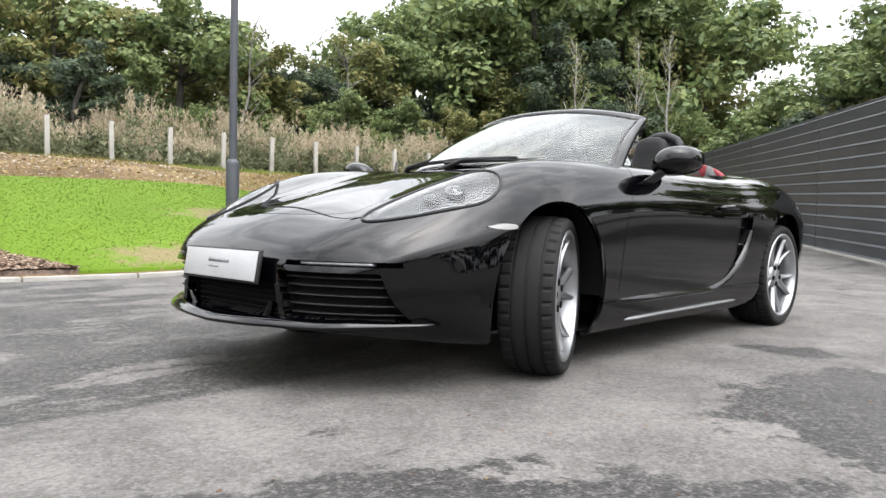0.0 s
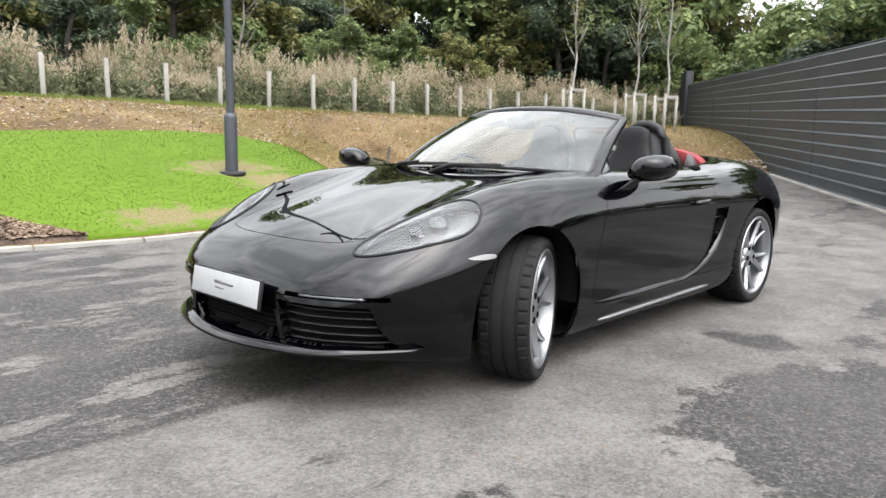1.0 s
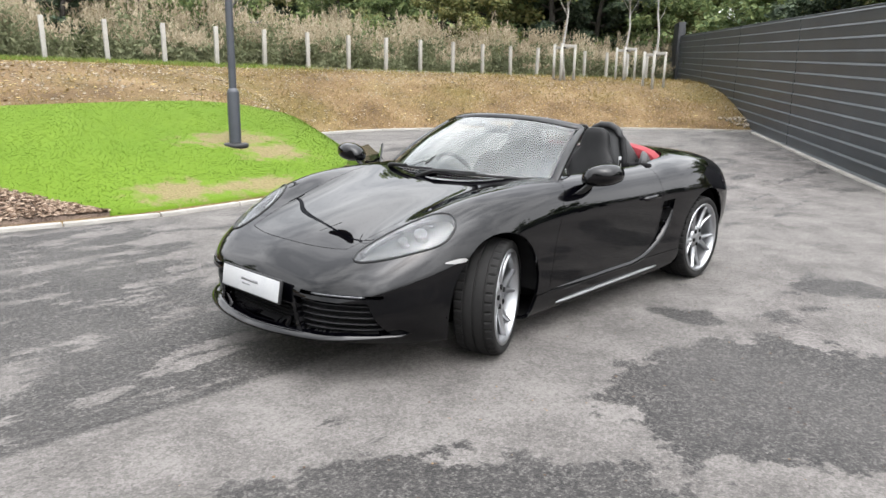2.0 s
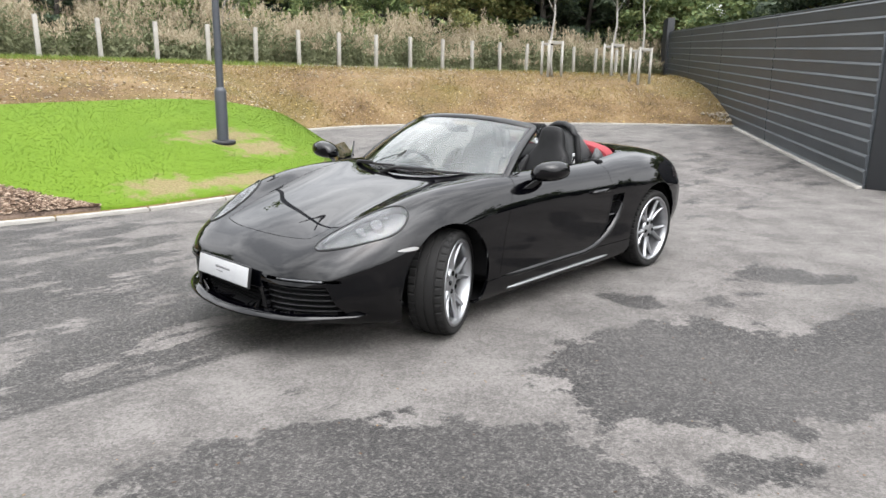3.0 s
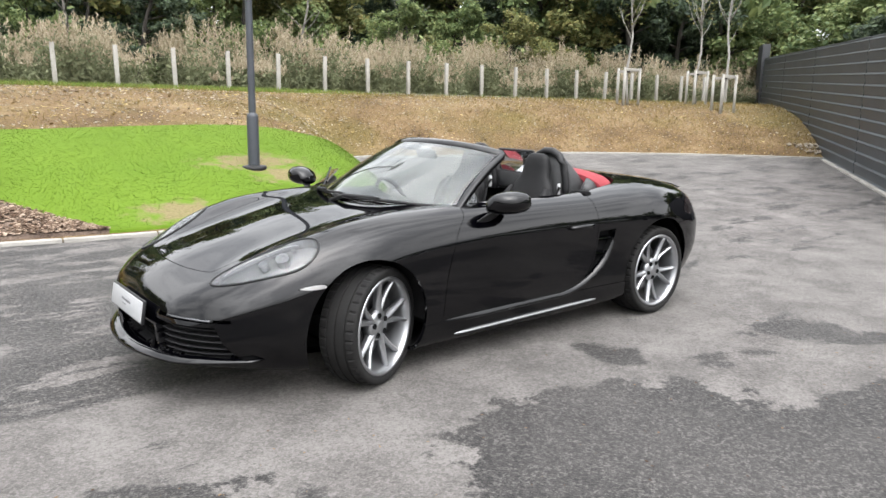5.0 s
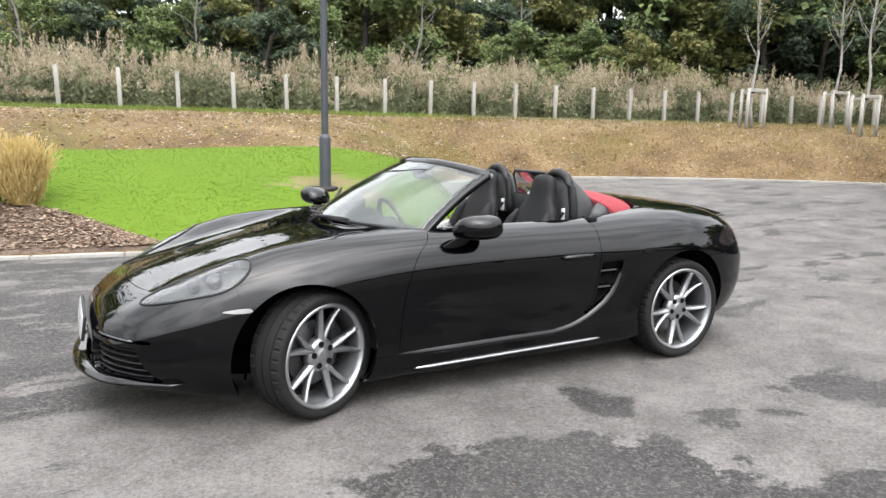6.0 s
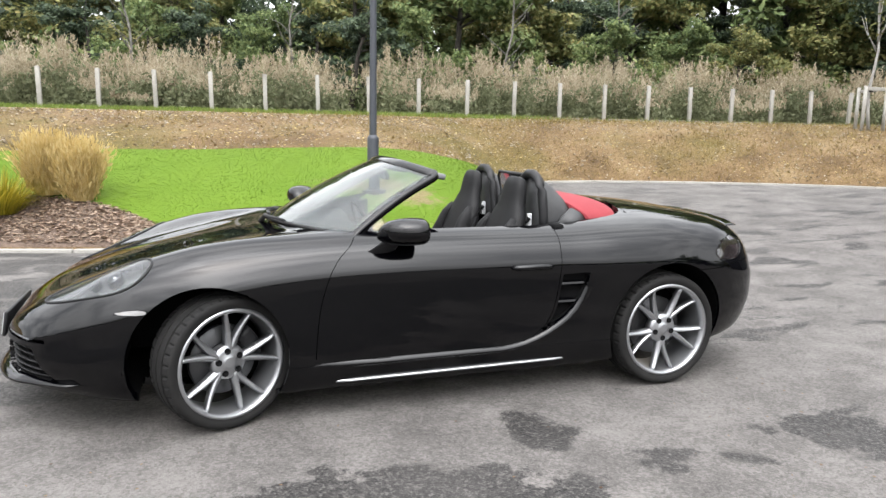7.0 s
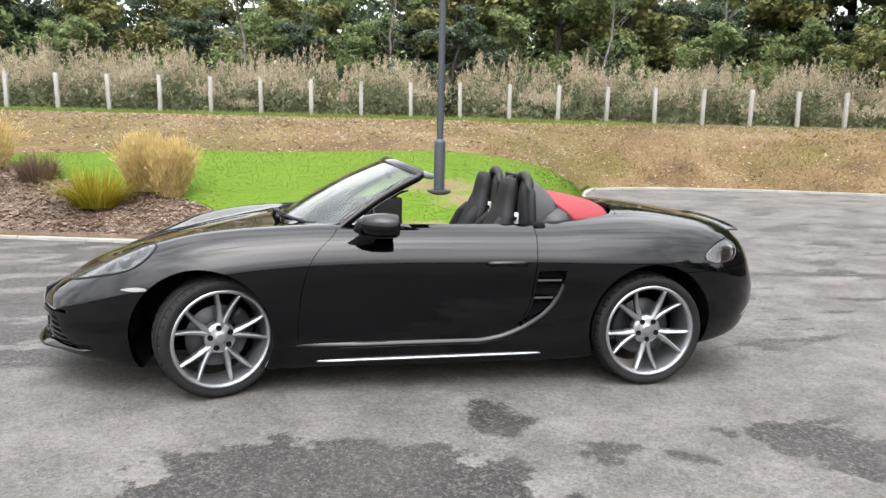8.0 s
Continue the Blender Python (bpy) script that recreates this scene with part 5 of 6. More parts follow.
def loft(levels, seg=26, e=0.7):
    """Rounded-box sections stacked along a line: (centre, half width in y, half depth, lean in degrees)."""
    bm = bmesh.new()
    rings = []
    for (x, y, z), hw, hd, lean in levels:
        m = Matrix.Rotation(radians(lean), 4, "Y")
        rings.append([bm.verts.new(Vector((x, y, z)) + m @ Vector((hd * math.copysign(abs(math.cos(a)) ** e, math.cos(a)), hw * math.copysign(abs(math.sin(a)) ** e, math.sin(a)), 0))) for a in np.linspace(0, 2 * math.pi, seg, endpoint=False)])
    for p, q in zip(rings, rings[1:]):
        for k in range(seg):
            bm.faces.new((p[k], p[(k + 1) % seg], q[(k + 1) % seg], q[k]))
    bm.faces.new(rings[0][::-1])
    bm.faces.new(rings[-1])
    bmesh.ops.recalc_face_normals(bm, faces=bm.faces)
    return bm


def upright(levels):
    """Sets a seat's sections further back, the lower ones more, so that it stands steeper."""
    return [((x + 0.035 + 0.055 * min(1.0, (1.162 - z) / 0.25), y, z), hw, hd, lean * 0.8) for (x, y, z), hw, hd, lean in levels]


def seat(y):
    back = part("seat", loft(upright([((0.225, y, 0.42), 0.17, 0.050, 18), ((0.245, y, 0.50), 0.205, 0.062, 18), ((0.285, y, 0.64), 0.225, 0.070, 18), ((0.330, y, 0.78), 0.222, 0.066, 19), ((0.370, y, 0.89), 0.200, 0.060, 19), ((0.400, y, 0.955), 0.165, 0.054, 19), ((0.425, y, 1.005), 0.122, 0.050, 18), ((0.450, y, 1.065), 0.112, 0.050, 16), ((0.468, y, 1.115), 0.102, 0.046, 14), ((0.480, y, 1.148), 0.080, 0.038, 12), ((0.485, y, 1.162), 0.046, 0.022, 12)])), leather, car, "black leather bucket seat with built-in headrest")
    for o in (-1, 1):
        part("side_bolster", loft(upright([((0.175, y + o * 0.185, 0.44), 0.030, 0.05, 18), ((0.205, y + o * 0.200, 0.56), 0.042, 0.065, 18), ((0.255, y + o * 0.200, 0.72), 0.040, 0.058, 18), ((0.310, y + o * 0.180, 0.86), 0.030, 0.045, 18), ((0.35, y + o * 0.165, 0.93), 0.014, 0.02, 18)]), 16), leather, back)
    part("seat_cushion", loft([((-0.26, y, 0.40), 0.17, 0.05, 95), ((-0.20, y, 0.405), 0.215, 0.065, 92), ((0.0, y, 0.395), 0.225, 0.070, 88), ((0.16, y, 0.375), 0.215, 0.065, 84), ((0.24, y, 0.37), 0.18, 0.05, 80)]), leather, back)
    bm = bmesh.new()
    tube(bm, [(0.505, y - 0.215, 0.94), (0.44, y - 0.235, 0.86), (0.40, y - 0.240, 0.70), (0.39, y - 0.245, 0.45)], 0.012, 6)
    part("seat_belt", bm, cloth_black, back)
    bm = bmesh.new()
    box(bm, (0.512, y - 0.205, 0.925), (0.026, 0.012, 0.085), Matrix.Identity(4), 0.004)
    part("belt_buckle", bm, plate_white, back, "pale belt guide")


cover_grey = varied("grey_side_trim", (0.024, 0.0245, 0.0255), (0.044, 0.0445, 0.0455), 12.0, 0.55, 200, 0.1, 0.001)


def roll_hoop(y):
    """An arched safety hoop with a dark fairing that slopes off behind it."""
    bm = bmesh.new()
    path = [(0.615, y - 0.165, 0.86), (0.612, y - 0.160, 0.98), (0.608, y - 0.140, 1.085), (0.605, y - 0.095, 1.150), (0.604, y - 0.035, 1.178), (0.604, y + 0.035, 1.178), (0.605, y + 0.095, 1.150), (0.608, y + 0.140, 1.085), (0.612, y + 0.160, 0.98), (0.615, y + 0.165, 0.86)]
    fine = []
    for a, b in zip(path, path[1:]):
        for t in (0, 0.5):
            fine.append(Vector(a).lerp(Vector(b), t))
    fine.append(Vector(path[-1]))
    tube(bm, fine, 0.027, 14)
    hoop = part("roll_hoop", bm, trim_black, car, "black roll hoop with fairing")
    bm = bmesh.new()
    rows = []
    for k in range(9):
        t = k / 8
        x = 0.606 + 0.250 * t
        top = 1.172 - 0.250 * t ** 1.5
        hw = 0.160 + 0.03 * t
        row = []
        for a in np.linspace(0, math.pi, 19):
            c, s_ = math.cos(a), math.sin(a)
            row.append(bm.verts.new((x, y + hw * math.copysign(abs(c) ** 0.62, c), 0.86 + (top - 0.86) * s_ ** 0.62)))
        rows.append(row)
    for p, q in zip(rows, rows[1:]):
        for i in range(18):
            bm.faces.new((p[i], p[i + 1], q[i + 1], q[i]))
    bm.faces.new(rows[0])
    bm.faces.new(rows[-1][::-1])
    bmesh.ops.recalc_face_normals(bm, faces=bm.faces)
    part("hoop_fairing", bm, cover_grey, hoop, "satin grey fairing")


for y_ in (-0.365, 0.365):
    seat(y_ * 0.95)
    roll_hoop(y_)
# wind deflector between the hoops
bm = bmesh.new()
wd_ = [(0.658, -0.17, 1.005), (0.64, -0.205, 1.135), (0.637, -0.18, 1.165), (0.637, 0.18, 1.165), (0.64, 0.205, 1.135), (0.658, 0.17, 1.005), (0.658, 0.0, 1.000), (0.658, -0.17, 1.005)]
tube(bm, wd_, 0.010, 8, False)
wdf = part("wind_deflector", bm, trim_black, car, "black framed clear wind deflector")
bm = bmesh.new()
box(bm, (0.648, 0, 1.083), (0.004, 0.37, 0.155))
smoked = glass_mat("smoked_pane", (0.52, 0.53, 0.54))
smoked.node_tree.nodes["Principled BSDF"].inputs["IOR"].default_value = 1.15
part("deflector_pane", bm, smoked, wdf, "smoked clear pane").visible_shadow = False
bm = bmesh.new()
box(bm, (0.668, 0, 0.945), (0.040, 0.50, 0.125), None, 0.012)
part("centre_panel", bm, cover_grey, car, "grey panel between the roll hoops")


def red_roof():
    """The folded fabric roof lying behind the hoops."""
    bm = bmesh.new()
    W = fast([(0.74, 0.655), (0.86, 0.645), (0.98, 0.622), (1.05, 0.590), (1.10, 0.52), (1.15, 0.38)])
    T = fast([(0.74, 1.052), (0.84, 1.056), (0.96, 1.046), (1.06, 1.025), (1.15, 0.995)])
    rows = []
    for x in np.linspace(0.74, 1.15, 20):
        row = []
        for a in np.linspace(0, math.pi, 41):
            c, s_ = math.cos(a), math.sin(a)
            row.append(bm.verts.new((x + 0.130 * (1 - s_) ** 1.5 * max(0, 1 - (x - 0.74) / 0.3), W(x) * math.copysign(abs(c) ** 0.72, c), 0.880 + (T(x) - 0.880) * s_ ** 0.62)))
        rows.append(row)
    for p, q in zip(rows, rows[1:]):
        for i in range(40):
            bm.faces.new((p[i], p[i + 1], q[i + 1], q[i]))
    bm.faces.new(rows[0])
    bm.faces.new(rows[-1][::-1])
    bmesh.ops.recalc_face_normals(bm, faces=bm.faces)
    return bm


roof_ = part("folded_roof", red_roof(), red_cloth, car, "red fabric folding roof, lowered")
for sd in (LEFT, RIGHT):
    bm = bmesh.new()
    front_ = []
    for o_ in (0.0, 0.030):
        front_.append([bm.verts.new(v) for v in ((0.600, sd * (0.668 - o_), 0.893), (0.70, sd * (0.648 - o_), 0.972), (0.745, sd * (0.620 - o_), 1.000), (0.83, sd * (0.612 - o_), 0.960), (0.905, sd * (0.624 - o_), 0.893))])
    a_, b_ = front_
    bm.faces.new(a_)
    bm.faces.new(b_[::-1])
    for i_ in range(5):
        bm.faces.new((a_[i_], b_[i_], b_[(i_ + 1) % 5], a_[(i_ + 1) % 5]))
    bmesh.ops.recalc_face_normals(bm, faces=bm.faces)
    bmesh.ops.bevel(bm, geom=list(bm.edges), offset=0.006, segments=2, affect="EDGES")
    part("roof_side_cover", bm, cover_grey, car, "dark grey roof side cover")
# tail spoiler lip
bm = bmesh.new()
rows_ = []
for w_ in np.linspace(-0.60, 0.60, 41):
    a_ = abs(w_)
    x_ = 1.950 - 0.16 * a_ ** 2
    z_ = 0.905 - 0.085 * a_ ** 1.9
    k_ = 1.0 if a_ < 0.5 else 1 - (a_ - 0.5) / 0.12
    rows_.append([bm.verts.new((x_ + dx, w_, z_ + dz * k_)) for dx, dz in ((-0.12, -0.012), (-0.04, 0.004), (0.012, 0.012), (0.026, 0.004), (0.018, -0.014), (-0.03, -0.030), (-0.12, -0.04))])
for p_, q_ in zip(rows_, rows_[1:]):
    for i_ in range(7):
        bm.faces.new((p_[i_], p_[(i_ + 1) % 7], q_[(i_ + 1) % 7], q_[i_]))
bm.faces.new(rows_[0][::-1])
bm.faces.new(rows_[-1])
bmesh.ops.recalc_face_normals(bm, faces=bm.faces)
part("tail_spoiler", bm, paint, car)
bm = bmesh.new()
lathe(bm, [(0.0, 0.005), (0.018, 0.004), (0.024, 0.0)], 20, "z")
bg_ = part("bonnet_badge", bm, crest_gold, car, "small gold badge")
bg_.matrix_basis = Matrix.Translation((-1.885, 0.0, 0.645)) @ Matrix.Rotation(radians(-20), 4, "Y")
# bright crease that runs along the sill and up behind the intake
SIDE = GRID[30:116, 40:-40].reshape(-1, 3)


def side_w(x, z):
    """Half-width of the flank at this place."""
    d = np.abs(SIDE[:, 0] - x) + np.abs(SIDE[:, 2] - z) + 9 * (SIDE[:, 1] < 0.7)
    k = np.argsort(d)[:6]
    wt = 1 / (d[k] + 1e-4)
    return float((SIDE[k, 1] * wt).sum() / wt.sum())


CREASE = [(x_, 0.281 + 0.008 * x_) for x_ in np.linspace(-0.76, 0.24, 26)] + [(0.30, 0.292), (0.36, 0.304), (0.42, 0.325), (0.48, 0.352), (0.54, 0.388), (0.60, 0.432), (0.65, 0.482), (0.69, 0.540), (0.715, 0.60)]
for sd in (LEFT, RIGHT):
    bm = bmesh.new()
    rows_ = []
    for i_, (x_, z_) in enumerate(CREASE):
        a_, b_ = CREASE[max(i_ - 1, 0)], CREASE[min(i_ + 1, len(CREASE) - 1)]
        d_ = Vector((b_[0] - a_[0], b_[1] - a_[1])).normalized()
        u_ = (-d_.y, d_.x)
        w_ = side_w(x_, z_)
        k_ = min(1.0, (i_ + 1) / 10) * min(1.0, (len(CREASE) - i_) / 4)
        rows_.append([bm.verts.new((x_ + u_[0] * h_, sd * (w_ + o_ * k_), z_ + u_[1] * h_)) for o_, h_ in ((-0.014, 0.020), (-0.002, 0.018), (0.020, 0.000), (0.018, -0.010), (-0.012, -0.026))])
    for p_, q_ in zip(rows_, rows_[1:]):
        for i_ in range(4):
            bm.faces.new((p_[i_], p_[i_ + 1], q_[i_ + 1], q_[i_]))
    bmesh.ops.recalc_face_normals(bm, faces=bm.faces)
    part("sill_crease", bm, paint, car)
# the far door stands open on its front hinges, its mirror with it
HINGE = Matrix.Translation((-0.70, 0.84, 0)) @ Matrix.Rotation(radians(55), 4, "Z") @ Matrix.Translation((0.70, -0.84, 0))
doors[1].matrix_basis = HINGE
tagged(doors[1], "black door standing open")
mirrors[1].matrix_basis = HINGE
WHOLE.free()

# ---- planting and woodland ----
rng = np.random.default_rng(7)


def leaf_cloud(centres, normals_out, size, rng_, long=1.5, droop=0.3):
    """Kite-shaped leaves at the centres, roughly facing outwards: vertices and faces."""
    n = len(centres)
    out = normals_out + rng_.normal(0, 0.55, (n, 3))
    out /= np.linalg.norm(out, axis=1, keepdims=True) + 1e-9
    t = rng_.normal(0, 1, (n, 3))
    t[:, 2] -= droop
    t -= out * (t * out).sum(1, keepdims=True)
    t /= np.linalg.norm(t, axis=1, keepdims=True) + 1e-9
    b = np.cross(out, t)
    s = size * rng_.uniform(0.6, 1.35, (n, 1))
    v = np.stack([centres - t * s * long * 0.5, centres + b * s * 0.42 + out * s * 0.10, centres + t * s * long * 0.5, centres - b * s * 0.42 + out * s * 0.10], 1)
    f = np.arange(n * 4).reshape(n, 4)
    return v.reshape(-1, 3), f


def two_tone(name, sets, mats):
    """One mesh of several leaf sets, each with its own material."""
    V, F, I, k = [], [], [], 0
    for i, (v, f) in enumerate(sets):
        V.append(v)
        F += (f + k).tolist()
        I += [i] * len(f)
        k += len(v)
    me = bpy.data.meshes.new(name)
    me.from_pydata(np.concatenate(V).tolist(), [], F)
    for m in mats:
        me.materials.append(m)
    me.polygons.foreach_set("material_index", I)
    me.update()
    return new(name, me)


def tree_proto(seed, height, spread, leaf_mat, leaves, low=0.12, size=0.19, label=""):
    """A tree with a tapered trunk, limbs and a ragged crown of leaf clumps."""
    r = np.random.default_rng(seed)
    top = tagged(new("tree"), label, "tree", group="woodland trees")
    bm = bmesh.new()
    lean = r.normal(0, 0.05, 2)
    spine = [Vector((lean[0] * z_ * (1 + 0.3 * math.sin(z_)), lean[1] * z_, z_)) for z_ in np.linspace(-0.3, height * 0.9, 10)]
    tube(bm, spine, [0.020 * height * (1 - 0.088 * i) for i in range(10)], 8)
    tips = []
    for i in range(22):
        t = r.uniform(low + 0.06, 0.92)
        p0 = spine[0].lerp(spine[-1], t)
        a = r.uniform(0, 2 * math.pi)
        ln_ = spread * (1.05 - 0.65 * abs(t - 0.45)) * r.uniform(0.55, 1.05)
        p1 = p0 + Vector((math.cos(a) * ln_ * 0.55, math.sin(a) * ln_ * 0.55, ln_ * 0.22))
        p2 = p0 + Vector((math.cos(a) * ln_, math.sin(a) * ln_, ln_ * r.uniform(0.05, 0.5)))
        rr = 0.010 * height * (1 - 0.7 * t)
        tube(bm, [p0, p1, p2], [rr, rr * 0.6, rr * 0.15], 5)
        tips.append((p1, ln_ * 0.34))
        tips.append((p2, ln_ * 0.38))
    for k in range(3):
        tips.append((spine[-1 - k], spread * 0.35))
    trunk = part("trunk", bm, bark, top)
    C, N = [], []
    per = leaves // len(tips)
    for c, rad in tips:
        d = r.normal(0, 1, (per, 3))
        d /= np.linalg.norm(d, axis=1, keepdims=True)
        q = rad * r.uniform(0.25, 1.0, (per, 1)) ** 0.6 * np.array([1.0, 1.0, 0.72])
        q = q * (0.8 + 0.35 * np.sin(d[:, :1] * 7 + seed) * np.cos(d[:, 1:2] * 6))
        C.append(np.array(c) + d * q)
        N.append(d + np.array([0, 0, 0.5]))
    v, f = leaf_cloud(np.concatenate(C), np.concatenate(N), size, r)
    me = bpy.data.meshes.new("crown")
    me.from_pydata(v.tolist(), [], f.tolist())
    me.materials.append(leaf_mat)
    crown = new("crown", me)
    crown.parent = top
    return top


PROTOS = [
    tree_proto(1, 9.0, 2.7, leaf_green, 8600, 0.10, 0.165, "green broadleaf woodland tree in early autumn"),
    tree_proto(2, 8.0, 2.5, leaf_olive, 7800, 0.08, 0.155, "olive and yellowing woodland tree in early autumn"),
    tree_proto(3, 10.0, 2.6, leaf_dark, 9000, 0.05, 0.165, "dark green dense woodland tree"),
    tree_proto(4, 7.5, 2.6, leaf_green, 7800, 0.02, 0.15, "bushy green woodland tree with low branches"),
    tree_proto(5, 6.0, 2.4, leaf_olive, 7600, 0.0, 0.14, "low bushy tree with yellow-brown leaves"),
]
SPOTS = []
for row, (off, step, hs) in enumerate(((5.0, 2.5, 0.62), (7.6, 2.9, 0.86), (11.0, 3.4, 1.02), (15.0, 4.2, 1.15))):
    x_ = -26.0 + row
    while x_ < 44:
        SPOTS.append((x_ + rng.uniform(-0.8, 0.8), off + rng.uniform(-0.9, 0.9), hs, row))
        x_ += step * rng.uniform(0.8, 1.2)
used_proto = set()
for x_, off, hs, row in SPOTS:
    y_ = float(post_y(x_)) + off
    az = math.degrees(math.atan2(y_ + 2.5, x_ + 3.5))
    k = hs * rng.uniform(0.86, 1.20) * 1.10
    if az <= 38:
        k *= 1.85
    # the wood's skyline dips in the middle of the clearing
    rise = 20.0 if 38 < az < 57 else 11.0 if 96.5 < az < 100.5 else 20.5 - 0.2 * min(max(az - 70, 0), 10) if az >= 57 else 25.0
    pick = int(rng.choice([3, 4, 2, 1], p=[0.35, 0.25, 0.25, 0.15]) if row == 0 else rng.choice([0, 1, 2, 3], p=[0.35, 0.25, 0.22, 0.18]))
    if az > 76 and pick in (0, 3) and 2 in used_proto and rng.uniform(0, 1) < 0.6:
        pick = 2
    if pick not in used_proto:
        rise = 20.5
    k = min(k, (0.6 + math.hypot(x_ + 3.5, y_ + 2.5) * math.tan(radians(rise + rng.uniform(-1.6, 1.2))) - float(land_z(x_, y_))) / (8.9, 7.9, 9.8, 7.5, 6.1)[pick])
    m = Matrix.Translation((x_, y_, float(land_z(x_, y_)) - 0.1)) @ Matrix.Rotation(rng.uniform(0, 6.28), 4, "Z") @ Matrix.Diagonal((k * rng.uniform(0.95, 1.2), k * rng.uniform(0.95, 1.2), k, 1))
    if pick in used_proto:
        copy_thing(PROTOS[pick], m)
    else:
        used_proto.add(pick)
        PROTOS[pick].matrix_basis = m
for i in range(26):
    # beyond the dark fence
    s_, o_ = -2 + (i % 13) * 2.3 + rng.uniform(-0.6, 0.6), 4.5 + 4.5 * (i // 13) + rng.uniform(0, 1.5)
    p_ = WALL_A + WALL_D * s_ + WALL_N * o_
    k = rng.uniform(0.85, 1.1) * (1.05 if i < 13 else 1.5) * (0.55 if s_ < 3.5 else 0.92 if s_ < 7.5 else 1.12)
    copy_thing(PROTOS[int(rng.integers(0, 4))], Matrix.Translation((p_.x, p_.y, 0.1)) @ Matrix.Rotation(rng.uniform(0, 6.28), 4, "Z") @ Matrix.Diagonal((k * 1.1, k * 1.1, k, 1)))
for i in range(7):
    # a nearer row fills the gaps above the fence
    p_ = WALL_A + WALL_D * (7.5 + 2.1 * i) + WALL_N * (3.4 + 0.7 * (i % 2))
    k = 0.78 + 0.07 * (i % 3)
    copy_thing(PROTOS[(0, 3, 2, 0, 3, 1, 0)[i]], Matrix.Translation((p_.x, p_.y, 0.1)) @ Matrix.Rotation(1.3 * i, 4, "Z") @ Matrix.Diagonal((k * 1.15, k * 1.15, k, 1)))
# unseen tree copies added behind the camera and to the side, a dark horizon for the paint to reflect
for i in range(38):
    a = radians(-185 + i * 4.6)
    R = 24 + 3 * (i % 3)
    x_, y_ = 2 + R * math.cos(a) * 1.25, -2 + R * math.sin(a)
    k = rng.uniform(0.40, 0.50) if i < 25 else rng.uniform(0.64, 0.80)
    copy_thing(PROTOS[int(rng.integers(0, 4))], Matrix.Translation((x_, y_, -0.1)) @ Matrix.Rotation(rng.uniform(0, 6.28), 4, "Z") @ Matrix.Diagonal((0.45 * 2.8, 0.45 * 2.8, k, 1)))


def slim_trunk(x, off, h, lean, seed):
    """A thin, nearly bare tree at the edge of the wood."""
    r = np.random.default_rng(seed)
    y = float(post_y(x)) + off
    t = tagged(new("bare_tree"), "slim grey-barked tree, nearly bare, at the wood's edge", "tree", group="bare trees")
    t.location = (x, y, float(land_z(x, y)) - 0.1)
    bm = bmesh.new()
    sp = [Vector((lean * k + 0.07 * math.sin(k * 1.3 + seed), 0.05 * math.cos(k * 1.9 + seed), h * k / 9)) for k in range(10)]
    tube(bm, sp, [0.060 * (1 - 0.085 * k) for k in range(10)], 8)
    part("trunk", bm, slim_bark, t)
    for k in range(16):
        f = r.uniform(1.5, 8.8)
        p0 = sp[int(f)].lerp(sp[int(f) + 1], f % 1)
        a, L = r.uniform(0, 6.28), h * r.uniform(0.08, 0.20)
        p1 = p0 + Vector((math.cos(a) * L * 0.5, math.sin(a) * L * 0.5, L * 0.45))
        bm = bmesh.new()
        tube(bm, [p0, p1, p1 + Vector((math.cos(a + 0.4) * L * 0.5, math.sin(a + 0.4) * L * 0.5, L * r.uniform(0.1, 0.7)))], [0.022, 0.014, 0.004], 5)
        part("branch", bm, slim_bark, t)


slim_bark = varied("grey_pale_bark", (0.060, 0.056, 0.048), (0.150, 0.142, 0.125), 3.0, 0.9, 25, 0.5, 0.02)
slim_trunk(8.15, 4.0, 5.2, 0.07, 1)
slim_trunk(-2.9, 4.2, 4.8, -0.05, 2)
slim_trunk(1.4, 4.1, 4.2, 0.03, 3)
slim_trunk(12.6, 4.3, 4.8, -0.04, 4)
# a dead branch leaning out over the weeds
dead = tagged(new("fallen_branch"), "bare grey branch fallen over the weeds", "branch")
dead.location = (8.1, float(post_y(8.1)) + 3.6, 0.0)
bm = bmesh.new()
zb_ = float(land_z(8.1, float(post_y(8.1)) + 3.6))
tube(bm, [(-0.7, 0.2, zb_ - 0.1), (-0.35, 0.1, zb_ + 0.95), (0.1, 0.0, zb_ + 1.42), (0.9, -0.1, zb_ + 1.45), (1.6, -0.1, zb_ + 1.25), (2.1, -0.1, zb_ + 1.02)], [0.05, 0.045, 0.04, 0.034, 0.026, 0.012], 7)
part("limb", bm, slim_bark, dead)
bm = bmesh.new()
tube(bm, [(0.9, -0.1, zb_ + 1.45), (1.2, -0.15, zb_ + 1.75), (1.7, -0.15, zb_ + 1.9)], [0.022, 0.014, 0.005], 6)
part("twig", bm, slim_bark, dead)


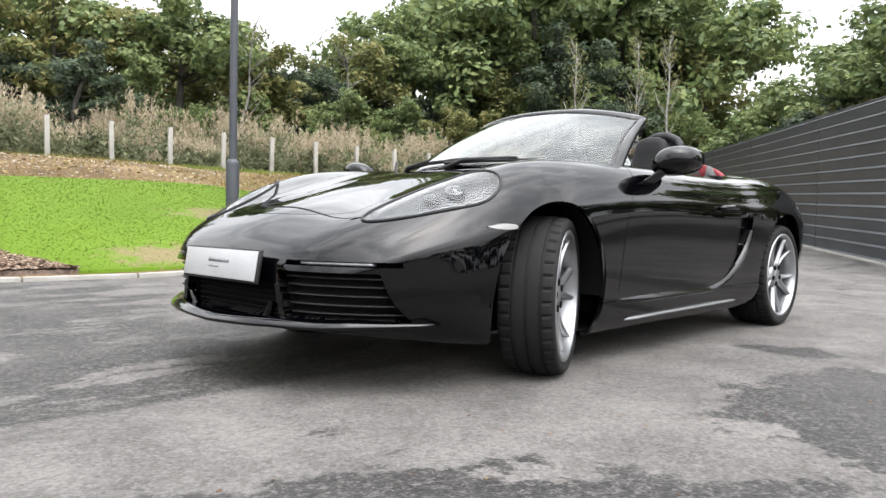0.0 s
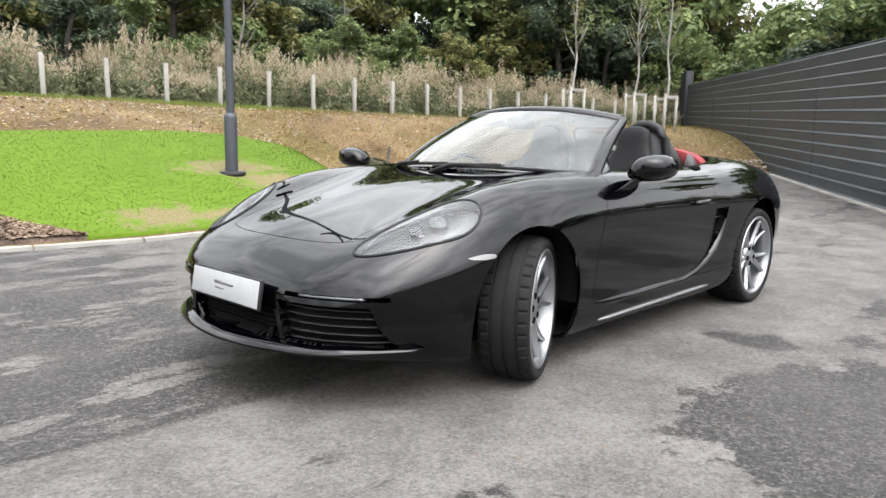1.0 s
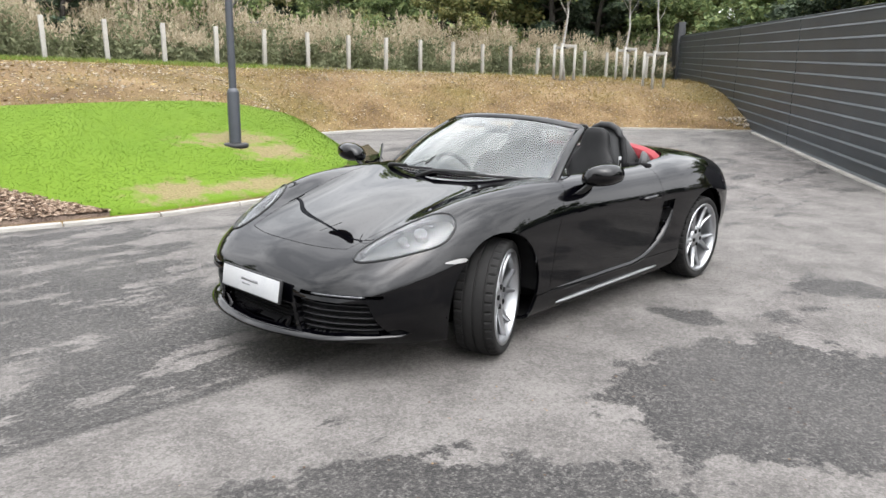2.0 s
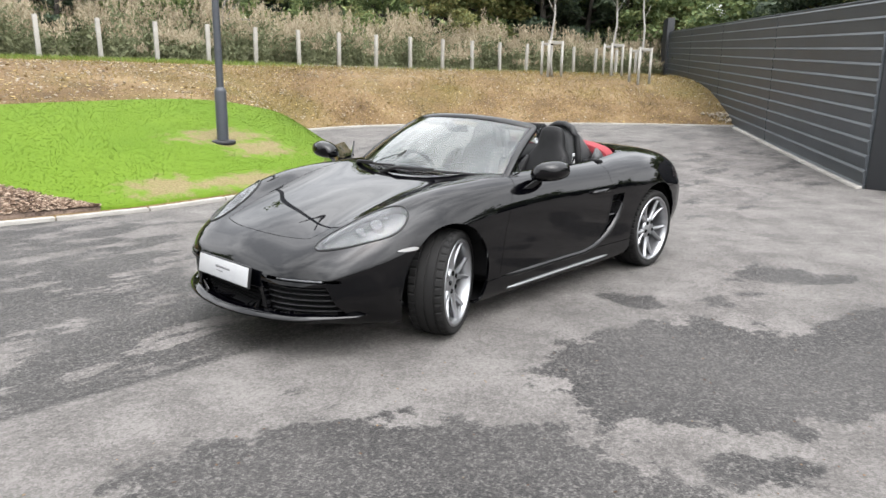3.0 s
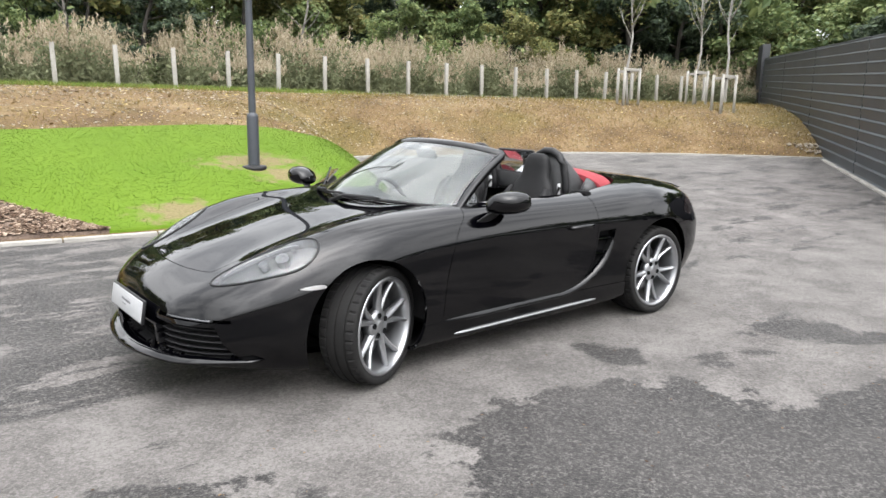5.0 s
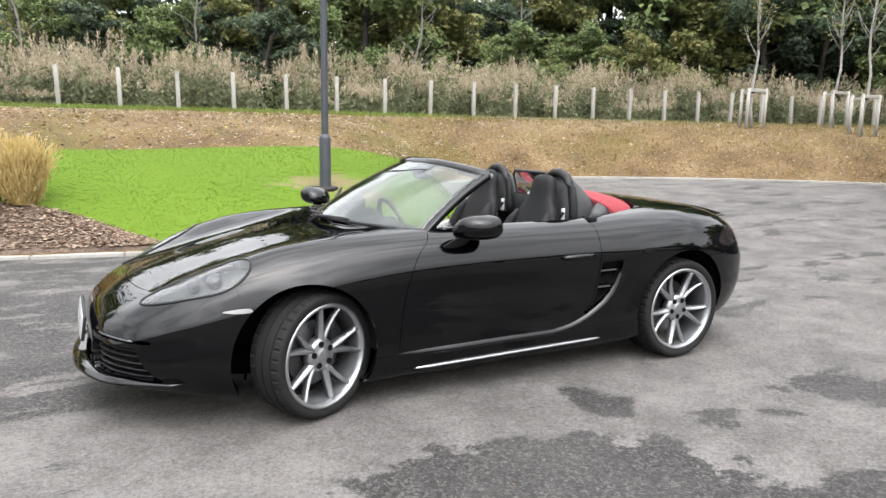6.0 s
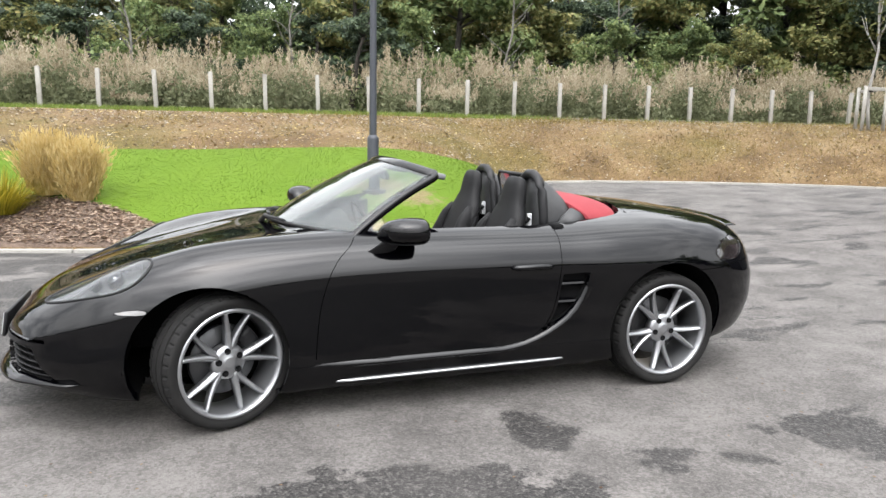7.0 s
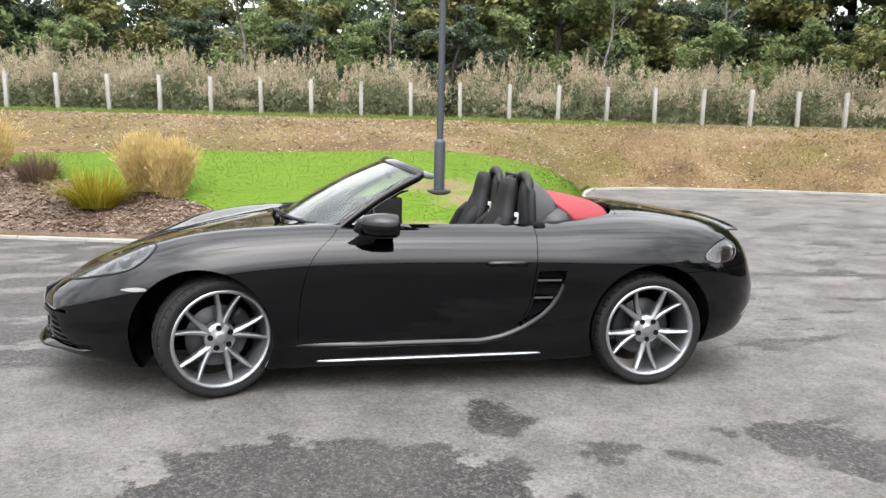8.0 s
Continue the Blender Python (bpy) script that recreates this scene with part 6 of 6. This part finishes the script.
def thicket(name, n, near, far, tall, size, material, label, seed, x0=-30, x1=46, m=420):
    """Bushy undergrowth between two lines behind the posts: heaped leaf clumps of uneven height."""
    r = np.random.default_rng(seed)
    cx = r.uniform(x0, x1, m)
    cy = post_y(cx) + r.uniform(near, far, m)
    cr = r.uniform(0.7, 1.5, m)
    ch = tall * r.uniform(0.55, 1.05, m)
    i = r.integers(0, m, n)
    d = r.normal(0, 1, (n, 3))
    d /= np.linalg.norm(d, axis=1, keepdims=True)
    q = r.uniform(0.35, 1.0, n) ** 0.5
    c = np.stack([cx[i] + d[:, 0] * cr[i] * q, cy[i] + d[:, 1] * cr[i] * q, land_z(cx[i], cy[i]) + ch[i] * np.abs(d[:, 2]) * q + 0.05], -1)
    v, f = leaf_cloud(c, d + np.array([0, 0, 0.4]), size, r)
    tagged(mesh_np(name, v.tolist(), f.tolist(), material), label, "undergrowth", kind="stuff")


thicket("undergrowth", 52000, 4.6, 8.0, 2.4, 0.17, leaf_green, "dense green undergrowth at the wood's edge", 51)
thicket("deep_wood", 30000, 13.0, 20.0, 8.6, 0.30, leaf_dark, "dark mass of the wood behind its edge", 52, -30, 4, 200)
thicket("deep_wood", 36000, 13.0, 20.0, 7.2, 0.30, leaf_green, "green mass of the wood behind its edge", 53, 4, 46, 240)


def blades(px, py, pz, h, w, lean, r):
    """Upright tapering blades as single triangles."""
    n = len(px)
    a = r.uniform(0, 2 * math.pi, n)
    dx, dy = np.cos(a) * w, np.sin(a) * w
    l = r.normal(0, lean, (n, 2))
    v = np.stack([np.stack([px - dx, py - dy, pz], -1), np.stack([px + dx, py + dy, pz], -1), np.stack([px + l[:, 0] * h, py + l[:, 1] * h, pz + h], -1)], 1)
    return v.reshape(-1, 3), np.arange(n * 3).reshape(n, 3)


def scatter(n, x0, x1, low, high, r):
    x = r.uniform(x0, x1, n)
    t = r.uniform(0, 1, n)
    y = low(x) + (high(x) - low(x)) * t
    return x, y


# tall dry weeds behind the posts
def tall_weeds():
    r = np.random.default_rng(21)
    m = 620
    cx, cy = scatter(m, -22, 34, lambda q: post_y(q) + 0.35, lambda q: post_y(q) + 4.2, r)
    patch = np.array([noise.noise(Vector((a * 0.5, b * 0.5, 3.1))) for a, b in zip(cx, cy)])
    ch = np.clip(1.0 + 0.95 * patch + r.normal(0, 0.30, m) + 0.12 * (cy - post_y(cx)), 0.45, 2.1)
    per = 9
    n = m * per
    rad = np.abs(r.normal(0, 0.17, n))
    ang = r.uniform(0, 2 * math.pi, n)
    x, y = np.repeat(cx, per) + rad * np.cos(ang), np.maximum(np.repeat(cy, per) + rad * np.sin(ang), 0)
    y = np.maximum(y, post_y(x) + 0.15)
    z = land_z(x, y)
    h = np.repeat(ch, per) * r.uniform(0.84, 1.06, n)
    lean = np.stack([np.cos(ang), np.sin(ang)], -1) * (rad * 0.9)[:, None] + r.normal(0, 0.06, (n, 2))
    sv, sf = blades(x, y, z - 0.05, h * 0.92, 0.006, 0.08, r)
    k = 20
    t = r.uniform(0.05, 0.78, (n, k))
    c = np.stack([x[:, None] + lean[:, :1] * t + r.normal(0, 0.10, (n, k)), y[:, None] + lean[:, 1:] * t + r.normal(0, 0.10, (n, k)), z[:, None] + h[:, None] * t], -1).reshape(-1, 3)
    gv, gf = leaf_cloud(c, r.normal(0, 1, c.shape), 0.064, r, 2.2, 0.2)
    k2 = 30
    t = r.uniform(0.70, 1.06, (n, k2))
    wide = 0.080 * (1.14 - t)[..., None] / 0.44
    o = r.normal(0, 1, (n, k2, 2)) * wide
    c = np.stack([x[:, None] + lean[:, :1] * t + o[..., 0], y[:, None] + lean[:, 1:] * t + o[..., 1], z[:, None] + h[:, None] * t], -1).reshape(-1, 3)
    out = r.normal(0, 1, c.shape) * np.array([1, 1, 0.25])
    pv, pf = leaf_cloud(c, out, 0.028, r, 4.2, -2.2)
    ob = two_tone("tall_weeds", [(sv, sf), (gv, gf), (pv, pf)], [weed_green, weed_green, weed_dry])
    tagged(ob, "tall dry weeds with pale seed heads", "weeds", kind="stuff")


tall_weeds()


def lawn_grass():
    r = np.random.default_rng(5)
    x, y = scatter(190000, -12, 4.6, over_kerb, lambda q: np.maximum(lawn_top(q), kerb_y(q) + 0.14), r)
    keep = (y > np.where(x < -1.25, mulch_top(np.minimum(x, -1.25)), -9) + 0.02)
    for bx, by, rx, ry in ((-0.40, 4.42, 0.55, 0.26), (1.15, 5.80, 0.75, 0.30), (1.45, 5.25, 0.5, 0.3), (0.6, 4.35, 0.8, 0.2)):
        q = np.hypot((x - bx) / rx, (y - by) / ry)
        keep &= (q + r.normal(0, 0.18, len(x)) > 1.0) | (r.uniform(0, 1, len(x)) < 0.16)
    x, y = x[keep], y[keep]
    v, f = blades(x, y, land_z(x, y) + 0.036, r.uniform(0.006, 0.014, len(x)), 0.008, 1.2, r)
    ob = mesh_np("lawn_grass", v.tolist(), f.tolist(), grass_blade)
    tagged(ob, "short bright green lawn grass", "grass", kind="stuff")
    # a thin green margin along the top of the bank, and dry tufts over it
    x, y = scatter(60000, -20, 24, lambda q: post_y(q) - 0.62, lambda q: post_y(q) + 0.1, r)
    keep = r.uniform(0, 1, len(x)) < np.clip(1.0 - (x - 4) / 5, 0.05, 1.0)
    x, y = x[keep], y[keep]
    v, f = blades(x, y, land_z(x, y) - 0.01, r.uniform(0.05, 0.16, len(x)), 0.008, 0.4, r)
    ob = mesh_np("verge_grass", v.tolist(), f.tolist(), verge_blade)
    tagged(ob, "thin green grass along the bank top", "grass", kind="stuff")
    x, y = scatter(60000, -14, 24, lambda q: np.maximum(np.where(q < 4.6, lawn_top(np.clip(q, -14, 4.6)), 0), kerb_y(q)) + 0.15, lambda q: post_y(q), r)
    d = np.array([noise.noise(Vector((a * 0.45, b * 0.6, 9.0))) for a, b in zip(x, y)])
    keep = r.uniform(-0.55, 0.75, len(x)) < d + 0.055 * (x - 6)
    x, y = x[keep], y[keep]
    v, f = blades(x, y, land_z(x, y) - 0.01, r.uniform(0.03, 0.13, len(x)), 0.007, 0.6, r)
    ob = mesh_np("bank_tufts", v.tolist(), f.tolist(), tuft_straw)
    tagged(ob, "sparse yellow-green tufts on the bank", "grass", kind="stuff")


lawn_grass()


def flakes(n, x0, x1, low, high, lift, s0, s1, flat, r):
    """Small irregular lumps strewn on the land: squashed octahedra."""
    x, y = scatter(n, x0, x1, low, high, r)
    z = land_z(x, y) + lift
    s = r.uniform(s0, s1, n) * r.uniform(0.5, 1.0, n)
    ax = r.uniform(0, 2 * math.pi, n)
    el = r.uniform(0.5, 1.0, n)
    u = np.stack([np.cos(ax), np.sin(ax), r.normal(0, 0.2, n)], -1)
    w = np.stack([-np.sin(ax), np.cos(ax), r.normal(0, 0.2, n)], -1)
    t = np.stack([r.normal(0, 0.15, n), r.normal(0, 0.15, n), np.ones(n)], -1)
    c = np.stack([x, y, z], -1)
    v = np.stack([c + u * s[:, None], c + w * (s * el)[:, None], c - u * (s * r.uniform(0.6, 1, n))[:, None], c - w * (s * el)[:, None], c + t * (s * flat)[:, None], c - t * (s * flat)[:, None]], 1)
    tri = np.array([[0, 1, 4], [1, 2, 4], [2, 3, 4], [3, 0, 4], [1, 0, 5], [2, 1, 5], [3, 2, 5], [0, 3, 5]])
    f = (np.arange(n) * 6)[:, None, None] + tri[None]
    return v.reshape(-1, 3), f.reshape(-1, 3)


r_ = np.random.default_rng(31)
v_, f_ = flakes(11000, -9, -1.25, over_kerb, lambda q: np.maximum(mulch_top(q), kerb_y(q) + 0.14), 0.075, 0.014, 0.048, 0.26, r_)
tagged(mesh_np("bark_chips", v_.tolist(), f_.tolist(), chip), "loose brown bark chips", "mulch", kind="stuff")
v_, f_ = flakes(15000, -14, 26, lambda q: np.maximum(np.where(q < 4.6, lawn_top(np.clip(q, -14, 4.6)), 0), kerb_y(q)) + 0.15, lambda q: post_y(q) - 0.3, 0.004, 0.008, 0.050, 0.45, r_)
tagged(mesh_np("bank_stones", v_.tolist(), f_.tolist(), pebble), "pale stones and clods on the bank", "stones", kind="stuff")
v_, f_ = flakes(9000, -14, 26, lambda q: np.maximum(np.where(q < 4.6, lawn_top(np.clip(q, -14, 4.6)), 0), kerb_y(q)) + 0.15, lambda q: post_y(q) - 0.3, 0.010, 0.020, 0.060, 0.14, r_)
tagged(mesh_np("fallen_leaves", v_.tolist(), f_.tolist(), dead_leaf), "pale yellow fallen leaves on the bank", "leaves", kind="stuff")
v_, f_ = flakes(160, 14.8, 15.9, lambda q: kerb_y(q) + 0.25, lambda q: kerb_y(q) + 1.0, 0.03, 0.03, 0.12, 0.6, r_)
tagged(mesh_np("rubble", v_.tolist(), f_.tolist(), pebble), "small heap of pale rubble beside the fence", "rubble", kind="stuff")


# ---- posts along the top of the bank ----
def bank_posts():
    first = None
    for i in range(-13, 18):
        x = 1.72 + 1.313 * i
        y = float(post_y(x))
        m = Matrix.Translation((x, y, float(land_z(x, y)) - 0.05)) @ pose(0, 0, 0, rng.normal(0, 0.9), rng.normal(0, 0.9), -7.4)
        if first is None:
            bm = bmesh.new()
            box(bm, (0, 0, 0.53), (0.100, 0.085, 1.06), None, 0.010)
            first = link_bm("fence_post", bm, post_pale)
            tagged(first, "pale square fence post on the bank", "post", group="posts along the bank")
            first.matrix_basis = m
        else:
            copy_thing(first, m)
    # low edging between the posts
    bm = bmesh.new()
    for i in range(-13, 17):
        x0, x1 = 1.72 + 1.313 * i + 0.06, 1.72 + 1.313 * (i + 1) - 0.06
        xm, L = (x0 + x1) / 2, (x1 - x0)
        box(bm, (xm, float(post_y(xm)), float(land_z(xm, float(post_y(xm)))) + 0.01), (L, 0.04, 0.11))
    tagged(link_bm("edging", bm, concrete, False), "low pale edging between the posts", "edging", kind="structure")


bank_posts()


# ---- lamp post on the lawn ----
def lamp_post(x, y):
    z = float(land_z(x, y)) + 0.03
    lamp = tagged(new("street_lamp"), "dark grey steel lamp post standing in the lawn", "lamp post")
    lamp.location = (x, y, z)
    bm = bmesh.new()
    lathe(bm, [(0.0, -0.05), (0.175, -0.05), (0.175, 0.012), (0.160, 0.020), (0.10, 0.030), (0.0, 0.03)], 32, "z")
    part("base_collar", bm, trim_black, lamp, "dark round base collar")
    bm = bmesh.new()
    lathe(bm, [(0.080, -0.1), (0.080, 0.690), (0.076, 0.715), (0.056, 0.745), (0.050, 0.75)], 28, "z")
    part("sleeve", bm, pole_grey, lamp)
    bm = bmesh.new()
    lathe(bm, [(0.050, 0.74), (0.046, 2.6), (0.040, 4.9), (0.0, 4.92)], 24, "z")
    part("pole", bm, pole_grey, lamp)
    bm = bmesh.new()
    tube(bm, [(-0.38, 0.0, 4.45), (0.38, 0.0, 4.45)], 0.018, 8)
    part("cross_arm", bm, pole_grey, lamp)
    bm = bmesh.new()
    lathe(bm, [(0.0, 5.10), (0.05, 5.10), (0.26, 4.98), (0.27, 4.955), (0.24, 4.94), (0.05, 4.92), (0.0, 4.92)], 28, "z")
    part("lantern", bm, pole_grey, lamp, "flat dark lantern head")


lamp_post(1.05, 5.60)


# ---- young staked birches by the fence ----
def birch_tree(x, y, h, seed):
    r = np.random.default_rng(seed)
    z = float(land_z(x, y))
    t = tagged(new("birch"), "young pale-barked birch tied to stakes", "tree", group="young birches")
    t.location = (x, y, z)
    bm = bmesh.new()
    sp = [Vector((0.05 * math.sin(k * 1.1 + seed), 0.04 * math.cos(k * 1.7 + seed), h * k / 9 - 0.05)) for k in range(10)]
    tube(bm, sp, [0.045 * (1 - 0.09 * k) for k in range(10)], 8)
    part("trunk", bm, birch, t)
    tips = []
    for k in range(26):
        f = r.uniform(0.38, 0.98)
        p0 = sp[0].lerp(sp[-1], f)
        a = r.uniform(0, 6.28)
        L = (0.4 + 1.0 * (1 - f)) * r.uniform(0.6, 1.1)
        p1 = p0 + Vector((math.cos(a) * L * 0.32, math.sin(a) * L * 0.32, L * 0.5))
        p2 = p0 + Vector((math.cos(a) * L * 0.5, math.sin(a) * L * 0.5, L))
        bm = bmesh.new()
        tube(bm, [p0, p1, p2], [0.014, 0.009, 0.003], 5)
        part("branch", bm, birch, t)
        tips += [np.array(p0.lerp(p2, q)) for q in (0.5, 0.8, 1.0)]
    c = np.repeat(np.array(tips), 5, 0) + r.normal(0, 0.12, (len(tips) * 5, 3))
    v, f = leaf_cloud(c, r.normal(0, 1, c.shape), 0.060, r)
    me = bpy.data.meshes.new("leaves")
    me.from_pydata(v.tolist(), [], f.tolist())
    me.materials.append(leaf_olive)
    lv = new("leaves", me)
    lv.parent = t
    s = tagged(new("tree_stakes"), "three pale timber stakes with cross rails round a birch", "tree stakes", group="tree stakes")
    s.location = (x, y, z)
    for k, (dx, dy) in enumerate(((-0.36, -0.15), (0.36, -0.15), (0.0, 0.36))):
        bm = bmesh.new()
        tube(bm, [(dx, dy, -0.2), (dx, dy, 1.08)], 0.042, 8)
        part("stake", bm, post_pale, s)
    bm = bmesh.new()
    box(bm, (0, -0.15, 1.02), (0.82, 0.03, 0.09), None, 0.004)
    part("cross_rail", bm, post_pale, s)
    bm = bmesh.new()
    box(bm, (0, 0.10, 0.98), (0.03, 0.52, 0.08), None, 0.004)
    part("cross_rail", bm, post_pale, s)
    bm = bmesh.new()
    lathe(bm, [(0.060, 0.95), (0.066, 0.97), (0.066, 1.01), (0.060, 1.03)], 14, "z")
    part("tie", bm, trim_black, s, "black tree tie")


birch_tree(14.95, 9.75, 4.6, 3)
birch_tree(18.2, 9.45, 5.2, 4)
birch_tree(16.6, 7.55, 5.0, 5)


# ---- planting in the mulch bed ----
def grass_clump(name, x, y, n, h, spread, lean, w, material, label, head=None, seed=1, cat="grass"):
    """A tuft of arching blades, with feathery heads where it has them."""
    r = np.random.default_rng(seed)
    z = float(land_z(x, y)) + 0.05
    V, F, I, k = [], [], [], 0
    a = r.uniform(0, 2 * math.pi, n)
    out = np.abs(r.normal(0, lean, n))
    hh = h * r.uniform(0.28, 1.05, n)
    rad = spread * np.sqrt(r.uniform(0, 1, n))
    for i in range(n):
        d = np.array([math.cos(a[i]), math.sin(a[i]), 0])
        s_ = np.array([-math.sin(a[i]), math.cos(a[i]), 0]) * w
        p0 = d * rad[i] * 0.5
        p1 = p0 + d * out[i] * hh[i] * 0.35 + np.array([0, 0, hh[i] * 0.38])
        p2 = p0 + d * out[i] * hh[i] * 1.0 + np.array([0, 0, hh[i] * (1.0 - 0.28 * out[i])])
        V += [p0 - s_, p0 + s_, p1 + s_ * 0.8, p1 - s_ * 0.8, p2]
        F += [(k, k + 1, k + 2, k + 3), (k + 3, k + 2, k + 4)]
        I += [0, 0]
        k += 5
        if head is not None:
            for q in np.linspace(0.0, 1.0, 22):
                c = p1 + (p2 - p1) * (-0.05 + 1.15 * q) + r.normal(0, 0.030, 3)
                up = (p2 - p1) / (np.linalg.norm(p2 - p1) + 1e-9)
                o = r.normal(0, 1, 3) * 0.0055
                V += [c - up * 0.035 - o, c + o * 0.6, c + up * 0.055 + o, c - o * 1.4]
                F.append((k, k + 1, k + 2, k + 3))
                I.append(1)
                k += 4
    me = bpy.data.meshes.new(name)
    me.from_pydata([tuple(v) for v in V], [], F)
    me.materials.append(material)
    if head is not None:
        me.materials.append(head)
    me.polygons.foreach_set("material_index", I)
    me.update()
    ob = new(name, me)
    ob.location = (x, y, z)
    return tagged(ob, label, cat)


grass_clump("feather_grass", -2.66, 5.66, 620, 0.72, 0.28, 0.20, 0.0028, plume_straw, "straw-coloured feathery grass clump in the mulch", plume_straw, 1)
grass_clump("feather_grass", -3.08, 5.95, 700, 0.76, 0.32, 0.22, 0.0028, plume_straw, "broad straw-coloured feathery grass clump in the mulch", plume_straw, 2)
grass_clump("yellow_shrub", -3.60, 5.52, 1000, 0.62, 0.58, 0.85, 0.0075, shrub_yellow, "spiky yellow-green evergreen clump in the mulch", None, 3, "shrub")
grass_clump("brown_shrub", -4.75, 6.75, 700, 0.48, 0.50, 0.55, 0.0060, twig_brown, "dull brown dried shrub in the mulch", None, 4, "shrub")
grass_clump("brown_shrub", -5.55, 6.35, 600, 0.60, 0.50, 0.50, 0.0050, twig_brown, "tall brown dried shrub in the mulch", None, 6, "shrub")
grass_clump("feather_grass", -5.6, 7.2, 380, 0.85, 0.28, 0.30, 0.0030, plume_straw, "straw-coloured feathery grass clump in the mulch", plume_straw, 8)


# ---- crumbs of leaf and grit on the asphalt round the car ----
def litter():
    r = np.random.default_rng(77)
    n = 260
    x, y = r.uniform(-3.6, 2.6, n), r.uniform(-3.2, -0.85, n)
    z = road_z(x, y) + 0.0015
    a = r.uniform(0, 2 * math.pi, n)
    s_ = r.uniform(0.003, 0.011, n)
    u = np.stack([np.cos(a), np.sin(a), 0 * a], -1) * s_[:, None]
    w = np.stack([-np.sin(a), np.cos(a), 0 * a], -1) * (s_ * r.uniform(0.3, 0.8, n))[:, None]
    c = np.stack([x, y, z], -1)
    up = np.stack([0 * a, 0 * a, s_ * 0.35], -1)
    v = np.stack([c - u, c + w + up * 0.3, c + u, c - w + up * 0.3, c + up], 1)
    f = (np.arange(n) * 5)[:, None, None] + np.array([[0, 1, 4], [1, 2, 4], [2, 3, 4], [3, 0, 4]])[None]
    tagged(mesh_np("leaf_litter", v.reshape(-1, 3).tolist(), f.reshape(-1, 3).tolist(), twig_brown), "tiny dark crumbs of leaf on the asphalt", "litter", kind="stuff")


litter()
